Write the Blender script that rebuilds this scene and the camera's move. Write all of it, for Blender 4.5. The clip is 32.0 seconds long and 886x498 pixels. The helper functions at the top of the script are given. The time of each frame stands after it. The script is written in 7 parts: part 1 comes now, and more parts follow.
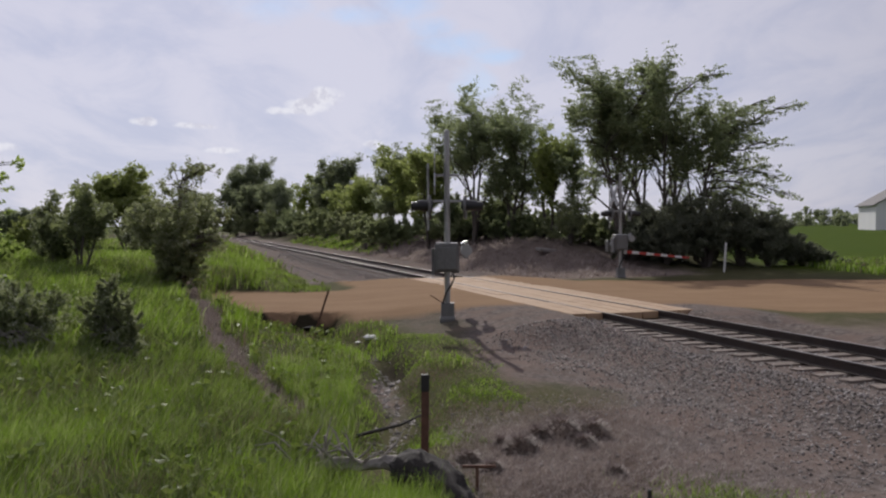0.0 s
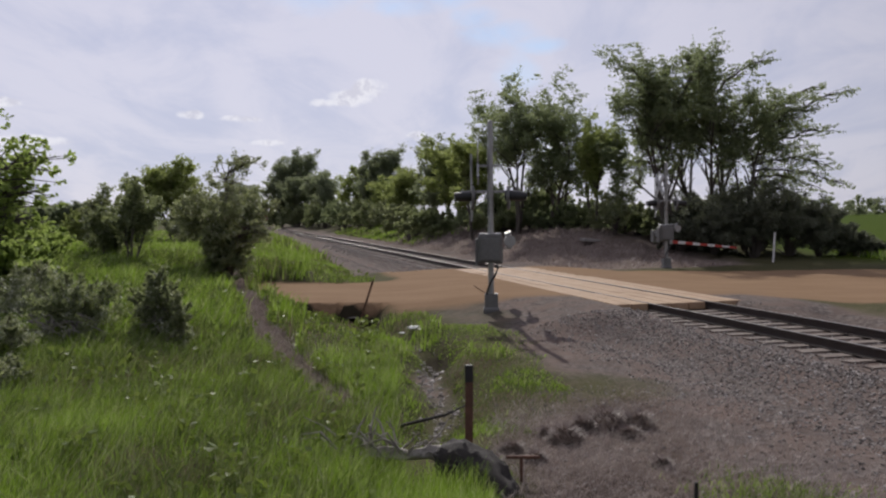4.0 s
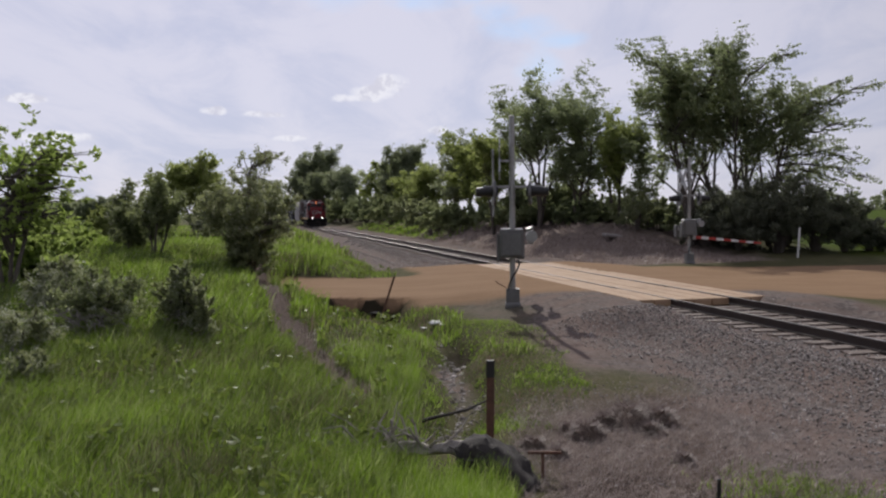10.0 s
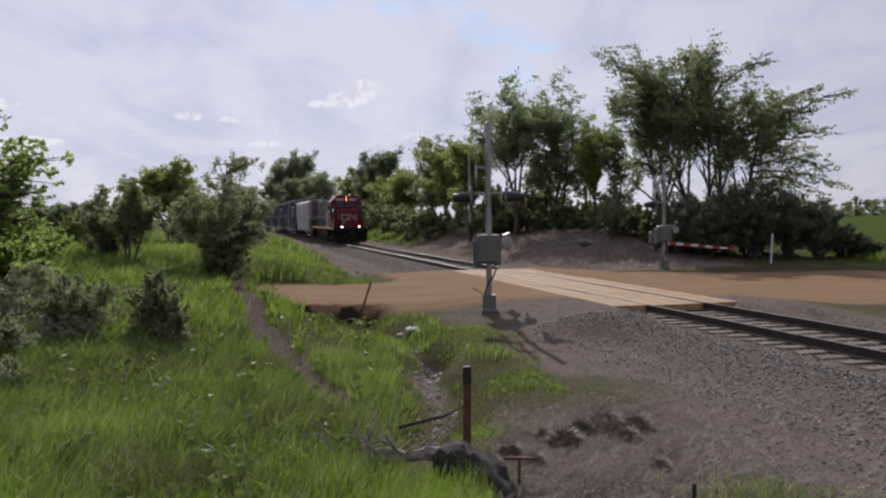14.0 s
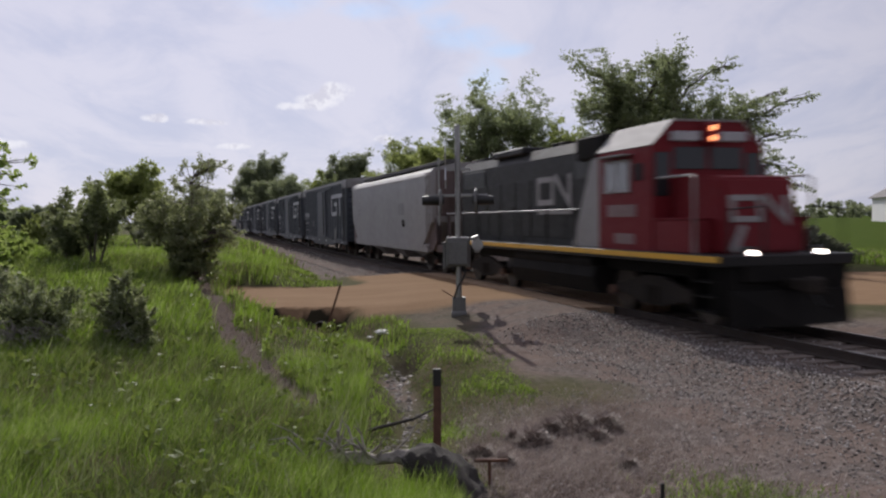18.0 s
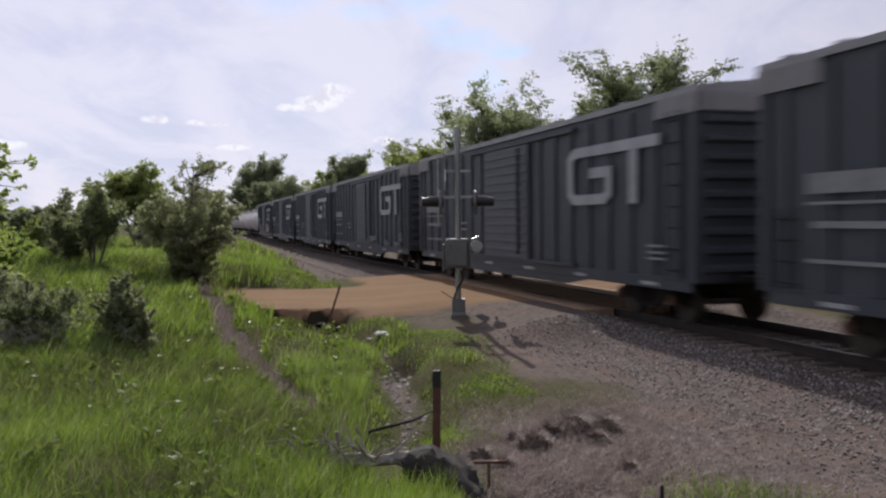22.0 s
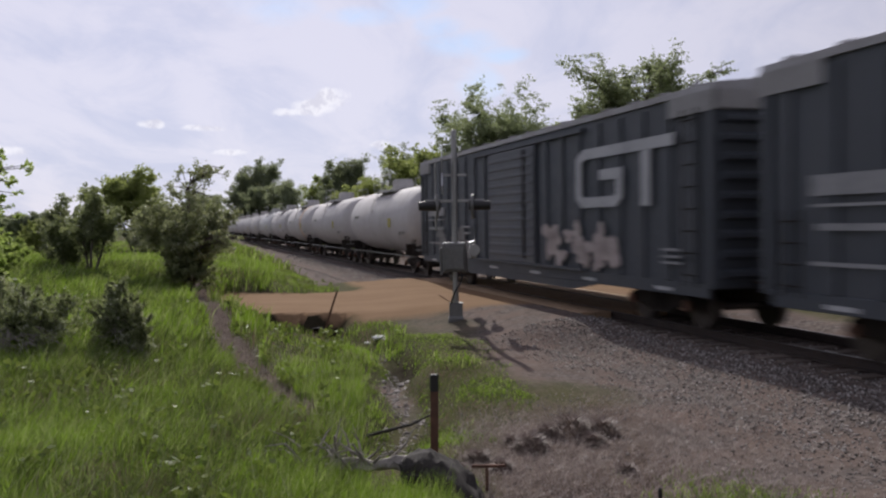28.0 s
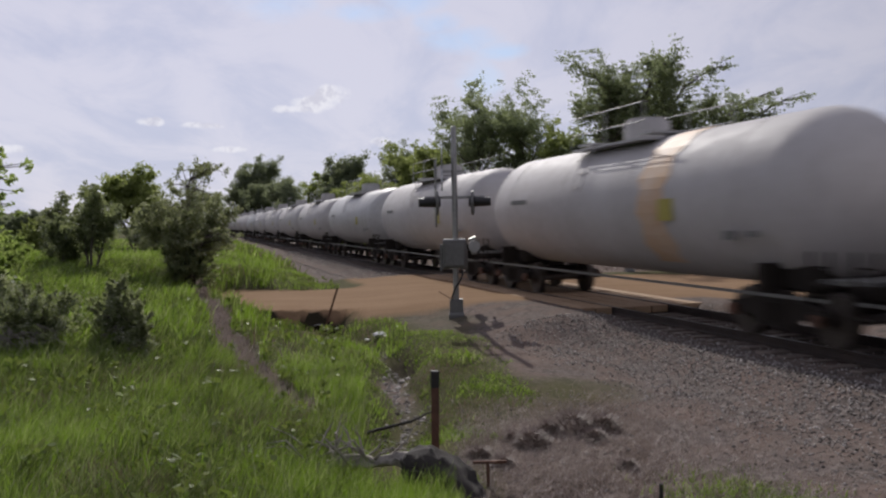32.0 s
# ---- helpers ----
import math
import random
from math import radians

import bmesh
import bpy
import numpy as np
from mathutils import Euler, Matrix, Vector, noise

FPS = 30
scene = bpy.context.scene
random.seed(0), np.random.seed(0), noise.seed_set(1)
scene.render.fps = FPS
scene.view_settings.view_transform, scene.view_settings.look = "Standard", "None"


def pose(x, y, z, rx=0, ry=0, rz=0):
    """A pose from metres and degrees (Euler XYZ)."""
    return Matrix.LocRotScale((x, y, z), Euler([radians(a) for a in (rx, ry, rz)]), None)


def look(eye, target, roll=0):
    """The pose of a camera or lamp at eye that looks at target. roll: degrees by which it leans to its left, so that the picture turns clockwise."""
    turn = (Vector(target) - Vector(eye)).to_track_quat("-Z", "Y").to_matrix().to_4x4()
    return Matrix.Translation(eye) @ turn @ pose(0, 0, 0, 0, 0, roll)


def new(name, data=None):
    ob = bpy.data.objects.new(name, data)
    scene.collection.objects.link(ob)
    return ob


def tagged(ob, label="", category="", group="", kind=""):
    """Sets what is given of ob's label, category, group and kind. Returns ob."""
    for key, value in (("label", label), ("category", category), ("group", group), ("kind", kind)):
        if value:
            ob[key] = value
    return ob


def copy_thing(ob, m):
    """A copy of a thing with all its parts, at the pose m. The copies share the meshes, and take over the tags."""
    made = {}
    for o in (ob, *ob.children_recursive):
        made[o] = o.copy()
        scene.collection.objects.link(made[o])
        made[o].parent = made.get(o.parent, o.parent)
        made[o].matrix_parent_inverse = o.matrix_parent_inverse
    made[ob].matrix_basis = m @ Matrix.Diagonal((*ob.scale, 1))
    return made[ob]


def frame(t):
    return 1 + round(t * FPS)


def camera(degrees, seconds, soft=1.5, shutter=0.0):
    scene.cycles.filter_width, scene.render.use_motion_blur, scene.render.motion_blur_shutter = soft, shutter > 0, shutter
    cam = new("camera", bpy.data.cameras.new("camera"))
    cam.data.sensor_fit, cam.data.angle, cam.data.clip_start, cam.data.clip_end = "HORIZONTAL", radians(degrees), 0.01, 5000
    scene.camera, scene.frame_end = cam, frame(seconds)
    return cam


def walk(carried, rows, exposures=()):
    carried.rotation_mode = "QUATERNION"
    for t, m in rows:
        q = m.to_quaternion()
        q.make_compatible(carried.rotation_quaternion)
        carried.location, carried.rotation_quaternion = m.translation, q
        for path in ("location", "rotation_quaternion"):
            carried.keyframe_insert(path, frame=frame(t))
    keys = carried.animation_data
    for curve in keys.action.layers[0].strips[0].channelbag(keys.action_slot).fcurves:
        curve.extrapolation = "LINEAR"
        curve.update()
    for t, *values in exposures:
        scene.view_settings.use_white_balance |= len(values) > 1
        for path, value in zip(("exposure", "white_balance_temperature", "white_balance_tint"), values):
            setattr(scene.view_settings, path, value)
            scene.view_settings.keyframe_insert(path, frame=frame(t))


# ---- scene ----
# Metres; z = 0 at the rail heads. The camera stands beside a single track and pans a little.
EYE = 2.06
cam = camera(54.0, 32.0, soft=2.3, shutter=0.75)


def aim(yaw, pitch, roll):
    return pose(0, 0, EYE, 90 + pitch, 0, yaw) @ pose(0, 0, 0, 0, 0, roll)


walk(cam, [(t, aim(a, b, c)) for t, a, b, c in (
    (0, -0.61, -1.59, -0.30), (0.5, -0.60, -1.70, -0.23), (1, -0.41, -1.83, -0.10), (1.5, -0.18, -1.85, -0.31), (2, 0.33, -1.89, -0.19), (2.5, 0.69, -1.94, -0.38),
    (3, 0.90, -2.05, -0.49), (3.5, 1.68, -2.20, -0.49), (5.5, 2.84, -2.08, -0.68), (6, 3.19, -2.48, -0.52), (6.5, 3.78, -2.79, -0.60), (7, 3.92, -2.80, -0.75),
    (7.5, 3.91, -2.72, -0.81), (8, 3.88, -2.62, -0.76), (8.5, 3.88, -2.63, -0.64), (9, 3.79, -2.53, -0.54), (9.5, 3.78, -2.46, -0.49), (10, 3.68, -2.48, -0.59),
    (10.5, 3.45, -2.43, -0.65), (11, 3.20, -2.42, -0.59), (11.5, 2.99, -2.42, -0.67), (12, 2.88, -2.40, -0.55), (12.5, 2.67, -2.31, -0.51), (13, 2.51, -2.23, -0.41),
    (13.5, 2.31, -2.17, -0.36), (14, 2.13, -2.09, -0.57), (14.5, 2.03, -2.08, -0.63), (16.5, 0.06, -1.94, -0.75), (17, 0.07, -1.90, -0.83), (17.5, 0.08, -1.89, -0.87),
    (18, 0.13, -1.95, -0.67), (18.5, 0.13, -1.95, -0.60), (19, 0.04, -1.96, -0.68), (19.5, 0.09, -2.06, -0.69), (20, 0.18, -2.15, -0.71), (20.5, 0.18, -2.00, -0.49),
    (21, 0.25, -1.90, -0.38), (21.5, 0.18, -1.84, -0.52), (22, 0.10, -1.85, -0.60), (22.5, 0.09, -1.81, -0.60), (23, 0.10, -1.80, -0.60), (23.5, 0.05, -1.83, -0.74),
    (24, 0.02, -1.84, -0.80), (24.5, 0.01, -1.78, -0.74), (25, 0.00, -1.68, -0.70), (25.5, -0.04, -1.66, -0.89), (27.5, -0.15, -1.50, -0.92), (28, -0.09, -1.60, -0.83),
    (28.5, -0.02, -1.61, -0.64), (29, -0.00, -1.58, -0.56), (29.5, -0.01, -1.63, -0.67), (30, -0.00, -1.69, -0.72), (30.5, -0.01, -1.66, -0.69), (31, 0.03, -1.61, -0.57),
    (31.5, -0.02, -1.66, -0.72), (32, -0.07, -1.83, -1.04),
)], exposures=[(0, -0.07, 6350, 12), (3, -0.06, 6350, 12), (6, 0.0, 6350, 12), (16.5, 0.0, 6350, 12), (19, 0.08, 6350, 13), (21, 0.20, 6350, 13), (25, 0.20, 6350, 13), (28, 0.12, 6350, 13), (30, 0.03, 6350, 12), (32, -0.05, 6350, 12)])

# ---- world and sun ----
SUN_AZ = math.atan2(-0.215, 1.212)          # the sun stands beyond the track, a little left of ahead
SUN_EL = radians(36)


def build_world():
    w = bpy.data.worlds.new("world")
    scene.world = w
    w.use_nodes = True
    nt = w.node_tree
    nt.nodes.clear()
    N, L = nt.nodes.new, nt.links.new
    out, bg = N("ShaderNodeOutputWorld"), N("ShaderNodeBackground")
    sky = N("ShaderNodeTexSky")
    sky.sky_type, sky.sun_disc = "NISHITA", False
    sky.sun_elevation, sky.sun_rotation = SUN_EL, SUN_AZ
    sky.air_density, sky.dust_density, sky.ozone_density = 1.0, 0.3, 2.0
    tc = N("ShaderNodeTexCoord")
    # clouds lie on a flat sheet far above: direction divided by height
    sep = N("ShaderNodeSeparateXYZ")
    L(tc.outputs["Generated"], sep.inputs[0])

    def m(op, a, b, clamp=False):
        n = N("ShaderNodeMath")
        n.operation, n.use_clamp = op, clamp
        for i, v in enumerate((a, b)):
            if isinstance(v, (int, float)):
                n.inputs[i].default_value = v
            elif v is not None:
                L(v, n.inputs[i])
        return n.outputs[0]

    up = m("ADD", m("MAXIMUM", sep.outputs[2], 0.0), 0.16)
    comb = N("ShaderNodeCombineXYZ")
    L(m("DIVIDE", sep.outputs[0], up), comb.inputs[0])
    L(m("DIVIDE", sep.outputs[1], up), comb.inputs[1])

    def noise_tex(vec, scale, detail, rough, dist=0.0, off=(0, 0, 0), stretch=(1, 1, 1), turn=0.0):
        mp = N("ShaderNodeMapping")
        mp.inputs["Location"].default_value, mp.inputs["Scale"].default_value = off, stretch
        mp.inputs["Rotation"].default_value = (0, 0, turn)
        L(vec, mp.inputs["Vector"])
        n = N("ShaderNodeTexNoise")
        n.inputs["Scale"].default_value, n.inputs["Detail"].default_value = scale, detail
        n.inputs["Roughness"].default_value, n.inputs["Distortion"].default_value = rough, dist
        L(mp.outputs[0], n.inputs["Vector"])
        return n.outputs["Fac"]

    def ramp(v, a, b):
        n = N("ShaderNodeMapRange")
        n.interpolation_type = "SMOOTHSTEP"
        n.inputs["From Min"].default_value, n.inputs["From Max"].default_value = a, b
        L(v, n.inputs["Value"])
        return n.outputs[0]

    high = noise_tex(comb.outputs[0], 0.75, 7, 0.58, 0.6, (3.1, 1.7, 0), (1.0, 0.55, 1), radians(-35))
    cover = ramp(high, 0.18, 0.30)
    tone = noise_tex(comb.outputs[0], 1.9, 7, 0.62, 0.5, (7.3, 2.2, 0), (1.2, 0.55, 1), radians(28))
    # small fair-weather puffs low over the horizon: flat base, lumpy top
    lump = noise_tex(tc.outputs["Generated"], 34, 6, 0.6, 0.2)
    wisp = noise_tex(tc.outputs["Generated"], 9, 7, 0.62, 0.6, (0, 0, 0), (1, 1, 1.9))
    puffs = None
    for yaw, el, wide, tall in ((8.1, 7.7, 2.0, 0.55), (7.0, 8.2, 1.1, 0.75), (9.6, 7.4, 1.2, 0.3), (18.2, 6.5, 0.9, 0.30), (15.4, 6.3, 1.4, 0.26),
                                (13.6, 4.8, 1.1, 0.24), (14.8, 3.6, 0.9, 0.30), (3.5, 5.3, 1.1, 0.36), (27.5, 4.7, 2.2, 0.36), (29.0, 6.9, 1.2, 0.3)):
        a, e = radians(yaw), radians(el)
        d = Vector((-math.sin(a) * math.cos(e), math.cos(a) * math.cos(e), math.sin(e)))
        side = Vector((math.cos(a), math.sin(a), 0))
        top = side.cross(d)
        vs, vt = N("ShaderNodeVectorMath"), N("ShaderNodeVectorMath")
        vs.operation = vt.operation = "DOT_PRODUCT"
        L(tc.outputs["Generated"], vs.inputs[0])
        L(tc.outputs["Generated"], vt.inputs[0])
        vs.inputs[1].default_value, vt.inputs[1].default_value = side, top
        ds = m("DIVIDE", vs.outputs["Value"], math.sin(radians(wide)))
        dt = m("DIVIDE", m("SUBTRACT", vt.outputs["Value"], math.sin(e) * 0), math.sin(radians(tall)))
        r = m("ADD", m("MULTIPLY", ds, ds), m("MULTIPLY", dt, dt))
        r = m("ADD", r, m("MULTIPLY", m("SUBTRACT", lump, 0.5), 3.4))
        f = N("ShaderNodeVectorMath")
        f.operation = "DOT_PRODUCT"
        L(tc.outputs["Generated"], f.inputs[0])
        f.inputs[1].default_value = d
        one = m("MULTIPLY", ramp(m("SUBTRACT", 1.3, r), 0.0, 1.1), m("GREATER_THAN", f.outputs["Value"], 0.5))
        puffs = one if puffs is None else m("MAXIMUM", puffs, one)
    blue = N("ShaderNodeMix")
    blue.data_type = "RGBA"
    veil = N("ShaderNodeMix")
    veil.data_type = "RGBA"
    veil.inputs[6].default_value, veil.inputs[7].default_value = (5.9, 6.0, 7.35, 1), (7.3, 7.1, 8.05, 1)
    L(ramp(tone, 0.32, 0.60), veil.inputs[0])
    # openings of blue between the clouds
    holes = None
    for yaw, el, wide, tall in ((-1.8, 11.7, 2.3, 0.9), (-0.2, 12.8, 1.6, 0.7), (-4.0, 10.9, 1.6, 0.6), (1.5, 14.2, 2.2, 0.9), (10.8, 13.9, 3.0, 1.0), (-2.6, 9.0, 1.4, 1.5), (5.0, 13.4, 2.4, 0.6),
                                (17.5, 15.5, 3.5, 1.2), (-40.0, 24.0, 9.0, 5.0), (150.0, 35.0, 20.0, 9.0)):
        a, e = radians(yaw), radians(el)
        d = Vector((-math.sin(a) * math.cos(e), math.cos(a) * math.cos(e), math.sin(e)))
        side = Vector((math.cos(a), math.sin(a), 0))
        r = None
        for axis, half in ((side, wide), (side.cross(d), tall)):
            v = N("ShaderNodeVectorMath")
            v.operation = "DOT_PRODUCT"
            L(tc.outputs["Generated"], v.inputs[0])
            v.inputs[1].default_value = axis
            q = m("DIVIDE", v.outputs["Value"], math.sin(radians(half)))
            q = m("MULTIPLY", q, q)
            r = q if r is None else m("ADD", r, q)
        r = m("ADD", r, m("MULTIPLY", m("SUBTRACT", wisp, 0.5), 4.5))
        f = N("ShaderNodeVectorMath")
        f.operation = "DOT_PRODUCT"
        L(tc.outputs["Generated"], f.inputs[0])
        f.inputs[1].default_value = d
        one = m("MULTIPLY", ramp(m("SUBTRACT", 1.7, r), 0.0, 2.8), m("GREATER_THAN", f.outputs["Value"], 0.5))
        holes = one if holes is None else m("MAXIMUM", holes, one)
    cover = m("MULTIPLY", cover, m("SUBTRACT", 1.0, m("MULTIPLY", holes, 0.60)))
    haze = m("MAXIMUM", cover, ramp(m("SUBTRACT", 0.25, sep.outputs[2]), 0.02, 0.14))
    L(m("MULTIPLY", haze, 0.93), blue.inputs[0])
    deep = N("ShaderNodeMix")
    deep.data_type, deep.blend_type = "RGBA", "MULTIPLY"
    deep.inputs[0].default_value, deep.inputs[7].default_value = 1.0, (0.92, 1.02, 1.10, 1)
    L(sky.outputs[0], deep.inputs[6])
    L(deep.outputs[2], blue.inputs[6])
    L(veil.outputs[2], blue.inputs[7])
    white = N("ShaderNodeMix")
    white.data_type = "RGBA"
    shade = N("ShaderNodeMix")
    shade.data_type = "RGBA"
    shade.inputs[6].default_value, shade.inputs[7].default_value = (9.6, 9.5, 9.7, 1), (6.9, 6.8, 7.5, 1)
    L(ramp(noise_tex(tc.outputs["Generated"], 60, 4, 0.6, 0.1), 0.45, 0.62), shade.inputs[0])
    L(shade.outputs[2], white.inputs[7])
    L(m("MULTIPLY", puffs, 0.7), white.inputs[0])
    L(blue.outputs[2], white.inputs[6])
    L(white.outputs[2], bg.inputs[0])
    # thin cloud glows towards the sun and is much dimmer on the far side of the sky
    toward = N("ShaderNodeVectorMath")
    toward.operation = "DOT_PRODUCT"
    L(tc.outputs["Generated"], toward.inputs[0])
    toward.inputs[1].default_value = (math.sin(SUN_AZ - 0.2) * 0.97, math.cos(SUN_AZ - 0.2) * 0.97, 0.22)
    glow = N("ShaderNodeMapRange")
    glow.interpolation_type = "SMOOTHSTEP"
    for k, v in (("From Min", 0.3), ("From Max", 1.0), ("To Min", 0.60), ("To Max", 1.0)):
        glow.inputs[k].default_value = v
    L(toward.outputs["Value"], glow.inputs["Value"])
    L(m("MULTIPLY", glow.outputs[0], 0.096), bg.inputs[1])
    L(bg.outputs[0], out.inputs[0])


build_world()
sun = new("sun", bpy.data.lights.new("sun", "SUN"))
sun.data.energy, sun.data.angle, sun.data.color = 3.35, radians(0.6), (1.0, 0.95, 0.87)
sd = Vector((math.sin(SUN_AZ) * math.cos(SUN_EL), math.cos(SUN_AZ) * math.cos(SUN_EL), math.sin(SUN_EL)))
sun.matrix_world = look(sd * 50, (0, 0, 0))

# ---- the plan and the track's line ----
# The ground is laid out on a plan whose y steps are DEPTH metres long; ahead() turns them into metres.
DEPTH = 1.2407
TH, TD = 0.34931, 10.10                    # the line on the plan: heading left of ahead, distance from the camera
BEND, CURV = 172.6, -0.00051               # it bends gently left beyond this point
UX, UY, NX, NY = -math.sin(TH), math.cos(TH), math.cos(TH), math.sin(TH)

# the same line in metres
HEAD = math.atan(math.tan(TH) / DEPTH)
DIST = TD / math.hypot(math.cos(TH), math.sin(TH) / DEPTH)
TUX, TUY, TNX, TNY = -math.sin(HEAD), math.cos(HEAD), math.cos(HEAD), math.sin(HEAD)
ALONG = math.hypot(UX, DEPTH * UY)
ALONG_0 = NX * TD * TUX + DEPTH * NY * TD * TUY
TURN_AT, TURN_RATE = ALONG_0 + ALONG * BEND, CURV * 1.021 / ALONG ** 2


def ahead(y):
    return y * DEPTH


def station(s):
    """Metres along the track for s steps of the plan."""
    return ALONG_0 + ALONG * s


def track_at(s):
    """Place and heading (radians from the start's) of the centre line, s metres along it."""
    e = max(s - TURN_AT, 0.0)
    b = min(s, TURN_AT)
    a = TURN_RATE * e
    fu = math.sin(a) / TURN_RATE if e else 0.0
    fn = (1 - math.cos(a)) / TURN_RATE if e else 0.0
    return TNX * DIST + TUX * (b + fu) + TNX * fn, TNY * DIST + TUY * (b + fu) + TNY * fn, a


FALL = 0.0009                              # the line drops gently away from the crossing


def tp(s, c, z=0.0):
    x, y, a = track_at(s)
    nx, ny = TNX * math.cos(a) - TUX * math.sin(a), TNY * math.cos(a) - TUY * math.sin(a)
    return Vector((x + nx * c, y + ny * c, z - FALL * max(s, 0.0)))


# ---- materials ----
def material(name):
    mt = bpy.data.materials.new(name)
    mt.use_nodes = True
    nt = mt.node_tree
    return mt, nt, nt.nodes["Principled BSDF"]


def nz(nt, scale, detail=5, rough=0.6, space="Object", stretch=None, dist=0.0):
    tc, n = nt.nodes.new("ShaderNodeTexCoord"), nt.nodes.new("ShaderNodeTexNoise")
    n.inputs["Scale"].default_value, n.inputs["Detail"].default_value = scale, detail
    n.inputs["Roughness"].default_value, n.inputs["Distortion"].default_value = rough, dist
    src = nt.nodes.new("ShaderNodeNewGeometry").outputs["Position"] if space == "World" else tc.outputs[space]
    if stretch:
        mp = nt.nodes.new("ShaderNodeMapping")
        mp.inputs["Scale"].default_value = stretch
        nt.links.new(src, mp.inputs[0])
        src = mp.outputs[0]
    nt.links.new(src, n.inputs["Vector"])
    return n.outputs["Fac"]


def remap(nt, v, a, b, lo=0.0, hi=1.0):
    n = nt.nodes.new("ShaderNodeMapRange")
    for k, x in (("From Min", a), ("From Max", b), ("To Min", lo), ("To Max", hi)):
        n.inputs[k].default_value = x
    nt.links.new(v, n.inputs["Value"])
    return n.outputs[0]


def mix(nt, fac, a, b, mode="MIX"):
    n = nt.nodes.new("ShaderNodeMix")
    n.data_type, n.blend_type = "RGBA", mode
    for i, v in ((0, fac), (6, a), (7, b)):
        if isinstance(v, (int, float)):
            n.inputs[i].default_value = v
        elif isinstance(v, tuple):
            n.inputs[i].default_value = (*v, 1)
        else:
            nt.links.new(v, n.inputs[i])
    return n.outputs[2]


def bump(nt, bs, h, strength, dist):
    n = nt.nodes.new("ShaderNodeBump")
    n.inputs["Strength"].default_value, n.inputs["Distance"].default_value = strength, dist
    nt.links.new(h, n.inputs["Height"])
    nt.links.new(n.outputs[0], bs.inputs["Normal"])


def painted(name, col, worn, rough=0.5, metal=0.0, big=0.7, fine=9.0, amount=0.6, streak=True, relief=0.15, shine=0.5):
    """Paint or metal with stains at two scales; worn is the colour of the stains."""
    mt, nt, bs = material(name)
    a = nz(nt, big, 6, 0.65, stretch=(1, 1, 0.25) if streak else None)
    b = nz(nt, fine, 5, 0.65)
    own = nt.nodes.new("ShaderNodeObjectInfo").outputs["Random"]
    for n in [n for n in nt.nodes if n.type == "TEX_NOISE"]:
        n.noise_dimensions = "4D"
        w = nt.nodes.new("ShaderNodeMath")
        w.operation = "MULTIPLY"
        w.inputs[1].default_value = 37.0
        nt.links.new(own, w.inputs[0])
        nt.links.new(w.outputs[0], n.inputs["W"])
    f = remap(nt, mix(nt, 0.4, a, b), 0.42, 0.68, 0.0, amount)
    nt.links.new(mix(nt, f, col, worn), bs.inputs["Base Color"])
    nt.links.new(remap(nt, b, 0.3, 0.7, max(rough - 0.12, 0.05), min(rough + 0.15, 1)), bs.inputs["Roughness"])
    bs.inputs["Metallic"].default_value = metal
    bs.inputs["Specular IOR Level"].default_value = shine
    bump(nt, bs, b, relief, 0.01)
    return mt


def leafy(name, a, b, c, through_light=0.35, tint=(0.30, 0.36, 0.06)):
    mt, nt, bs = material(name)
    r = nt.nodes.new("ShaderNodeNewGeometry").outputs["Random Per Island"]
    big = remap(nt, nz(nt, 0.35, 3, 0.5, "World"), 0.35, 0.65)
    col = mix(nt, remap(nt, r, 0.55, 1.0), mix(nt, big, a, b), c)
    nt.links.new(col, bs.inputs["Base Color"])
    bs.inputs["Roughness"].default_value = 0.55
    bs.inputs["Specular IOR Level"].default_value = 0.3
    tr, mx = nt.nodes.new("ShaderNodeBsdfTranslucent"), nt.nodes.new("ShaderNodeMixShader")
    nt.links.new(mix(nt, 0.35, col, tint), tr.inputs[0])
    mx.inputs[0].default_value = through_light
    out = nt.nodes["Material Output"]
    nt.links.new(bs.outputs[0], mx.inputs[1])
    nt.links.new(tr.outputs[0], mx.inputs[2])
    nt.links.new(mx.outputs[0], out.inputs[0])
    return mt


def glowing(name, col, power):
    mt, nt, bs = material(name)
    bs.inputs["Base Color"].default_value = (*col, 1)
    bs.inputs["Emission Color"].default_value = (*col, 1)
    bs.inputs["Emission Strength"].default_value = power
    return mt


def glassy(name, col):
    mt, nt, bs = material(name)
    bs.inputs["Base Color"].default_value = (*col, 1)
    bs.inputs["Roughness"].default_value = 0.08
    return mt


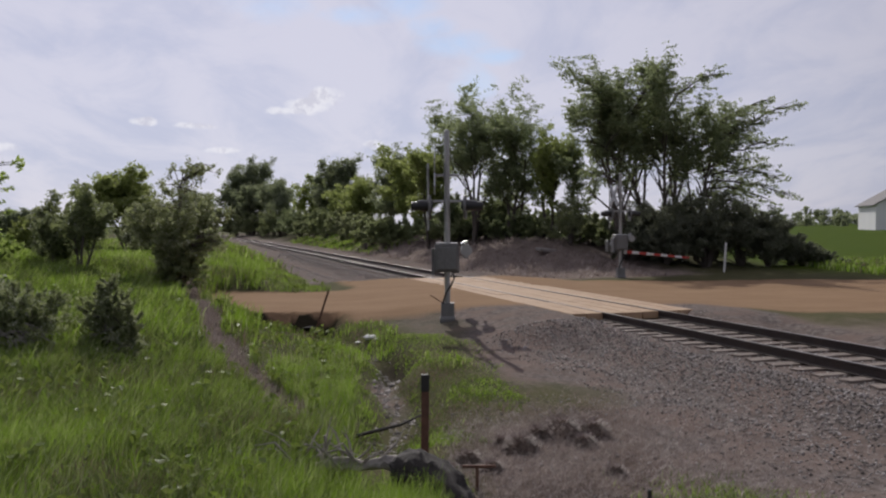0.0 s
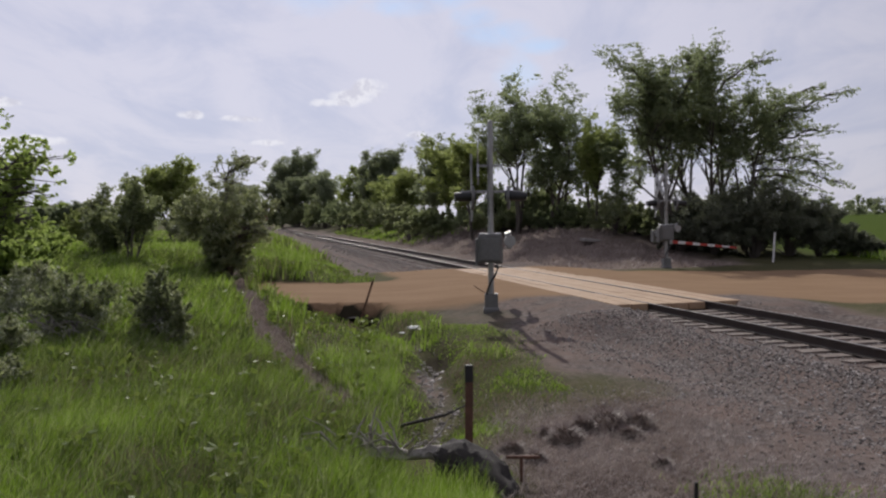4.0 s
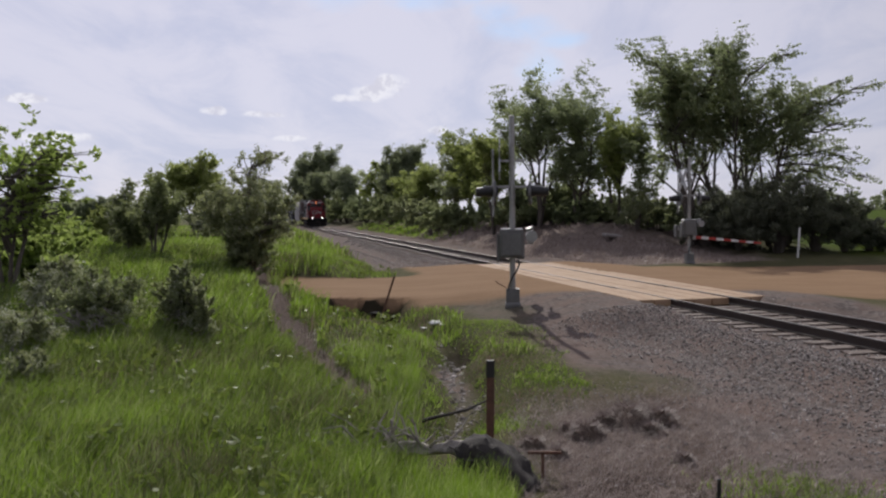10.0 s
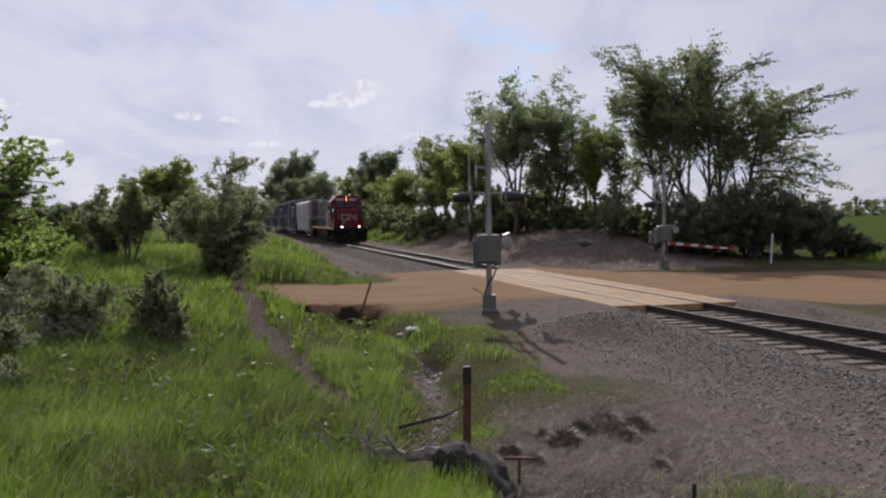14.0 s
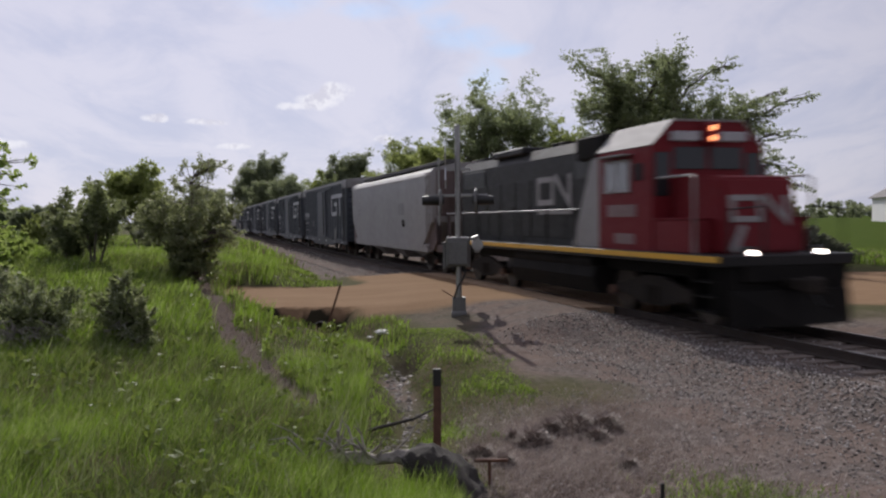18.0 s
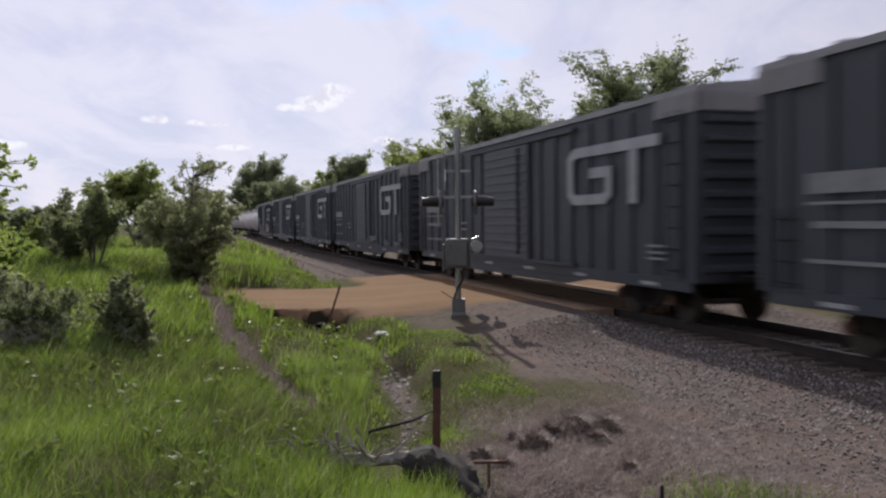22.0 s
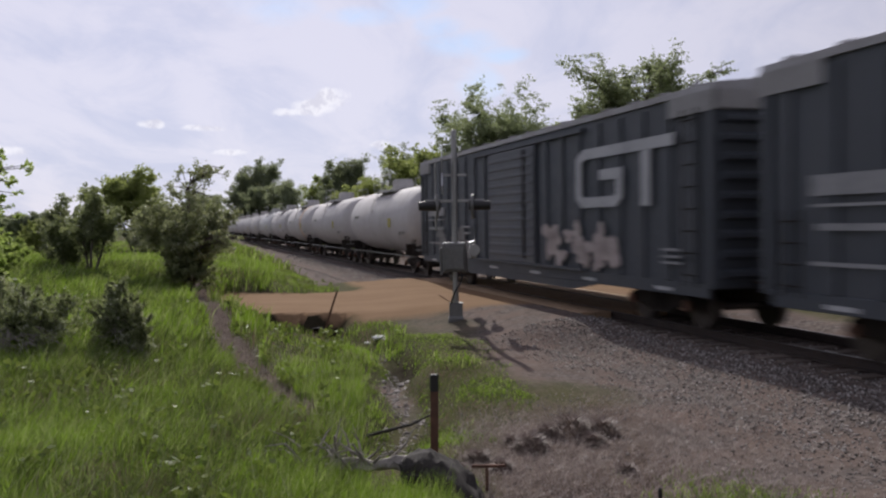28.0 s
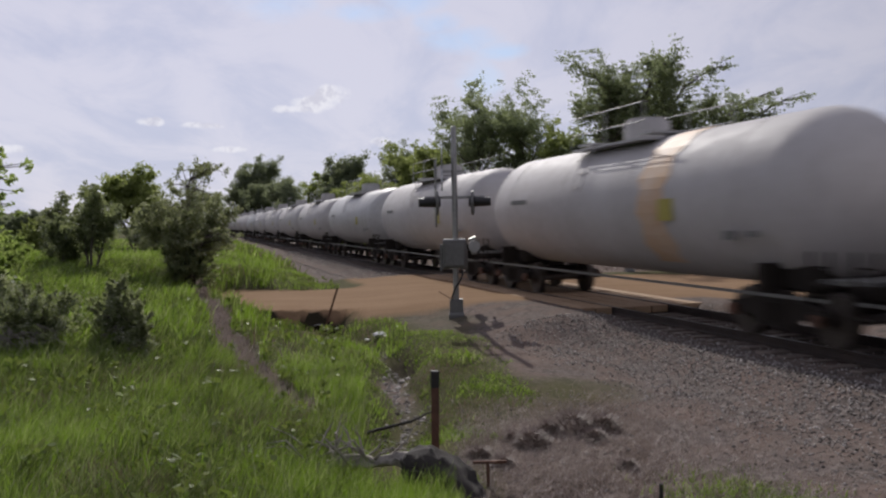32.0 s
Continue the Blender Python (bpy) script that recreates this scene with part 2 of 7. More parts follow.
def ground_material():
    """Grass soil, dirt road, gravel and dry litter, blended by the zones laid down on the sheet."""
    mt, nt, bs = material("ground")

    def zone(name):
        n = nt.nodes.new("ShaderNodeAttribute")
        n.attribute_name = name
        return n.outputs["Fac"]

    fine = nz(nt, 14, 8, 0.75, "World")
    mid = nz(nt, 1.3, 6, 0.65, "World")
    big = nz(nt, 0.22, 5, 0.6, "World")
    vor = nt.nodes.new("ShaderNodeTexVoronoi")
    vor.inputs["Scale"].default_value = 13
    nt.links.new(nt.nodes.new("ShaderNodeNewGeometry").outputs["Position"], vor.inputs["Vector"])
    grain = nt.nodes.new("ShaderNodeSeparateColor")
    nt.links.new(vor.outputs["Color"], grain.inputs[0])

    def edge(z, soft=0.25):
        n = nt.nodes.new("ShaderNodeMath")
        n.operation = "MULTIPLY_ADD"
        nt.links.new(mix(nt, 0.5, mid, fine), n.inputs[0])
        n.inputs[1].default_value = 0.9
        nt.links.new(z, n.inputs[2])
        return remap(nt, n.outputs[0], 0.95 - soft, 0.95 + soft)

    soil = mix(nt, remap(nt, mid, 0.35, 0.65), (0.045, 0.052, 0.020), (0.085, 0.082, 0.036))
    soil = mix(nt, remap(nt, fine, 0.4, 0.7), soil, (0.10, 0.085, 0.055))
    field = mix(nt, remap(nt, big, 0.3, 0.7), (0.040, 0.070, 0.004), (0.056, 0.082, 0.006))
    col = mix(nt, zone("field"), soil, field)
    litter = mix(nt, remap(nt, fine, 0.35, 0.65), (0.085, 0.066, 0.056), (0.20, 0.162, 0.138))
    litter = mix(nt, remap(nt, mid, 0.45, 0.62), litter, (0.07, 0.052, 0.043))
    col = mix(nt, edge(zone("dry")), col, litter)
    bank = mix(nt, remap(nt, mid, 0.35, 0.65), (0.140, 0.108, 0.092), (0.210, 0.170, 0.148))
    bank = mix(nt, remap(nt, fine, 0.5, 0.7), bank, (0.085, 0.066, 0.055))
    col = mix(nt, edge(zone("bank")), col, bank)
    # near-black soil colour stands in for shade in the hollow and wash
    col = mix(nt, edge(zone("hollow_shade")), col, mix(nt, fine, (0.022, 0.019, 0.012), (0.05, 0.042, 0.028)))
    stone = mix(nt, remap(nt, grain.outputs[0], 0.1, 0.95), (0.088, 0.074, 0.067), (0.182, 0.156, 0.143))
    stone = mix(nt, remap(nt, mid, 0.42, 0.62, 0, 0.85), stone, (0.158, 0.118, 0.100))
    col = mix(nt, edge(zone("gravel")), col, stone)
    road = mix(nt, remap(nt, nz(nt, 1.1, 6, 0.6, "World", (0.35, 1.1, 1)), 0.2, 0.8), (0.20, 0.125, 0.073), (0.275, 0.185, 0.115))
    road = mix(nt, remap(nt, fine, 0.5, 0.8, 0, 0.5), road, (0.20, 0.145, 0.10))
    col = mix(nt, edge(zone("road"), 0.18), col, road)
    nt.links.new(col, bs.inputs["Base Color"])
    bs.inputs["Roughness"].default_value = 0.95
    bs.inputs["Specular IOR Level"].default_value = 0.03
    bump(nt, bs, mix(nt, 0.5, fine, vor.outputs["Distance"]), 0.6, 0.04)
    return mt


GROUND = ground_material()
RUST = painted("rusted_steel", (0.15, 0.072, 0.045), (0.05, 0.032, 0.027), 0.75, 0.2, 2, 12, 0.9)
RAIL_SIDE = painted("rail_web_rust", (0.035, 0.026, 0.023), (0.065, 0.045, 0.035), 0.8, 0.1, 2, 14, 0.8)
RAIL_TOP = painted("polished_rail_head", (0.31, 0.29, 0.28), (0.14, 0.12, 0.11), 0.40, 1.0, 2, 10, 0.7, relief=0.02)
TIE = painted("weathered_tie_wood", (0.135, 0.105, 0.088), (0.24, 0.20, 0.17), 0.9, 0, 2, 16, 0.9, False, 0.5)
PLANK = painted("crossing_timber", (0.38, 0.26, 0.16), (0.27, 0.17, 0.098), 0.85, 0, 1.2, 14, 0.9, False, 0.4)
ALU = painted("dull_aluminium", (0.36, 0.36, 0.35), (0.22, 0.21, 0.2), 0.45, 0.75, 3, 14, 0.6)
GALV = painted("galvanised_box", (0.17, 0.17, 0.165), (0.11, 0.105, 0.10), 0.5, 0.5, 3, 14, 0.6)
BLACK = painted("black_paint", (0.012, 0.012, 0.013), (0.03, 0.028, 0.026), 0.45, 0, 2, 12, 0.6)
RUBBER = painted("black_cable", (0.014, 0.014, 0.014), (0.03, 0.03, 0.03), 0.6)
CONCRETE = painted("concrete_base", (0.27, 0.25, 0.235), (0.16, 0.145, 0.13), 0.9, 0, 3, 16, 0.8, False, 0.4)
WHITE = painted("white_paint", (0.72, 0.71, 0.69), (0.45, 0.43, 0.41), 0.55, 0, 2, 14, 0.5)
RED = painted("red_reflective_paint", (0.45, 0.045, 0.03), (0.28, 0.05, 0.04), 0.5, 0, 2, 14, 0.5)
LOCO_RED = painted("locomotive_red", (0.165, 0.010, 0.016), (0.125, 0.020, 0.022), 0.6, 0, 0.8, 8, 0.5, shine=0.25)
LOCO_BLACK = painted("locomotive_black", (0.011, 0.0108, 0.0112), (0.024, 0.021, 0.019), 0.55, 0, 0.9, 8, 0.8, shine=0.3)
PILOT_BLACK = painted("sooty_black", (0.010, 0.0095, 0.009), (0.022, 0.019, 0.017), 0.8, 0, 1.5, 9, 0.8, shine=0.12)
LOCO_WHITE = painted("locomotive_white", (0.30, 0.285, 0.28), (0.20, 0.18, 0.175), 0.5, 0, 1, 9, 0.6)
PLACARD = painted("faded_placard_yellow", (0.38, 0.33, 0.05), (0.26, 0.23, 0.07), 0.6, 0, 2, 9, 0.6)
YELLOW = painted("yellow_sill_paint", (0.72, 0.40, 0.03), (0.42, 0.25, 0.06), 0.5, 0, 1, 9, 0.5)
BOX_BLUE = painted("faded_navy_paint", (0.042, 0.051, 0.066), (0.070, 0.074, 0.082), 0.6, 0, 0.55, 6, 0.85)
BOX_DOOR = painted("faded_door_paint", (0.064, 0.075, 0.093), (0.11, 0.111, 0.117), 0.6, 0, 0.55, 6, 0.9)
BOX_ROOF = painted("galvanised_roof", (0.30, 0.30, 0.31), (0.17, 0.15, 0.14), 0.5, 0.3, 0.8, 8, 0.8)
ROOF_WALK = painted("grimy_roof_walk", (0.085, 0.08, 0.08), (0.05, 0.047, 0.046), 0.8, 0, 1, 8, 0.8)
BOX_END = painted("pale_end_paint", (0.26, 0.258, 0.26), (0.17, 0.165, 0.165), 0.65, 0, 0.8, 8, 0.8)
FADED_WHITE = painted("faded_lettering_white", (0.43, 0.44, 0.455), (0.24, 0.25, 0.27), 0.6, 0, 1.4, 9, 0.8)
STENCIL = painted("worn_stencil_grey", (0.27, 0.275, 0.285), (0.13, 0.135, 0.15), 0.6, 0, 1.6, 9, 0.9)
FADED_PINK = painted("worn_number_paint", (0.24, 0.165, 0.165), (0.16, 0.09, 0.09), 0.6, 0, 2, 10, 0.9)
SPRAY = painted("sprayed_pale_paint", (0.42, 0.37, 0.35), (0.25, 0.2, 0.2), 0.6, 0, 2.4, 9, 0.9, False)
HOPPER_GREY = painted("hopper_grey_paint", (0.315, 0.31, 0.31), (0.24, 0.228, 0.222), 0.6, 0, 0.5, 3, 0.6, relief=0.02, shine=0.3)
HOPPER_MARK = painted("faint_hopper_stencil", (0.245, 0.24, 0.245), (0.18, 0.172, 0.17), 0.6, 0, 2, 9, 0.6)
HOPPER_END = painted("rusty_hopper_end", (0.135, 0.095, 0.092), (0.085, 0.066, 0.062), 0.7, 0, 1, 8, 0.9)
TANK_WHITE = painted("tank_white_paint", (0.48, 0.465, 0.465), (0.33, 0.305, 0.295), 0.66, 0, 0.7, 4, 0.6, relief=0.03, shine=0.35)
TANK_GREY = painted("tank_grey_paint", (0.45, 0.45, 0.455), (0.28, 0.265, 0.255), 0.5, 0, 0.7, 5, 0.7)
TANK_STAIN = painted("orange_spill_stain", (0.50, 0.33, 0.20), (0.62, 0.56, 0.5), 0.6, 0, 1.6, 7, 0.9)
TRUCK = painted("grimy_truck_steel", (0.020, 0.017, 0.015), (0.042, 0.033, 0.027), 0.85, 0.0, 2, 12, 0.9, shine=0.2)
WHEEL = painted("wheel_steel", (0.10, 0.085, 0.075), (0.05, 0.04, 0.035), 0.5, 0.7, 3, 14, 0.8)
CAB_PANE = painted("pale_side_glass", (0.20, 0.21, 0.22), (0.11, 0.115, 0.12), 0.15, 0, 2, 9, 0.6, shine=0.8)
GLASS = glassy("dark_glass", (0.02, 0.022, 0.025))
LAMP_WHITE = glowing("lit_headlight", (1.0, 0.90, 0.80), 9)
LAMP_AMBER = glowing("lit_warm_lamp", (1.0, 0.34, 0.14), 3)
BARK = painted("bark", (0.075, 0.062, 0.052), (0.13, 0.115, 0.10), 0.95, 0, 3, 18, 0.9, True, 0.6)
DEADWOOD = painted("weathered_deadwood", (0.040, 0.034, 0.030), (0.011, 0.0095, 0.0085), 0.95, 0, 6, 30, 1.0, False, 1.0)
LEAF_TREE = leafy("tree_leaves", (0.18, 0.215, 0.13), (0.225, 0.265, 0.15), (0.30, 0.335, 0.22), 0.64, (0.38, 0.44, 0.15))
LEAF_LIGHT = leafy("light_tree_leaves", (0.20, 0.245, 0.085), (0.25, 0.30, 0.10), (0.33, 0.36, 0.15), 0.62, (0.42, 0.48, 0.12))
LEAF_BRIGHT = leafy("bright_bush_leaves", (0.20, 0.285, 0.075), (0.25, 0.34, 0.09), (0.32, 0.39, 0.14), 0.66, (0.42, 0.50, 0.11))
# leaf colour lightened and greyed to carry the haze of distance
LEAF_FAR = leafy("hazed_far_leaves", (0.175, 0.205, 0.145), (0.21, 0.245, 0.16), (0.27, 0.30, 0.20), 0.6, (0.34, 0.38, 0.14))
LEAF_SHRUB = leafy("shrub_leaves", (0.155, 0.185, 0.105), (0.195, 0.23, 0.125), (0.26, 0.29, 0.17), 0.6, (0.36, 0.40, 0.12))
# darker than the other shrub leaves: the thicket's shade is in the colour
LEAF_THICKET = leafy("shaded_thicket_leaves", (0.115, 0.125, 0.095), (0.145, 0.155, 0.115), (0.18, 0.19, 0.14), 0.5, (0.26, 0.29, 0.14))
LEAF_OLIVE = leafy("silver_shrub_leaves", (0.17, 0.20, 0.10), (0.22, 0.25, 0.13), (0.33, 0.35, 0.23), 0.55, (0.40, 0.43, 0.16))
BLOSSOM = leafy("white_blossom", (0.48, 0.49, 0.41), (0.56, 0.56, 0.47), (0.38, 0.40, 0.30), 0.3)
GRASS = leafy("grass_blades", (0.145, 0.246, 0.026), (0.205, 0.330, 0.040), (0.46, 0.48, 0.26), 0.55, (0.30, 0.43, 0.035))
GRASS_DEEP = leafy("deep_grass_blades", (0.044, 0.074, 0.022), (0.078, 0.13, 0.034), (0.18, 0.21, 0.08), 0.42)
WEED = leafy("weed_leaves", (0.09, 0.135, 0.030), (0.14, 0.195, 0.04), (0.20, 0.24, 0.07), 0.4)
SEED = leafy("pale_seed_heads", (0.30, 0.32, 0.19), (0.38, 0.38, 0.25), (0.26, 0.27, 0.15), 0.3)
GRASS_DRY = leafy("dry_grass", (0.18, 0.135, 0.108), (0.25, 0.195, 0.155), (0.125, 0.095, 0.078), 0.3, (0.3, 0.22, 0.15))
TUFT = leafy("dark_dead_weeds", (0.16, 0.118, 0.104), (0.21, 0.163, 0.145), (0.32, 0.262, 0.235), 0.25, (0.12, 0.09, 0.07))
SIDING = painted("white_siding", (0.74, 0.74, 0.74), (0.62, 0.62, 0.62), 0.6, 0, 0.5, 5, 0.5)
SHINGLE = painted("grey_shingle", (0.16, 0.15, 0.15), (0.22, 0.21, 0.2), 0.9, 0, 1, 6, 0.8)
PAPER = painted("crumpled_paper", (0.75, 0.75, 0.73), (0.6, 0.6, 0.58), 0.8)

SCUFF = painted("scuffed_pale_paint", (0.19, 0.19, 0.19), (0.10, 0.105, 0.115), 0.7, 0, 2.4, 9, 0.9, False)
DEADTWIG = painted("grey_dead_twigs", (0.24, 0.22, 0.20), (0.13, 0.115, 0.10), 0.9, 0, 4, 20, 0.8, False)
PALEWOOD = painted("bleached_log", (0.36, 0.33, 0.30), (0.085, 0.072, 0.062), 0.95, 0, 5, 26, 1.0, False, 1.0)
STUBBLE = leafy("trodden_stubble", (0.28, 0.222, 0.20), (0.38, 0.315, 0.285), (0.19, 0.148, 0.132), 0.3, (0.32, 0.26, 0.22))
CAB_ROOF = painted("weathered_cab_roof", (0.36, 0.35, 0.35), (0.25, 0.24, 0.24), 0.7, 0, 1, 9, 0.7, shine=0.2)
# paler than the hopper grey: sunlight on the roof curve, put into the colour
EAVE = painted("sunlit_eave_tone", (0.42, 0.41, 0.41), (0.28, 0.265, 0.255), 0.7, 0, 0.8, 7, 0.7, shine=0.2)

# ---- mesh helpers ----
def part(name, bm, mat, parent=None, label=""):
    me = bpy.data.meshes.new(name)
    bm.to_mesh(me)
    bm.free()
    return part_mesh(name, me, mat, parent, label)


def part_mesh(name, me, mat, parent=None, label=""):
    me.materials.append(mat)
    ob = new(name, me)
    if parent:
        ob.parent = parent
    if label:
        tagged(ob, label)
    return ob


def thing(name, m, label, category, group="", kind=""):
    ob = new(name)
    ob.matrix_basis = m
    ob.empty_display_size = 0.3
    return tagged(ob, label, category, group, kind)


def box(bm, c, d, bev=0.0, m=None):
    """A box round c of size d, with bevelled edges."""
    g = bmesh.ops.create_cube(bm, size=1)
    vs = g["verts"]
    bmesh.ops.scale(bm, vec=d, verts=vs)
    if bev:
        es = list({e for v in vs for e in v.link_edges})
        r = bmesh.ops.bevel(bm, geom=es, offset=bev, segments=1, affect="EDGES")
        vs = list({v for f in r["faces"] for v in f.verts} | {v for v in vs if v.is_valid})
    bmesh.ops.translate(bm, vec=c, verts=vs)
    if m is not None:
        bmesh.ops.transform(bm, matrix=m, verts=vs)
    return vs


def rod(bm, a, b, r, r2=None, seg=8):
    a, b = Vector(a), Vector(b)
    d = b - a
    m = Matrix.Translation((a + b) / 2) @ d.to_track_quat("Z", "Y").to_matrix().to_4x4()
    return bmesh.ops.create_cone(bm, cap_ends=True, segments=seg, radius1=r, radius2=r if r2 is None else r2, depth=d.length, matrix=m)["verts"]


def tube(bm, pts, radii, seg=6):
    """A tapered bent tube along pts."""
    rings = []
    for i, p in enumerate(pts):
        d = (Vector(pts[min(i + 1, len(pts) - 1)]) - Vector(pts[max(i - 1, 0)])).normalized()
        q = d.to_track_quat("Z", "Y")
        rings.append([bm.verts.new(Vector(p) + q @ Vector((math.cos(k * math.tau / seg) * radii[i], math.sin(k * math.tau / seg) * radii[i], 0))) for k in range(seg)])
    for a, b in zip(rings, rings[1:]):
        for k in range(seg):
            bm.faces.new((a[k], a[(k + 1) % seg], b[(k + 1) % seg], b[k]))
    bm.faces.new(rings[0][::-1])
    bm.faces.new(rings[-1])


def prism(bm, outline, y0, y1):
    """The outline, given in x and z, drawn out from y0 to y1."""
    a = [bm.verts.new((x, y0, z)) for x, z in outline]
    b = [bm.verts.new((x, y1, z)) for x, z in outline]
    n = len(a)
    bm.faces.new(a)
    bm.faces.new(b[::-1])
    for i in range(n):
        bm.faces.new((a[i], b[i], b[(i + 1) % n], a[(i + 1) % n]))


def loft(bm, sections, closed=True):
    """Skin over sections, each a list of as many points; ends are capped."""
    rs = [[bm.verts.new(p) for p in sec] for sec in sections]
    n = len(rs[0])
    for a, b in zip(rs, rs[1:]):
        for k in range(n if closed else n - 1):
            bm.faces.new((a[k], a[(k + 1) % n], b[(k + 1) % n], b[k]))
    if closed:
        bm.faces.new(rs[0][::-1])
        bm.faces.new(rs[-1])
    bmesh.ops.recalc_face_normals(bm, faces=bm.faces)


def shape(*boxes, bev=0.0):
    bm = bmesh.new()
    for c, d in boxes:
        box(bm, c, d, bev)
    return bm


def smooth(ob, angle=40):
    for p in ob.data.polygons:
        p.use_smooth = True
    ob.data.set_sharp_from_angle(angle=radians(angle))
    return ob


def fast_mesh(name, verts, faces_flat, per_face):
    """A mesh from numpy arrays, all faces with per_face corners."""
    me = bpy.data.meshes.new(name)
    nf = len(faces_flat) // per_face
    me.vertices.add(len(verts))
    me.vertices.foreach_set("co", np.asarray(verts, dtype=np.float32).ravel())
    me.loops.add(len(faces_flat))
    me.loops.foreach_set("vertex_index", np.asarray(faces_flat, dtype=np.int32))
    me.polygons.add(nf)
    me.polygons.foreach_set("loop_start", np.arange(0, nf * per_face, per_face, dtype=np.int32))
    me.update(calc_edges=True)
    return me


# ---- the ground ----
def step(v, a, b):
    t = np.clip((v - a) / (b - a), 0, 1)
    return t * t * (3 - 2 * t)


def soft_noise(x, y):
    return (np.sin(x * 0.9 + 1.3 * np.sin(y * 0.7)) * np.cos(y * 1.1 + 0.8 * np.sin(x * 0.6)) + 0.5 * np.sin(x * 2.3 + y * 1.7) * np.cos(y * 2.9 - x * 1.1))


def sc(x, y):
    s = x * UX + y * UY
    c = x * NX + y * NY - TD
    e = np.maximum(s - BEND, 0)
    return s, c - CURV * e * e / 2


TRAIL_Y = [7, 8.2, 9.3, 10.8, 13.1, 17.9, 24.2, 29.5]
TRAIL_X = [-0.55, -1.1, -1.8, -2.72, -4.0, -6.05, -8.65, -10.9]


def gully(x, y):
    """How far a point lies from the line of the small wash that runs from the culvert down to the camera's side."""
    yy = np.clip(y, 6, 20)
    line = np.interp(yy, [6, 8, 9.5, 10.5, 12, 13.5, 15.5, 17.5, 19.5], [-0.9, -0.75, -0.55, -0.45, -0.9, -0.85, -1.7, -2.8, -3.6])
    return x - line


def road_off(x, y):
    """Distance from the road's middle line; negative ends where the road leaves the view behind the bank."""
    return np.abs(y - (23.4 + 0.015 * x + 0.0 * y))


def height(x, y):
    x, y = np.asarray(x, float), np.asarray(y, float)
    s, c = sc(x, y)
    # left bank and field
    left = -0.55 + 0.62 * step(-x, 1.6, 6.5) * step(y, 4, 12) + 0.30 * step(-x, 6, 14)
    left = left + 0.30 * step(y, 14, 28) * step(-c, 7.0, 10.0)
    # open ground beside the track
    pad = -0.52 + 0.14 * step(y, 8, 16) - 0.10 * step(-c, 5, 8)
    z = pad + (left - pad) * step(-x, 0.9, 3.6) * step(-c, 4.2, 6.5)
    g = gully(x, y)
    z = z - 0.36 * np.exp(-(g / 0.5) ** 2) * step(y, 5, 9) * (1 - step(y, 18.0, 19.6))
    z = z - 0.28 * np.exp(-((g - 0.15) / 0.22) ** 2) * step(y, 12.4, 13.0) * (1 - step(y, 13.8, 14.6))
    # far side: rough bank with the trees on its crest, fields beyond
    bank = 1.35 * step(c, 3.2, 10.0) * step(s, 27.5, 38.0) * (1 - 0.45 * step(s, 90, 150))
    far_r = -0.30 + bank + (0.12 * soft_noise(x * 1.6, y * 1.3) + 0.07 * soft_noise(x * 4.1 + 2, y * 3.3)) * step(c, 3, 6) * step(s, 27, 31)
    z = np.where(c > 0, far_r, z)
    field_r = -0.10 - 0.2 * step(s, 20, 40) + 0.9 * step(c, 60, 160)
    z = np.where(c > 0, z + (field_r - z) * step(c, 17, 26), z)
    far_l = 0.05 + 0.15 * step(-c, 12, 30)
    z = np.where((c < 0), z + (far_l - z) * step(y, 26, 42) * step(-c, 6.5, 12), z)
    # road, level with the rails at the crossing
    rd = step(5.7 - road_off(x, y), 0.0, 1.3)
    road_z = -0.26 + 0.22 * np.exp(-(c / 4.5) ** 4)
    on = rd * step(x, -9.2, -7.0) * (1 - step(y, 24.0, 25.5) * step(-c, 4.2, 6.5))
    z = z + (road_z - z) * on
    # ballast bed, filled up to the planks at the crossing
    cross = step(6.9 - np.abs(s - 19.9), 0.0, 0.9)
    ramp_up = step(8.4 - np.abs(s - 19.9), 0.0, 2.2) * (1 - step(np.abs(c), 2.2, 4.4))
    drop = FALL * ALONG * np.clip(s, 0, 230)
    bed = -0.205 - 0.355 * step(np.abs(c), 1.75, 3.1) - drop
    bed = bed + (-0.03 - bed) * ramp_up * step(np.abs(c), 1.25, 1.5)
    inside = 1 - step(np.abs(c), 2.6, 3.8)
    z = z + (bed - z) * inside * (1 - cross)
    z = np.where(np.abs(c) < 1.35, np.minimum(z, -0.175 - 0.02 * cross - drop), z)
    z = z + 0.85 * step(3.2 - y, 0.0, 1.6) * step(14 - np.hypot(x, y), 0, 6)
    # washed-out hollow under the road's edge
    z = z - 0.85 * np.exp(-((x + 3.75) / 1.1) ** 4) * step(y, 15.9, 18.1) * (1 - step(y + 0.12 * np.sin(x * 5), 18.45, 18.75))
    fill = step(7.6 - np.abs(s - 19.9), 0.0, 1.3) * (1 - step(np.abs(c), 2.2, 5.0)) * step(np.abs(c), 1.25, 1.5)
    z = z + (-0.03 - z) * fill
    far = step(np.hypot(x, y), 60, 140)
    z = z + soft_noise(x, y) * 0.035 * (1 - inside) * (1 - 0.85 * on) * (1 - far) * (1 - fill)
    return z


def spaced(lo, hi, fine, far, growth=1.16):
    v = list(np.arange(lo, hi + 1e-6, fine))
    d = fine
    while v[-1] < far:
        d *= growth
        v.append(v[-1] + d)
    d = fine
    while v[0] > -far:
        d *= growth
        v.insert(0, v[0] - d)
    return np.array(v)


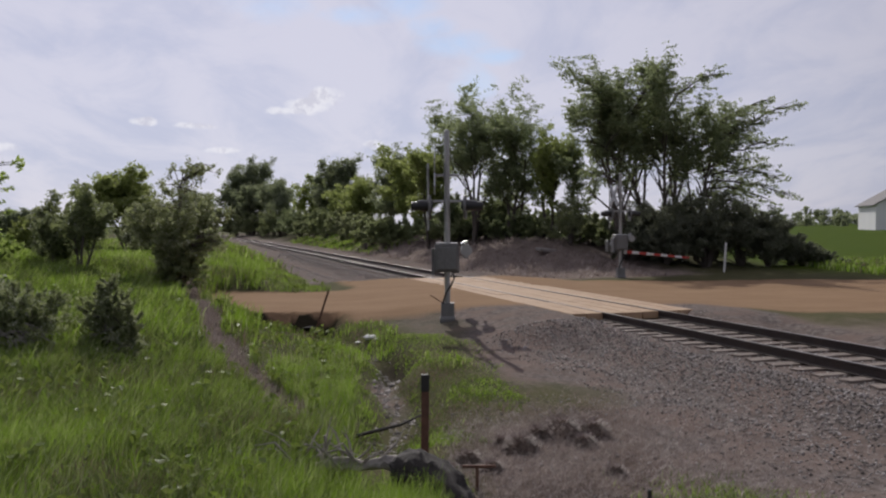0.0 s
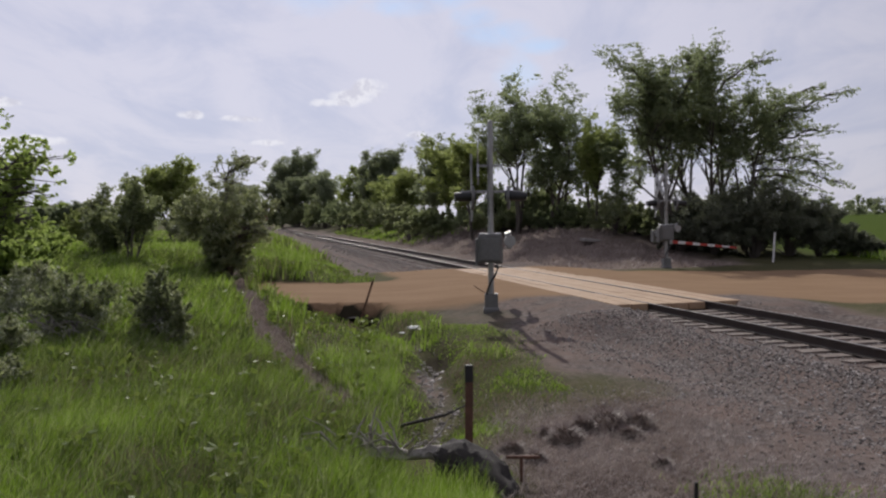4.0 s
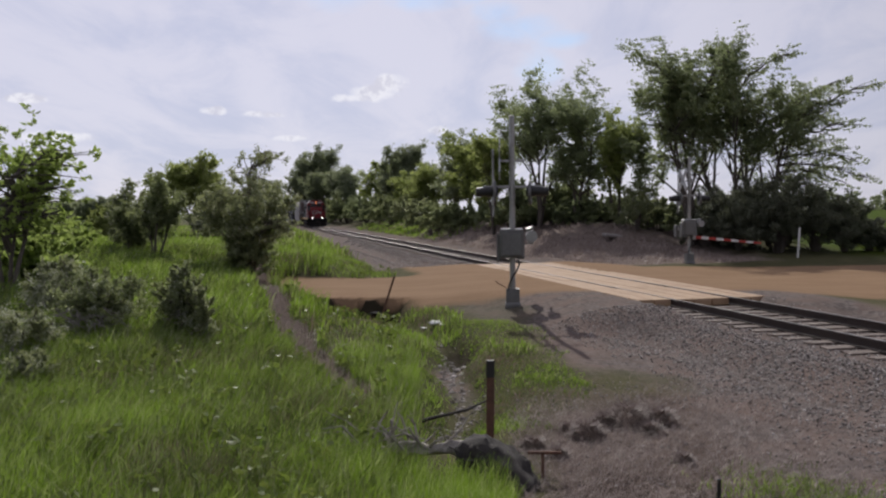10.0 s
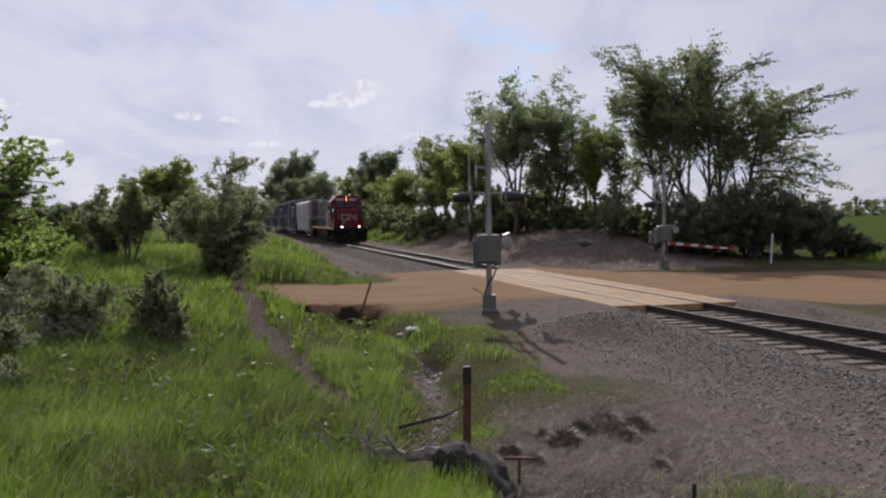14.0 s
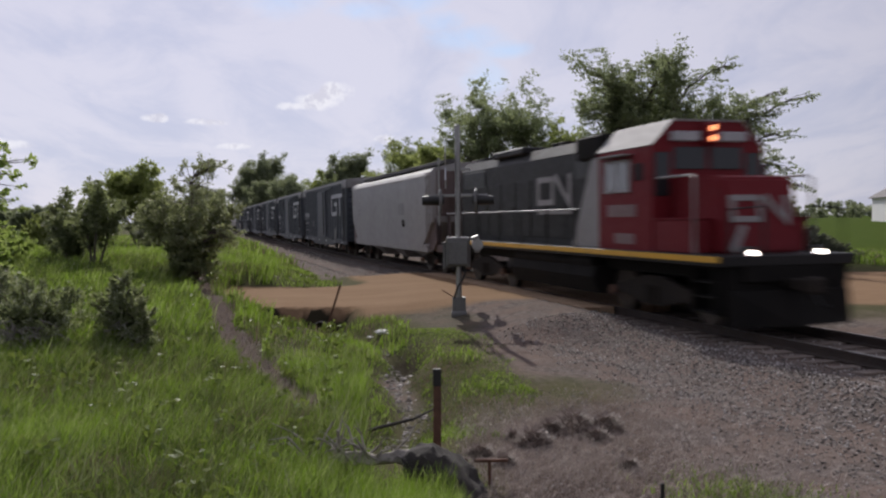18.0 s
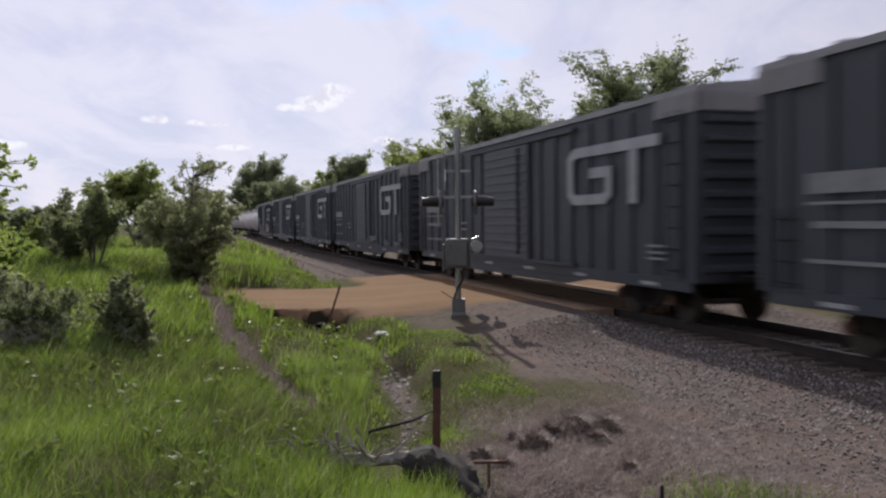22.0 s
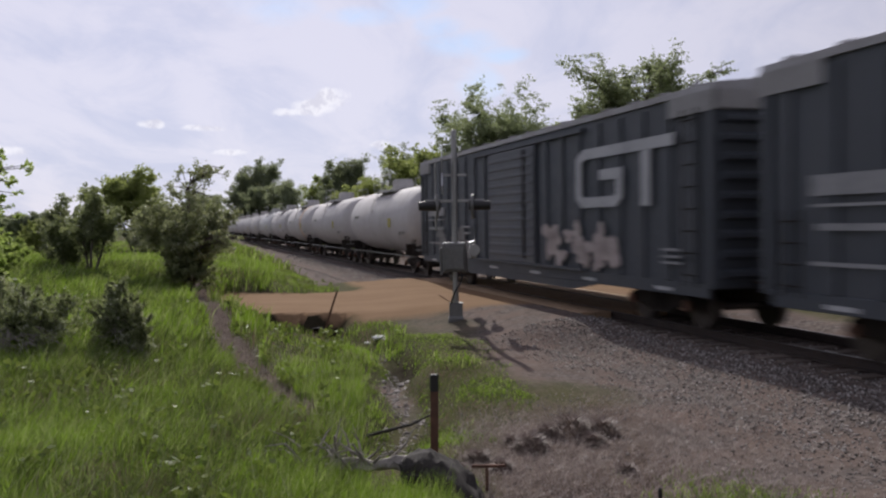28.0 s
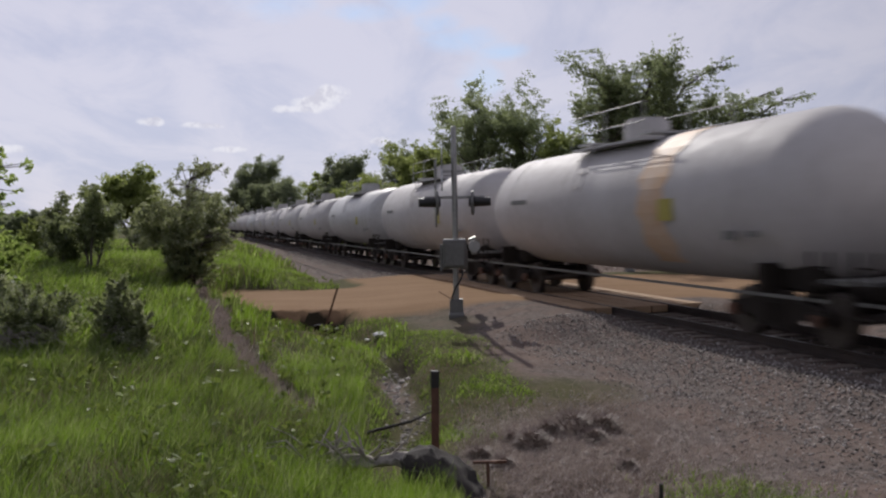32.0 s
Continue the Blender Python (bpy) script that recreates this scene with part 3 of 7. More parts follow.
def build_ground():
    xs, ys = spaced(-13, 15, 0.2, 2200), spaced(3, 33, 0.2, 2200)
    X, Y = np.meshgrid(xs, ys)
    x, y = X.ravel(), Y.ravel()
    z = height(x, y)
    nx, ny = len(xs), len(ys)
    i = np.arange(nx * ny).reshape(ny, nx)
    f = np.stack([i[:-1, :-1], i[:-1, 1:], i[1:, 1:], i[1:, :-1]], -1).ravel()
    me = fast_mesh("ground", np.stack([x, ahead(y), z], 1), f, 4)
    s, c = sc(x, y)
    road = step(5.3 - road_off(x, y), -0.9, 0.9) * step(x + 0.25 * (y - 23), -8.3, -7.0) * (1 - step(c, 120, 140))
    road = road * (1 - step(y, 23.8, 24.8) * step(-c, 3.6, 5.0))
    road = road * (1 - np.exp(-((x + 3.75) / 1.4) ** 4) * (1 - step(y, 18.6, 18.85)))
    g = gully(x, y)
    gravel = np.maximum(1 - step(np.abs(c), 3.2, 4.6), step(c, -6.2, -4.2) * (1 - step(y, 15, 18.5)) * step(x, -0.5, 1.5) * (c < 0))
    gravel = np.maximum(gravel, (1 - step(np.abs(c + 3.2), 2.0, 3.4)) * (c < 0) * step(s, 26, 29) * (1 - 0.5 * step(s, 60, 120)))
    gravel = np.maximum(gravel, 0.8 * np.exp(-((g + 0.05) / 0.3) ** 2) * step(y, 9.2, 10.2) * (1 - step(y, 12.6, 13.6)))
    gravel = np.maximum(gravel, 0.55 * step(c, -6.0, -4.6) * (c < 0) * step(y, 14, 16) * (1 - step(y, 18, 20)))
    gravel = np.where(c < 0, gravel * (1 - (1 - step(x - 0.5 * (y - 8), 0.6, 3.0)) * (1 - step(y + 0.4 * soft_noise(x * 1.9, y), 9.2, 11.6))), gravel)
    dry = step(x, 0.1, 0.9) * (1 - step(y - 0.25 * x + 0.5 * soft_noise(x * 1.7, y * 1.3), 7.8, 10.6)) * (1 - step(x, 2.2, 5.5)) * (c < 0)
    trail = np.interp(y, TRAIL_Y, TRAIL_X)
    dry = np.maximum(dry, np.exp(-((x - trail) / (0.27 + 0.011 * y)) ** 2) * step(y, 7.5, 9.0) * (1 - step(y, 29, 33)))
    bank = step(c, 2.6, 4.2) * (1 - step(c, 11, 16)) * step(s, 24, 28) * (1 - step(s, 60, 100)) * 1.0
    bank = np.maximum(bank, (c > 0) * step(c, 1.5, 3.5) * (1 - step(y, 14.0, 19.0)) * 0.8)
    field = np.maximum(step(c, 16, 22), step(-c, 24, 34)) * step(np.hypot(x, y), 30, 40)
    # shade painted into the hollow under the road's edge and along the wash
    hollow_shade = np.exp(-((x + 3.75) / 1.3) ** 4) * step(y, 16.4, 17.2) * (1 - step(y, 18.7, 18.9))
    hollow_shade = np.maximum(hollow_shade, 0.9 * np.exp(-((g - 0.15) / 0.28) ** 2) * step(y, 12.3, 12.8) * (1 - step(y, 13.9, 14.6)))
    hollow_shade = np.maximum(hollow_shade, 0.55 * np.exp(-((g - 0.35) / 0.2) ** 2) * step(y, 8.5, 9.5) * (1 - step(y, 12, 13)))
    for name, v in (("road", road), ("gravel", gravel), ("dry", dry), ("bank", bank), ("field", field), ("hollow_shade", hollow_shade)):
        me.attributes.new(name, "FLOAT", "POINT").data.foreach_set("value", np.asarray(v, dtype=np.float32))
    ob = part_mesh("ground", me, GROUND)
    tagged(ob, "grassy ground with gravel, a sandy dirt road and a brown bank", "ground", kind="structure")
    for p in me.polygons:
        p.use_smooth = True
    return ob


build_ground()


# ---- rails, ties, crossing ----
TIE_STEP = 0.52


def build_track():
    prof = [(-0.065, -0.17), (0.065, -0.17), (0.065, -0.155), (0.012, -0.135), (0.012, -0.045), (0.034, -0.035), (0.034, -0.002), (0.026, 0.0), (-0.026, 0.0), (-0.034, -0.002), (-0.034, -0.035), (-0.012, -0.045), (-0.012, -0.135), (-0.065, -0.155)]
    root = thing("railway_track", pose(0, 0, 0), "rusty steel rails spiked to weathered wooden ties", "railway track", kind="structure")
    stations = [-36 + 2.0 * i for i in range(24)] + [12 + 5.0 * i for i in range(40)] + [214 + 12.0 * i for i in range(52)]
    for side in (-0.7525, 0.7525):
        bm = bmesh.new()
        loft(bm, [[tp(s, side + a, b) for a, b in prof] for s in stations])
        part("rail", bm, RAIL_SIDE, root)
        bm = bmesh.new()
        loft(bm, [[tp(s, side + a, b) for a, b in ((-0.024, 0.0005), (0.024, 0.0005), (0.024, 0.003), (-0.024, 0.003))] for s in stations])
        part("rail_head", bm, RAIL_TOP, root, "polished running surface")
    variants = []
    for k in range(5):
        bm = bmesh.new()
        box(bm, (0, 0, 0), (2.6, 0.23, 0.18), 0.012)
        for v in bm.verts:
            v.co += Vector((random.uniform(-0.02, 0.02), random.uniform(-0.012, 0.012), random.uniform(-0.012, 0.01)))
        me = bpy.data.meshes.new("tie")
        bm.to_mesh(me)
        bm.free()
        me.materials.append(TIE)
        variants.append(me)
    for i in range(290):
        s = -6 + TIE_STEP * i + random.uniform(-0.03, 0.03)
        if station(13.9) < s < station(26.0):
            continue
        x, y, a = track_at(s)
        o = new("tie", variants[i % 5])
        o.parent = root
        n = tp(s, random.uniform(-0.06, 0.06), -0.262)
        o.matrix_basis = Matrix.Translation(n) @ pose(0, 0, 0, 0, 0, math.degrees(math.atan2(TNY, TNX) - a) + random.uniform(-1.2, 1.2))
    # timber panels of the crossing
    deck = thing("crossing_deck", pose(0, 0, 0), "sunlit sandy timber planks laid between the rails", "level crossing", kind="structure")
    for c0, c1 in ((-1.62, -1.24), (-1.23, -0.81), (-0.67, -0.23), (-0.22, 0.22), (0.23, 0.67), (0.81, 1.23), (1.24, 1.62)):
        for j in range(5):
            s0, s1 = station(13.9 + j * 2.42), station(13.9 + (j + 1) * 2.42) - 0.02
            bm = bmesh.new()
            x0, y0, a = track_at((s0 + s1) / 2)
            box(bm, (0, 0, 0), (c1 - c0 - 0.012, s1 - s0, 0.17), 0.012)
            o = part("plank", bm, PLANK, deck)
            o.matrix_basis = Matrix.Translation(tp((s0 + s1) / 2, (c0 + c1) / 2, -0.088 + random.uniform(-0.008, 0.006))) @ pose(0, 0, 0, 0, random.uniform(-0.5, 0.5), math.degrees(HEAD))


build_track()


def scatter_stones():
    """Loose ballast: small angular stones on the bed and the open gravel."""
    rng = np.random.default_rng(5)
    n = 76000
    s = np.where(rng.random(n) < 0.62, rng.uniform(-2, 16, n), rng.uniform(26, 60, n))
    c = np.where(rng.random(n) < 0.5, rng.uniform(-3.4, 1.9, n), rng.uniform(-4.2, -1.6, n))
    x, y = NX * (TD + c) + UX * s, NY * (TD + c) + UY * s
    keep = (np.hypot(x, y) > 4) & (y > 3) & ((np.abs(np.abs(c) - 0.7525) > 0.09)) & (rng.random(n) < np.clip(1.2 - np.abs(c + 1.4) / 2.6, 0.06, 1)) & ~((s > 13.5) & (s < 26.3)) & ((y > 9.5) | (x > 2.6)) & (c > -5.2 - 0.0 * s)
    x, y = x[keep], y[keep]
    n = len(x)
    z = height(x, y)
    r = 0.008 + 0.020 * rng.random(n) ** 2
    base = np.array([(1, 0, 0), (-1, 0, 0), (0, 1, 0), (0, -1, 0), (0, 0, 0.8), (0, 0, -0.8)], float)
    faces = np.array([(0, 2, 4), (2, 1, 4), (1, 3, 4), (3, 0, 4), (2, 0, 5), (1, 2, 5), (3, 1, 5), (0, 3, 5)])
    v = base[None] * r[:, None, None] * rng.uniform(0.6, 1.4, (n, 6, 1))
    a = rng.uniform(0, 6.28, n)
    ca, sa = np.cos(a)[:, None], np.sin(a)[:, None]
    vx, vy = v[:, :, 0] * ca - v[:, :, 1] * sa, v[:, :, 0] * sa + v[:, :, 1] * ca
    verts = np.stack([vx + x[:, None], vy + ahead(y)[:, None], v[:, :, 2] + (z + r * 0.25)[:, None]], -1).reshape(-1, 3)
    f = (faces[None] + (np.arange(n) * 6)[:, None, None]).ravel()
    wash_y = rng.uniform(9.0, 15.5, 900)
    wash_x = wash_y * 0 - gully(wash_y * 0, wash_y) + rng.normal(-0.02, 0.13, 900)
    wr = rng.uniform(0.008, 0.035, 900) * (1 + 1.0 * (rng.random(900) < 0.08))
    wv = base[None] * wr[:, None, None] * rng.uniform(0.6, 1.4, (900, 6, 1)) * np.array([1.3, 1.0, 0.7]) + np.stack([wash_x, ahead(wash_y), height(wash_x, wash_y) + wr * 0.2], 1)[:, None]
    wf = (faces[None] + (np.arange(900) * 6)[:, None, None]).ravel()
    ob = part_mesh("wash_stones", fast_mesh("wash_stones", wv.reshape(-1, 3), wf, 3), BALLAST)
    tagged(ob, "pale stones washed bare in the ditch", "stones", kind="stuff")
    ob = part_mesh("ballast", fast_mesh("ballast", verts, f, 3), BALLAST)
    tagged(ob, "loose grey crushed-stone ballast along the track", "ballast", kind="stuff")


def stone_material():
    mt, nt, bs = material("loose_stone")
    r = nt.nodes.new("ShaderNodeNewGeometry").outputs["Random Per Island"]
    nt.links.new(mix(nt, remap(nt, r, 0.25, 1.0), (0.09, 0.078, 0.072), (0.48, 0.445, 0.42)), bs.inputs["Base Color"])
    bs.inputs["Roughness"].default_value = 0.9
    return mt


BALLAST = stone_material()
scatter_stones()


# ---- plants ----
def blades(name, x, y, length, width, lean, mat, label, category, seed, lift=0.0):
    """Grass as single bent blades, joined."""
    rng = np.random.default_rng(seed)
    n = len(x)
    z = height(x, y) + lift - 0.02
    y = ahead(y)
    a = rng.uniform(0, 6.28, n)
    w = width * rng.uniform(0.6, 1.3, n)
    h = length * rng.uniform(0.55, 1.15, n)
    l = lean * rng.uniform(0.2, 1.4, n) * h
    b = rng.normal(0.6, 1.5, n)                 # the wind leans them towards one side
    dx, dy = np.cos(a) * w / 2, np.sin(a) * w / 2
    lx, ly = np.cos(b) * l, np.sin(b) * l
    p = np.stack([np.stack([x - dx, y - dy, z], 1), np.stack([x + dx, y + dy, z], 1),
                  np.stack([x + dx * 0.8 + lx * 0.3, y + dy * 0.8 + ly * 0.3, z + h * 0.6], 1), np.stack([x - dx * 0.8 + lx * 0.3, y - dy * 0.8 + ly * 0.3, z + h * 0.6], 1),
                  np.stack([x + lx + dx * 0.1, y + ly + dy * 0.1, z + h * 0.97], 1), np.stack([x + lx - dx * 0.1, y + ly - dy * 0.1, z + h * 0.97], 1)], 1).reshape(-1, 3)
    f = (np.array([0, 1, 2, 3, 3, 2, 4, 5])[None] + (np.arange(n) * 6)[:, None]).ravel()
    ob = part_mesh(name, fast_mesh(name, p, f, 4), mat)
    return tagged(ob, label, category, kind="stuff")


def grass_cover(x, y):
    """Where grass stands: the left bank and the verges, not the road, trail, wash or gravel."""
    s, c = sc(x, y)
    trail = np.interp(y, TRAIL_Y, TRAIL_X)
    g = gully(x, y)
    ragged = 0.35 * soft_noise(x * 2.1, y * 1.9)
    ok = (c + ragged < -5.3) & ~((road_off(x, y) < 5.2 + 0.5 * ragged) & (x + 0.25 * (y - 23) + 0.6 * ragged > -7.3) & ((y < 24.3 + 0.4 * ragged) | (c > -4.8)))
    ok &= ~((np.abs(x - trail) < 0.25 + 0.009 * y + 0.45 * ragged) & (y > 9.2 + 0.8 * ragged) & (y < 31))
    ok &= ~((np.abs(g + 0.05) < 0.30 + 0.5 * ragged) & (y > 9) & (y < 14.2))
    ok &= ~((x + 0.4 * ragged > 0.25 + 0.28 * np.maximum(y - 8.6, 0)) & (y < 9.9 + 1.6 * ragged))
    ok &= (x + ragged < 1.7) | (y > 30)
    ok &= ~((x + ragged > -0.9) & (y > 13.6) & (y < 30))
    ok &= ~((np.abs(x + 3.75) < 0.95 + 0.5 * ragged) & (y > 17.0) & (y < 19.0))
    ok &= ~((np.abs(g - 0.1) < 0.55) & (y > 11.8) & (y < 14.4))
    return ok


def build_grass():
    rng = np.random.default_rng(11)

    def field(n, x0, x1, y0, y1, clump=0.45):
        y = y0 + (y1 - y0) * rng.random(n)
        x = x0 + (x1 - x0) * rng.random(n)
        patch = 0.5 + 0.5 * np.sin(x * 3.1 + 2 * np.sin(y * 2.3)) * np.cos(y * 2.7 + 1.5 * np.sin(x * 1.9))
        k = grass_cover(x, y) & (np.abs(x) < 0.80 * y + 1.0) & (rng.random(n) < 1 - clump * patch)
        return x[k], y[k]

    def sort(x, y):
        """Three kinds by patches: bright, deep green, and dry."""
        p = np.sin(x * 1.3 + 1.7 * np.sin(y * 0.9)) * np.cos(y * 1.6 + 1.1 * np.sin(x * 0.8)) + rng.normal(0, 0.55, len(x))
        return p > 0.1, (p <= 0.1) & (p > -0.88), p <= -0.88

    def sow(x, y, length, width, name, label, seed, lean=0.34):
        h = length * (0.75 + 0.45 * (0.5 + 0.5 * np.sin(x * 1.9 + np.sin(y * 2.2)) * np.cos(y * 1.4)))
        for k, mat, nm, f in zip(sort(x, y), (GRASS, GRASS_DEEP, GRASS_DRY), ("", "deep_", "dry_"), (1.0, 0.9, 0.8)):
            word = {"": "bright green", "deep_": "deep green", "dry_": "dry brown"}[nm]
            blades(nm + name, x[k], y[k], h[k] * f, width, lean, mat, word + " " + label, "grass", seed + len(nm))

    x, y = field(270000, -9, 1.8, 4.2, 12, 0.75)
    tall = (x < -0.75 - 0.14 * (y - 7)) | ((y < 6.85) & (x < 0.12))
    sow(x[tall], y[tall], 0.40, 0.0080, "tall_grass", "tall meadow grass on the rough bank", 1, 0.36)
    short = ~tall & (rng.random(len(x)) < np.clip(0.42 + 0.5 * soft_noise(x * 1.7, y * 2.1) - 0.22 * np.maximum(x, 0), 0.03, 0.9))
    sow(x[short], y[short], 0.10, 0.013, "short_grass", "short grass beside the wash", 21, 0.7)
    x, y = field(200000, -26, 1.8, 12, 34, 0.7)
    tall = x < -0.23 * y - 0.3
    sow(x[tall], y[tall], 0.5, 0.026, "bank_grass", "tall grass over the rough bank", 31)
    sow(x[~tall], y[~tall], 0.2, 0.020, "verge_grass", "short verge grass by the ditch", 41)
    x, y = field(60000, -70, -3, 32, 95)
    sow(x, y, 0.6, 0.08, "meadow_grass", "grass of the meadow", 51)
    # tussocks: blades that fan out of one foot
    for i, (n, x0, x1, y0, y1, tall_, wide_, mat, word) in enumerate(((620, -8.5, 0.0, 4.6, 11.5, 0.42, 0.013, GRASS, "bright"), (760, -8.5, 0.0, 4.6, 11.5, 0.40, 0.014, GRASS_DEEP, "deep green"), (380, -17, -2.5, 11, 24, 0.55, 0.028, GRASS, "bright"), (520, -17, -2.5, 11, 24, 0.55, 0.030, GRASS_DEEP, "deep green"), (380, -8.0, 0.0, 4.6, 11, 0.34, 0.010, GRASS_DRY, "dry"))):
        cx, cy = field(n, x0, x1, y0, y1, 0.0)
        k = ((cx < -0.95 - 0.16 * (cy - 7)) | ((cy < 6.7) & (cx < 0.0))) & ((cy < 11) | (cx < -0.26 * cy - 0.6)) & (np.abs(cx - np.interp(cy, TRAIL_Y, TRAIL_X)) > 0.55 + 0.012 * cy)
        cx, cy = np.repeat(cx[k], 34), np.repeat(cy[k], 34)
        a = rng.uniform(0, 6.28, len(cx))
        q = 0.16 * rng.random(len(cx)) ** 0.5 * (1 + 0.03 * cy)
        blades("tussock", cx + np.cos(a) * q, cy + np.sin(a) * q / DEPTH, tall_ * rng.uniform(0.7, 1.2, len(cx)), wide_, 0.75, mat, word + " tussocks of coarse grass on the bank", "grass", 400 + i)
    # verge of the field across the road
    x, y = rng.uniform(19.5, 50, 16000), rng.uniform(30.5, 40, 16000)
    sow(x, y, 0.4, 0.06, "roadside_grass", "grass along the road's far edge", 61)
    x, y = rng.normal(2.75, 0.38, 2600), rng.normal(6.15, 0.4, 2600)
    sow(x, y, 0.10, 0.010, "patch_grass", "low grass patch in the gravel", 71, 0.8)
    x, y = rng.uniform(-2.2, 2.2, 36000), rng.uniform(8.4, 15.5, 36000)
    k = (np.abs(gully(x, y)) > 0.16 + 0.1 * rng.random(36000)) & (gully(x, y) > -1.3) & (gully(x, y) < 2.1) & (x < 0.35 + 0.27 * (y - 8) + 0.35 * soft_noise(x * 2.3, y * 2.1)) & (sc(x, y)[1] < -4.5 + 0.4 * soft_noise(x * 2, y * 2)) & (x > np.interp(y, TRAIL_Y, TRAIL_X) + 0.5)
    k &= rng.random(36000) < np.clip(0.6 + 0.5 * soft_noise(x * 1.3 + 1, y * 1.9) - 0.30 * np.maximum(x, 0), 0.04, 1)
    sow(x[k], y[k], 0.075, 0.013, "wash_grass", "short patchy grass along the wash", 81, 0.8)
    # pale grass on the far bank's shoulder
    s_, c_ = rng.uniform(52, 100, 9000), rng.uniform(4.0, 9.5, 9000)
    k = rng.random(9000) < np.clip(1.2 - np.abs(s_ - 76) / 22, 0, 1)
    x, y = (NX * (TD + c_) + UX * s_)[k], (NY * (TD + c_) + UY * s_)[k]
    sow(x, y, 0.35, 0.09, "shoulder_grass", "grass on the bank above the track", 91)
    # dry stubble and weeds over the brown bank
    s_, c_ = rng.uniform(26, 62, 15000), rng.uniform(3.6, 11.5, 15000)
    k = rng.random(15000) < 0.55 + 0.45 * soft_noise(s_ * 1.1, c_ * 1.3)
    x, y = (NX * (TD + c_) + UX * s_)[k], (NY * (TD + c_) + UY * s_)[k]
    blades("bank_stubble", x, y, np.full(len(x), 0.24), 0.035, 1.3, STUBBLE, "dry brown stubble over the rough bank", "dead grass", 97)
    # broad weeds and seed heads among the grass
    x, y = field(3200, -14, 0.2, 5, 26, 0.8)
    k = x < -0.9 - 0.16 * (y - 7)
    x, y = x[k], y[k]
    n = len(x)
    c = np.stack([x, ahead(y), height(x, y) + rng.uniform(0.08, 0.38, n)], 1)
    v, f = leaf_cloud(c, rng.uniform(0.06, 0.2, n), 16, 0.05, 3)
    tagged(part_mesh("broad_weeds", fast_mesh("broad_weeds", v, f, 4), WEED), "leafy green weeds among the grass", "weeds", kind="stuff")
    k = (rng.random(n) < 0.30) & (x < np.interp(y, TRAIL_Y, TRAIL_X) - 0.4)
    c = np.stack([x[k] + rng.normal(0, 0.1, k.sum()), ahead(y[k]), height(x[k], y[k]) + rng.uniform(0.3, 0.62, k.sum())], 1)
    v, f = leaf_cloud(c, [0.06] * len(c), 5, 0.011, 4, long=2.2)
    tagged(part_mesh("seed_heads", fast_mesh("seed_heads", v, f, 4), SEED), "pale seed heads and small flowers over the grass", "weeds", kind="stuff")
    # tall pale stalks standing over the grass
    x, y = field(5200, -9, 0.0, 4.6, 13, 0.3)
    k = x < -0.75 - 0.14 * (y - 7)
    blades("grass_stalks", x[k], y[k], 0.58, 0.0065, 0.75, SEED, "thin pale seeding stalks over the meadow", "grass", 95)
    # dead stalks and litter
    x, y = rng.uniform(0.1, 4.6, 30000), rng.uniform(4.6, 10.6, 30000)
    k = (rng.random(30000) < np.clip(1.3 - (x - 0.3) / 3, 0, 1)) & (np.abs(x) < 0.7 * y) & (y - 0.25 * x < 8.9 + 0.7 * soft_noise(x * 1.7, y * 1.3) + rng.normal(0, 0.45, 30000))
    blades("dead_grass", x[k], y[k], 0.11, 0.007, 1.9, STUBBLE, "flattened dry brown grass litter", "dead grass", 6)
    y = rng.uniform(8.8, 28, 11000)
    x = np.interp(y, TRAIL_Y, TRAIL_X) + rng.normal(0, 1, 11000) * (0.19 + 0.009 * y)
    blades("trail_stubble", x, y, 0.17, 0.012, 1.2, STUBBLE, "trodden dry grass of a narrow trail", "dead grass", 7)


def leaf_cloud(centres, radii, per, size, seed, flat=0.75, long=1.9, droop=0.0, spray=0.0, axes=None):
    """Leaves as small quads thrown into clumps round the centres; spray draws each clump out along a twig."""
    rng = np.random.default_rng(seed)
    m = len(centres)
    C = np.repeat(np.asarray(centres, float), per, 0)
    R = np.repeat(np.asarray(radii, float), per)
    n = len(C)
    d = rng.normal(size=(n, 3))
    d /= np.linalg.norm(d, axis=1)[:, None]
    rad = rng.random(n) ** 0.5
    pos = C + d * (R * rad)[:, None] * np.array([1, 1, flat]) * (1 - 0.62 * spray)
    if spray:
        ax = rng.normal(size=(m, 3)) * np.array([1, 1, 0.35]) - np.array([0, 0, 0.12])
        if axes is not None:
            ax = np.asarray(axes, float) + rng.normal(size=(m, 3)) * 0.35
        ax /= np.linalg.norm(ax, axis=1)[:, None]
        ax = np.repeat(ax, per, 0)
        pos = pos + ax * (R * rng.uniform(-1.1, 1.1, n) * spray)[:, None]
    t = rng.normal(size=(n, 3)) + d * 0.8 - np.array([0, 0, droop])
    t /= np.linalg.norm(t, axis=1)[:, None]
    nrm = rng.normal(size=(n, 3)) + np.array([0, 0, 0.9])
    b = np.cross(t, nrm)
    b /= np.linalg.norm(b, axis=1)[:, None] + 1e-9
    k = size * rng.uniform(0.6, 1.4, n)
    t, b = t * (k * long / 2)[:, None], b * (k / 2)[:, None]
    v = np.stack([pos - t, pos + b, pos + t, pos - b], 1).reshape(-1, 3)
    return v, np.arange(len(v))


build_grass()


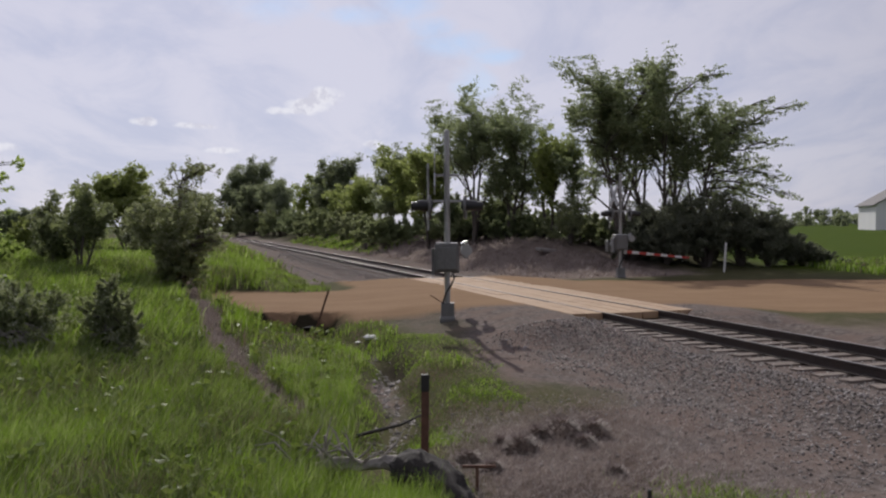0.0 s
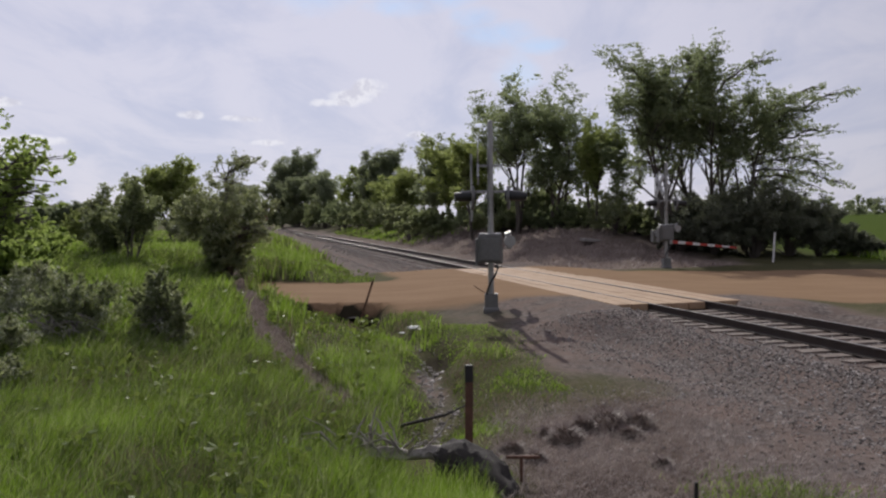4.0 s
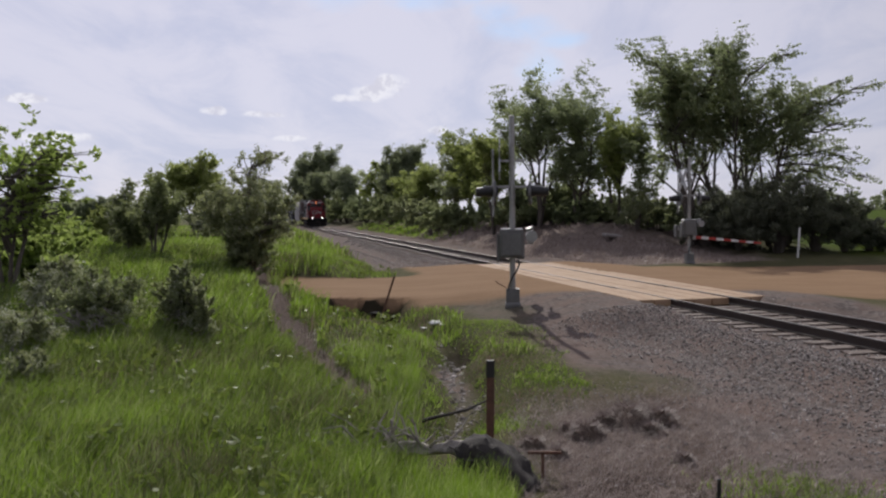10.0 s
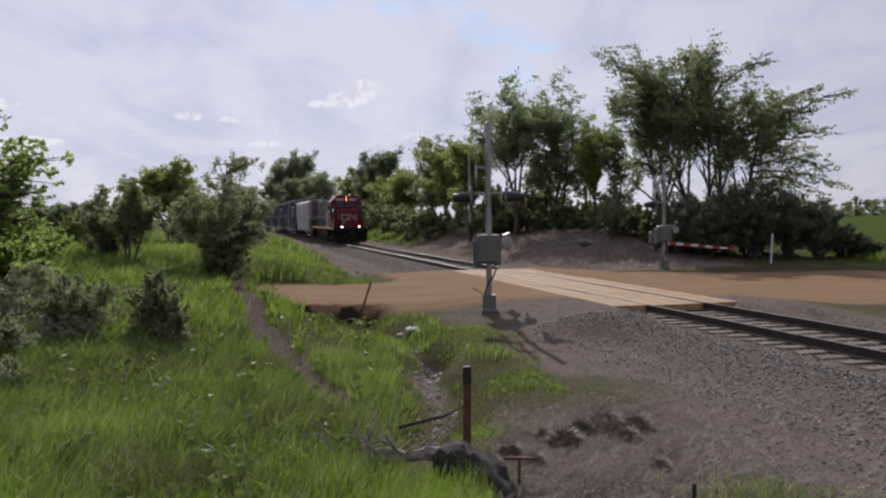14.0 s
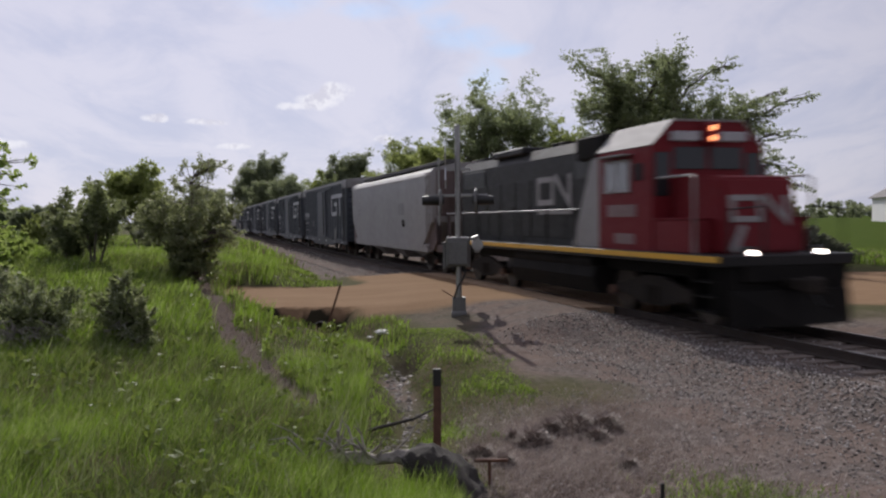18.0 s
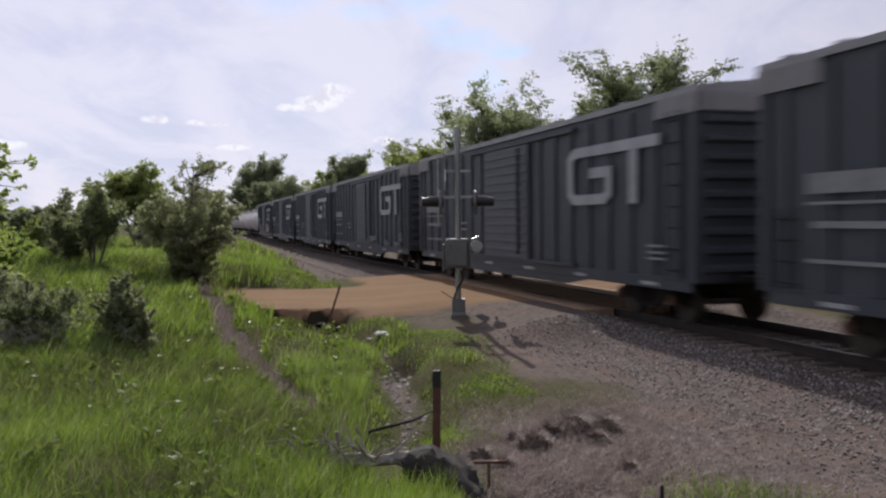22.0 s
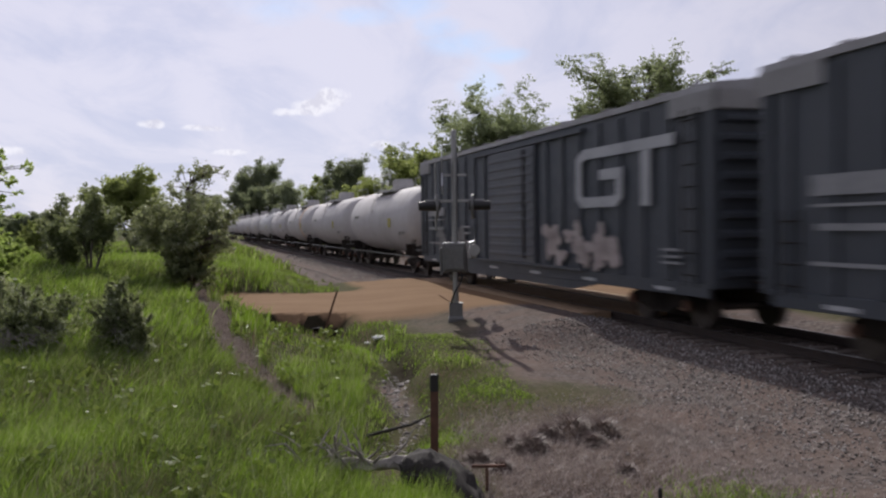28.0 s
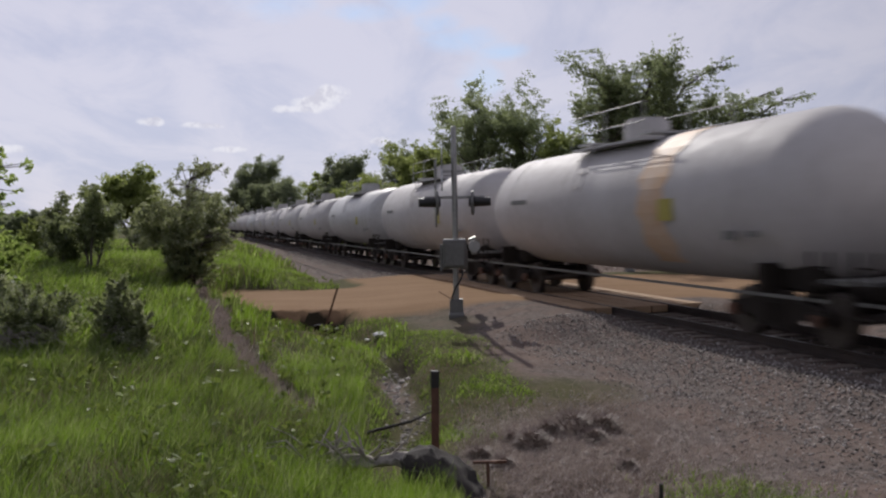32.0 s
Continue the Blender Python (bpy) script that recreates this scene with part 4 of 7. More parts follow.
def grow(rng, base, height_, spread, trunks, levels, lean=(0, 0), fork=0.3, crown_base=0.35, shape_pow=1.0):
    """Limbs as polylines with radii, and the points that carry leaves."""
    limbs, tips = [], []

    def limb(p, d, length, r, depth):
        pts, rad = [p.copy()], [r]
        n = 5
        for i in range(n):
            d = (d + Vector((rng.gauss(0, 0.16), rng.gauss(0, 0.16), rng.gauss(0.03, 0.08)))).normalized()
            p = p + d * (length / n)
            pts.append(p.copy())
            rad.append(max(r * (1 - 0.72 * (i + 1) / n), 0.006))
            if depth >= 2 and i >= 1:
                tips.append((p + Vector((rng.gauss(0, 0.1), rng.gauss(0, 0.1), rng.gauss(0, 0.1))), depth))
        limbs.append((pts, rad))
        if depth < levels:
            for k in range(rng.choice((3, 4, 4, 5)) if depth else rng.choice((6, 7, 8))):
                i = rng.randint(2 if depth == 0 else 1, n)
                q = pts[i]
                a = rng.uniform(0, math.tau)
                out = Vector((math.cos(a), math.sin(a), rng.uniform(0.05, 0.75)))
                nd = (d * rng.uniform(0.3, 0.7) + out.normalized() * spread).normalized()
                limb(q, nd, length * rng.uniform(0.42, 0.66), rad[i] * 0.66, depth + 1)

    for k in range(trunks):
        a = rng.uniform(0, math.tau)
        d = Vector((math.cos(a) * fork + lean[0], math.sin(a) * fork + lean[1], 1)).normalized()
        limb(Vector(base) + Vector((math.cos(a), math.sin(a), 0)) * 0.25 * (trunks > 1), d, height_ * rng.uniform(0.5, 0.6), height_ * 0.0135 * rng.uniform(0.85, 1.2), 0)
    return limbs, tips


def tree(name, x, y, top, wide, seed, leaf=LEAF_TREE, size=0.2, per=14, trunks=2, clump=0.7, lean=(0, 0), label="", category="tree", fork=0.22, group="", levels=3, spread=0.9, spray=0.8, bare=0.25, gaps=0.12, arms=(), flat=0.55, blossom=0):
    """A tree whose crown reaches height top and is about wide across."""
    rng = random.Random(seed)
    z = float(height(x, y)) - 0.1
    tall = top - z
    root = thing(name, pose(x, ahead(y), z), label, category, group)
    limbs, tips = grow(rng, (0, 0, 0), tall, spread, trunks, levels, (0, 0), fork)
    high = max(p.z for p, _ in tips) * tall / (tall - clump * 0.9)
    k = tall / high
    rr = sorted(math.hypot(p.x, p.y) for p, _ in tips)
    sx = wide / 2 / rr[int(len(rr) * 0.93)]

    def fit(p):
        e = p.z / high
        return Vector((p.x * sx + lean[0] * tall * e * e, p.y * sx + lean[1] * tall * e * e, p.z * k))

    bm, bm2 = bmesh.new(), bmesh.new()
    for pts, rad in limbs:
        pts = [fit(p) for p in pts]
        if rad[0] > tall * 0.011:
            tube(bm, pts, rad, 8)
        elif rad[0] > 0.012:
            tube(bm2, pts, rad, 4)
    reach = []
    for z0, dx, dy, z1 in arms:
        a, b = Vector((dx * 0.06, dy * 0.06, z0)), Vector((dx, dy, z1))
        way = []
        for i in range(9):
            e = i / 8
            way.append(a.lerp(b, e) + Vector((rng.gauss(0, 0.07), rng.gauss(0, 0.1), 0.35 * math.sin(e * math.pi) + rng.gauss(0, 0.06))))
        tube(bm2, way, [0.075 - 0.0085 * i for i in range(9)], 5)
        for i in range(2, 9):
            for _ in range(7 if i < 7 else 4):
                w = 1.15 - 0.09 * i
                q = way[i] + Vector((rng.gauss(0, 0.55 * w), rng.gauss(0, 0.8 * w), rng.gauss(-0.05, 0.30 * w)))
                tube(bm2, [way[i - 1], way[i - 1].lerp(q, 0.55) + Vector((0, 0, 0.06)), q], [0.022, 0.014, 0.005], 4)
                reach.append((q, (b - a).normalized() + Vector((0, 0, -0.15))))
    smooth(part("trunk", bm, BARK, root), 60)
    if len(bm2.verts):
        part("branchwork", bm2, BARK, root)
    else:
        bm2.free()
    c, r, ax = [], [], []
    for p, _ in tips:
        q = fit(p)
        if q.z < tall * bare * rng.uniform(0.8, 1.5) or rng.random() < gaps:
            continue
        c.append(tuple(q))
        r.append(clump * rng.uniform(0.5, 1.25))
        e = math.hypot(q.x, q.y) + 0.3
        ax.append((q.x / e, q.y / e, rng.uniform(-0.25, 0.35)))
    for q, d in reach:
        c.append(tuple(q))
        r.append(clump * rng.uniform(0.45, 0.9))
        ax.append(tuple(d))
    v, f = leaf_cloud(c, r, per, size, seed, flat=flat, droop=0.2, spray=spray, axes=ax)
    part_mesh("crown", fast_mesh("crown", v, f, 4), leaf, root)
    if blossom:
        lit = [(p, q, d) for p, q, d in zip(c, r, ax) if p[2] > tall * 0.5 or math.hypot(p[0], p[1]) > wide * 0.36]
        v, f = leaf_cloud([p for p, _, _ in lit], [q * 1.25 for _, q, _ in lit], blossom, size * 0.7, seed + 1, flat=flat, long=1.15, spray=spray, axes=[d for _, _, d in lit])
        part_mesh("blossom", fast_mesh("blossom", v, f, 4), BLOSSOM, root, "small white blossom")
    return root


def shrub(name, x, y, wide, tall, seed, leaf=LEAF_SHRUB, size=0.1, n=60, per=60, label="", category="shrub", blossom=0, deep=None, foot=0.0, shoots=8, dead=0, spire=None):
    """A many-stemmed bush: a lumpy dome of small clumps with loose shoots over its outline; foot is the bare part of its height."""
    rng = random.Random(seed)
    z = float(height(x, y)) - 0.08
    root = thing(name, pose(x, ahead(y), z), label, category)
    bm = bmesh.new()
    c, r, ax = [], [], []
    deep = deep or wide
    ph = [rng.uniform(0, math.tau) for _ in range(6)]

    def reach(a, e):
        """How far the outline swells in a direction."""
        return 0.76 + 0.17 * math.sin(2 * a + ph[0] + 2 * e) + 0.13 * math.sin(3 * a + ph[1] - 3 * e) + 0.15 * math.sin(5 * a + ph[2]) * math.cos(4 * e + ph[3]) + 0.07 * math.sin(9 * a + 7 * e + ph[4])

    mid_z = tall * (foot + (1 - foot) * 0.42)
    for i in range(n):
        a, e = rng.uniform(0, math.tau), math.asin(rng.uniform(-0.9, 1.0))
        q = reach(a, e) * (rng.random() ** 0.4 * 0.94)
        flat_ = math.cos(e) if e > 0 else math.cos(e) ** 0.35
        out = Vector((math.cos(a) * flat_, math.sin(a) * flat_, math.sin(e)))
        up = tall - mid_z if out.z > 0 else mid_z - tall * foot
        p = Vector((out.x * wide / 2 * q * 1.05, out.y * deep / 2 * q * 1.05, mid_z + out.z * up * q))
        p.z = max(p.z, 0.03)
        c.append(tuple(p))
        r.append(rng.uniform(0.05, 0.11) * min(wide, tall) + 0.06)
        ax.append(tuple(out + Vector((0, 0, 0.5))))
        if i % 3 == 0:
            mid = Vector((p.x * 0.3, p.y * 0.3, p.z * 0.6))
            tube(bm, [Vector((p.x * 0.06, p.y * 0.06, 0)), mid, p], [0.010 + 0.006 * tall, 0.012, 0.005], 4)
    tuft = []
    for i in range(shoots * 2):
        a, e = rng.uniform(0, math.tau), rng.uniform(0.1, 1.45)
        out = Vector((math.cos(a) * math.cos(e), math.sin(a) * math.cos(e), math.sin(e)))
        b = Vector((out.x * wide * 0.36, out.y * deep * 0.36, mid_z + out.z * (tall - mid_z) * 0.7))
        t = b + (out + Vector((rng.gauss(0, 0.3), rng.gauss(0, 0.3), 0.45))).normalized() * tall * rng.uniform(0.04, 0.19)
        tube(bm, [b, (b + t) / 2 + Vector((rng.gauss(0, 0.03), rng.gauss(0, 0.03), 0)) * tall, t], [0.012, 0.008, 0.003], 4)
        for k in range(7):
            tuft.append((tuple(b.lerp(t, 0.05 + 0.16 * k)), (0.12 - 0.012 * k) * (0.4 + 0.2 * tall), tuple(t - b)))
    if spire:
        a, b = Vector((spire[0] * 0.5, spire[1] * 0.5, mid_z)), Vector(spire)
        tube(bm, [a, a.lerp(b, 0.5), b], [0.02, 0.014, 0.004], 5)
        for k in range(16):
            tuft.append((tuple(a.lerp(b, 0.35 + 0.04 * k)), 0.15 - 0.005 * k, (b - a).normalized()))
    if len(bm.verts):
        part("branchwork", bm, BARK, root)
    else:
        bm.free()
    if dead:
        for i in range(dead):
            bm = bmesh.new()
            a = rng.uniform(-2.6, -0.5)
            p = Vector((math.cos(a) * wide * 0.3, math.sin(a) * deep * 0.4, tall * rng.uniform(0.1, 0.4)))
            q = p + Vector((rng.gauss(0, 0.22), -rng.uniform(0.05, 0.3), rng.uniform(0.05, 0.3))) * wide * 0.5
            t = q + Vector((rng.gauss(0, 0.3), -rng.uniform(0, 0.2), -rng.uniform(0.0, 0.3))) * wide * 0.5
            tube(bm, [p, q, t], [0.010, 0.007, 0.003], 4)
            part("dead_twig", bm, DEADTWIG, root, "bare grey dead twig")
    v, f = leaf_cloud(c, r, per, size, seed, spray=0.55, axes=ax)
    if tuft:
        v2, _ = leaf_cloud([a for a, _, _ in tuft], [b for _, b, _ in tuft], max(5, per // 9), size * 1.05, seed + 2, spray=0.4, axes=[a for _, _, a in tuft])
        v = np.concatenate([v, v2])
        f = np.arange(len(v))
    part_mesh("foliage", fast_mesh("foliage", v, f, 4), leaf, root)
    if blossom:
        top = [(p, q, a) for p, q, a in zip(c, r, ax) if p[2] > tall * 0.3 and (p[2] > tall * 0.6 or math.hypot(p[0], p[1]) > wide * 0.25) and rng.random() < 0.75]
        v, f = leaf_cloud([p for p, _, _ in top], [q * 1.5 for _, q, _ in top], blossom * 4, size * 0.62, seed + 1, long=1.15, spray=0.6, axes=[a for _, _, a in top])
        part_mesh("blossom", fast_mesh("blossom", v, f, 4), BLOSSOM, root, "small white blossom")
    return root


def build_plants():
    # big trees on the far bank, behind the crossing
    big = "tall leafy tree with several dark trunks on the far bank"
    tree("tree", 10.3, 37.5, 11.5, 4.6, 21, LEAF_TREE, 0.075, 22, 3, 0.46, (-0.05, 0), big, "tree", 0.26, bare=0.36, gaps=0.20, flat=0.4,
         arms=((7.2, -2.9, -0.5, 10.0), (6.2, -2.8, 0.4, 8.3), (5.0, -2.4, -0.6, 6.4), (7.6, 2.0, -0.6, 10.4), (3.8, -2.2, 0.6, 4.8)))
    tree("tree", 12.6, 38.5, 11.7, 5.4, 32, LEAF_TREE, 0.075, 22, 3, 0.48, (0.03, 0), big, "tree", 0.28, bare=0.42, gaps=0.18, flat=0.4,
         arms=((8.0, 2.9, -0.6, 10.2), (8.4, -1.6, -0.4, 10.4), (6.4, 2.6, 0.5, 8.2), (5.2, -2.4, -0.6, 7.0)))
    tree("tree", 14.4, 38.0, 9.4, 4.2, 36, LEAF_TREE, 0.075, 20, 2, 0.48, (0.10, 0), "wide spreading leafy tree above a dark thicket", "tree", 0.30, bare=0.42, gaps=0.20, flat=0.5,
         arms=((6.4, 5.2, -0.8, 8.5), (6.8, 4.0, 0.6, 8.9), (6.0, 3.4, -0.9, 7.6), (5.4, 4.4, -0.4, 6.4), (5.0, 3.6, 0.7, 5.6), (4.4, 5.2, 0.3, 3.6), (4.8, 4.2, -0.8, 4.6), (3.6, 3.0, 0.5, 2.8), (5.8, 3.4, 1.0, 7.0), (4.0, 4.0, 0.9, 3.5)))
    tree("tree", 2.5, 46.5, 12.0, 6.4, 43, LEAF_TREE, 0.085, 20, 3, 0.55, (0, 0), big, "tree", 0.30, bare=0.14, gaps=0.3, flat=0.45)
    tree("tree", 5.2, 45.5, 12.0, 5.4, 54, LEAF_TREE, 0.085, 19, 3, 0.55, (0, 0), big, "tree", 0.30, bare=0.14, gaps=0.3, flat=0.45)
    tree("tree", 7.3, 43.0, 8.7, 3.2, 65, LEAF_LIGHT, 0.095, 18, 2, 0.45, (0.02, 0), "slim yellow-green tree beside darker trees", "tree", 0.25, bare=0.24, gaps=0.2)
    tree("tree", 8.6, 41.0, 7.6, 2.6, 66, LEAF_TREE, 0.085, 14, 1, 0.4, (0.02, 0), "thin open tree between two taller groups", "tree", 0.2, bare=0.30, gaps=0.3)
    tree("tree", -0.2, 49.5, 8.2, 4.2, 76, LEAF_LIGHT, 0.115, 22, 2, 0.6, (0, 0), "yellow-green tree at the end of a row", "tree", 0.22)
    # the row beyond, along the line
    row = "leafy tree in the row along the track"
    for i, (x, y, top, w, leaf) in enumerate(((-4.3, 66, 10.0, 4.6, LEAF_FAR), (-2.1, 60, 9.2, 4.6, LEAF_LIGHT), (-8.6, 80, 8.2, 5.0, LEAF_LIGHT), (-13.6, 100, 13.2, 5.0, LEAF_FAR), (-15.6, 101, 12.4, 4.6, LEAF_FAR), (-12.0, 92, 8.2, 6.0, LEAF_LIGHT), (-20.5, 114, 10.8, 7.0, LEAF_LIGHT), (-26.5, 126, 11.2, 8.0, LEAF_FAR),
                                                     (-40.0, 160, 18.6, 8.0, LEAF_FAR), (-42.8, 161, 19.4, 8.0, LEAF_FAR), (-45.6, 162, 17.4, 8.0, LEAF_FAR), (-47.0, 163, 13.5, 11.0, LEAF_FAR), (-53.0, 168, 11.5, 10.0, LEAF_FAR), (-34.5, 146, 12.8, 10.0, LEAF_FAR), (-39.5, 150, 12.0, 9.0, LEAF_FAR))):
        tree("tree", x, y, top, w, 100 + i, leaf, 0.07 + 0.0009 * y, 12, 2, 0.36 + 0.0048 * y, (0, 0), row, "tree", 0.2, "row along the track", 3, spray=0.5, bare=0.08, gaps=0.15)
    for i, (x, y, top, w) in enumerate(((-88.5, 150, 6.6, 5.0), (-85.6, 150, 6.9, 5.0), (-91.0, 152, 5.4, 4.5), (-82.0, 148, 5.6, 5.0))):
        tree("tree", x, y, top, w, 140 + i, LEAF_FAR, 0.24, 60, 2, 1.1, (0, 0), "far round dark tree beyond the meadow", "tree", 0.2, "far clump of trees", 2, spray=0.3, bare=0.02, gaps=0.0)
    # undergrowth under the row
    for i, (x, y, w, h) in enumerate(((0.9, 50.4, 4.2, 2.4), (2.0, 48.2, 3.6, 2.0), (3.6, 47.4, 3.8, 2.6), (4.8, 46.4, 3.4, 2.0), (7.0, 44.7, 3.4, 2.2), (9.4, 41.4, 3.4, 2.0), (2.6, 48.6, 4.2, 2.4), (5.8, 45.9, 4.4, 2.2), (-3.8, 57, 5, 3), (-7.4, 69, 5, 3.4), (-13, 86, 7, 4), (-20, 106, 8, 4.6), (-27, 124, 9, 5), (8.4, 42.8, 4.0, 2.1), (10.6, 39.8, 3.4, 2.1), (-0.4, 54.2, 4.4, 2.6), (-5.4, 62, 5, 3.2), (-9.5, 76, 6, 3.6), (-16, 96, 8, 4.4), (-23, 116, 9, 5), (-30, 132, 9, 5.5), (-38, 148, 10, 6), (-45, 160, 10, 6), (1.6, 49.5, 4.2, 4.2), (4.6, 48.0, 4.2, 4.0), (8.0, 46.0, 3.6, 2.4))):
        shrub("undergrowth", x, y, w, h, 200 + i, (LEAF_SHRUB, LEAF_OLIVE, LEAF_SHRUB, LEAF_TREE)[i % 4], 0.045 + 0.0010 * y, 150, 80, "dense green undergrowth below the trees", "undergrowth", 0, None, 0.0, 3)
    shrub("flowering_shrub", 7.9, 40.4, 2.8, 2.9, 228, LEAF_OLIVE, 0.065, 80, 50, "pale olive bush below the trees on the bank", "shrub", 9, None, 0.0, 6)
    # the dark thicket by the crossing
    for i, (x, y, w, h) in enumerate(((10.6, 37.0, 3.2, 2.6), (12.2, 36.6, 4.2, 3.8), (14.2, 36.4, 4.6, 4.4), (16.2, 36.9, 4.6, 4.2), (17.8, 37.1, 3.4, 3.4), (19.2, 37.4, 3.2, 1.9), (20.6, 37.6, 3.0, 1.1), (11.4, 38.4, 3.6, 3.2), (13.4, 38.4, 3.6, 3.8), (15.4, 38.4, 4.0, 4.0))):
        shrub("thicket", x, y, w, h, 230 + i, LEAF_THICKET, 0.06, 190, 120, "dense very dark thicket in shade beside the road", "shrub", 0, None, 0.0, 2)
    # left of the line: flowering shrubs on the bank
    tree("flowering_shrub", -8.2, 22.4, 3.65, 2.7, 238, LEAF_OLIVE, 0.055, 26, 6, 0.30, (0, 0), "tall grey-green shrub with white blossom on the grassy bank", "shrub", 0.65, levels=2, spray=0.6, bare=0.14, gaps=0.08, blossom=7,
         arms=((1.0, 1.3, -0.3, 1.6), (2.4, 0.75, -0.2, 4.0)))
    shrub("shrub", -8.0, 22.2, 1.9, 1.9, 240, LEAF_SHRUB, 0.050, 120, 64, "dark leafy underwood at the head of the trail", "shrub", 0, None, 0.04, 6)
    shrub("flowering_shrub", -13.1, 38.5, 3.2, 3.4, 241, LEAF_OLIVE, 0.085, 110, 70, "grey-green shrub with white blossom behind a larger one", "shrub", 22, None, 0.1, 16)
    shrub("flowering_shrub", -16.8, 44.0, 4.4, 3.6, 251, LEAF_OLIVE, 0.095, 150, 70, "grey-green shrub with white blossom on the bank", "shrub", 18, None, 0.05, 12)
    tree("shrub", -11.2, 22.3, 3.7, 1.7, 242, LEAF_SHRUB, 0.055, 24, 4, 0.26, (0, 0), "dark ragged shrub standing in tall grass", "shrub", 0.5, levels=2, spray=0.6, bare=0.18, gaps=0.1, blossom=2)
    tree("shrub", -12.1, 22.6, 2.7, 1.4, 250, LEAF_SHRUB, 0.055, 24, 3, 0.26, (0, 0), "dark ragged shrub standing in tall grass", "shrub", 0.5, levels=2, spray=0.6, bare=0.18, gaps=0.1, blossom=2)
    shrub("shrub", -13.4, 25.2, 2.2, 2.5, 252, LEAF_OLIVE, 0.07, 120, 60, "ragged olive shrub standing in tall grass", "shrub", 8, None, 0.05, 14)
    tree("small_tree", -24.8, 57.0, 7.5, 5.4, 243, LEAF_LIGHT, 0.11, 34, 3, 0.6, (0, 0), "bright green round-topped small tree on the bank", "tree", 0.35, spray=0.6, bare=0.1)
    shrub("shrub", -20.5, 50.0, 5.0, 3.4, 244, LEAF_OLIVE, 0.10, 170, 80, "grey-green flowering shrub below a brighter tree", "shrub", 12)
    shrub("shrub", -27.5, 49.0, 5.0, 3.0, 245, LEAF_LIGHT, 0.11, 150, 70, "green shrub on the bank", "shrub")
    low = "low dark shrub with dead twigs in the grass"
    shrub("low_shrub", -6.35, 10.9, 1.5, 1.25, 246, LEAF_SHRUB, 0.034, 120, 42, low, "shrub", 9, None, 0.16, 16, 44)
    shrub("low_shrub", -5.25, 11.3, 0.82, 1.4, 247, LEAF_SHRUB, 0.034, 95, 60, "small dark bushy shrub in the grass", "shrub", 7, None, 0.05, 16, 16)
    shrub("low_shrub", -4.85, 11.1, 0.55, 1.1, 256, LEAF_OLIVE, 0.034, 50, 50, "small pale shrub beside a darker one", "shrub", 12, None, 0.05, 12, 4)
    shrub("low_shrub", -5.95, 12.3, 0.5, 0.6, 253, LEAF_OLIVE, 0.036, 70, 60, "low olive shrub in the grass", "shrub", 10, None, 0.05, 12, 6)
    shrub("low_shrub", -7.75, 11.9, 1.5, 1.3, 248, LEAF_OLIVE, 0.034, 85, 40, "pale flowering shrub at the bank", "shrub", 40, None, 0.15, 18, 16)
    shrub("low_shrub", -6.75, 9.5, 1.15, 0.95, 254, LEAF_OLIVE, 0.032, 75, 40, "pale low shrub with dead twigs below", "shrub", 34, None, 0.1, 16, 34)
    shrub("low_shrub", -6.0, 8.6, 0.8, 0.6, 257, LEAF_OLIVE, 0.032, 70, 50, "pale low shrub with dead twigs below", "shrub", 16, None, 0.1, 10, 24)
    tree("young_tree", -10.55, 14.3, 4.6, 2.6, 249, LEAF_BRIGHT, 0.070, 15, 3, 0.24, (0.03, 0), "young bright green tree at the edge of the bank", "tree", 0.4, levels=2, spray=0.8, bare=0.16, gaps=0.2,
         arms=((2.0, 1.35, -0.2, 3.3), (1.6, 1.2, 0.1, 2.5), (1.2, 1.0, 0.2, 1.8)))
    for i, (x, y, w, h) in enumerate(((-10.7, 15.6, 2.2, 1.4), (-12.4, 17.5, 3.4, 1.9), (-14.0, 20.5, 3.4, 1.6), (-15.5, 23.5, 4.0, 1.5), (-18.5, 26.0, 4.0, 1.6), (-20.5, 30.0, 5.0, 1.7), (-23.5, 36.0, 6.0, 1.8))):
        shrub("leafy_bush", x, y, w, h, 255 + i, LEAF_BRIGHT, 0.06 + 0.0018 * y, 130, 46, "bright green leafy bush in the tall grass", "shrub", 0, None, 0, 14)
    # far woods along the horizon
    rng = random.Random(9)
    for name, pts in (("far_woods", [(x, 330 + rng.uniform(-20, 40)) for x in range(95, 420, 3)]), ("far_hedge", [(x, 190 + rng.uniform(-10, 10)) for x in range(-165, -112, 2)]),
                      ("far_woods", [(x, 420 + rng.uniform(-20, 30)) for x in range(-420, -215, 4)])):
        c, r = [], []
        for x, y in pts:
            h = rng.uniform(6, 9) * (y / 330) ** 0.6
            for k in range(7):
                c.append((x + rng.gauss(0, 2.2), ahead(y) + rng.gauss(0, 2), rng.uniform(0.1, 1) * h))
                r.append(rng.uniform(1.2, 2.4))
        v, f = leaf_cloud(c, r, 26, 0.95, 77)
        ob = part_mesh(name, fast_mesh(name, v, f, 4), LEAF_FAR)
        tagged(ob, "distant dark green woods along the fields", "woods", kind="stuff")


build_plants()


# ---- the train: local x ahead, z up from the rail heads, the camera's side at negative y ----


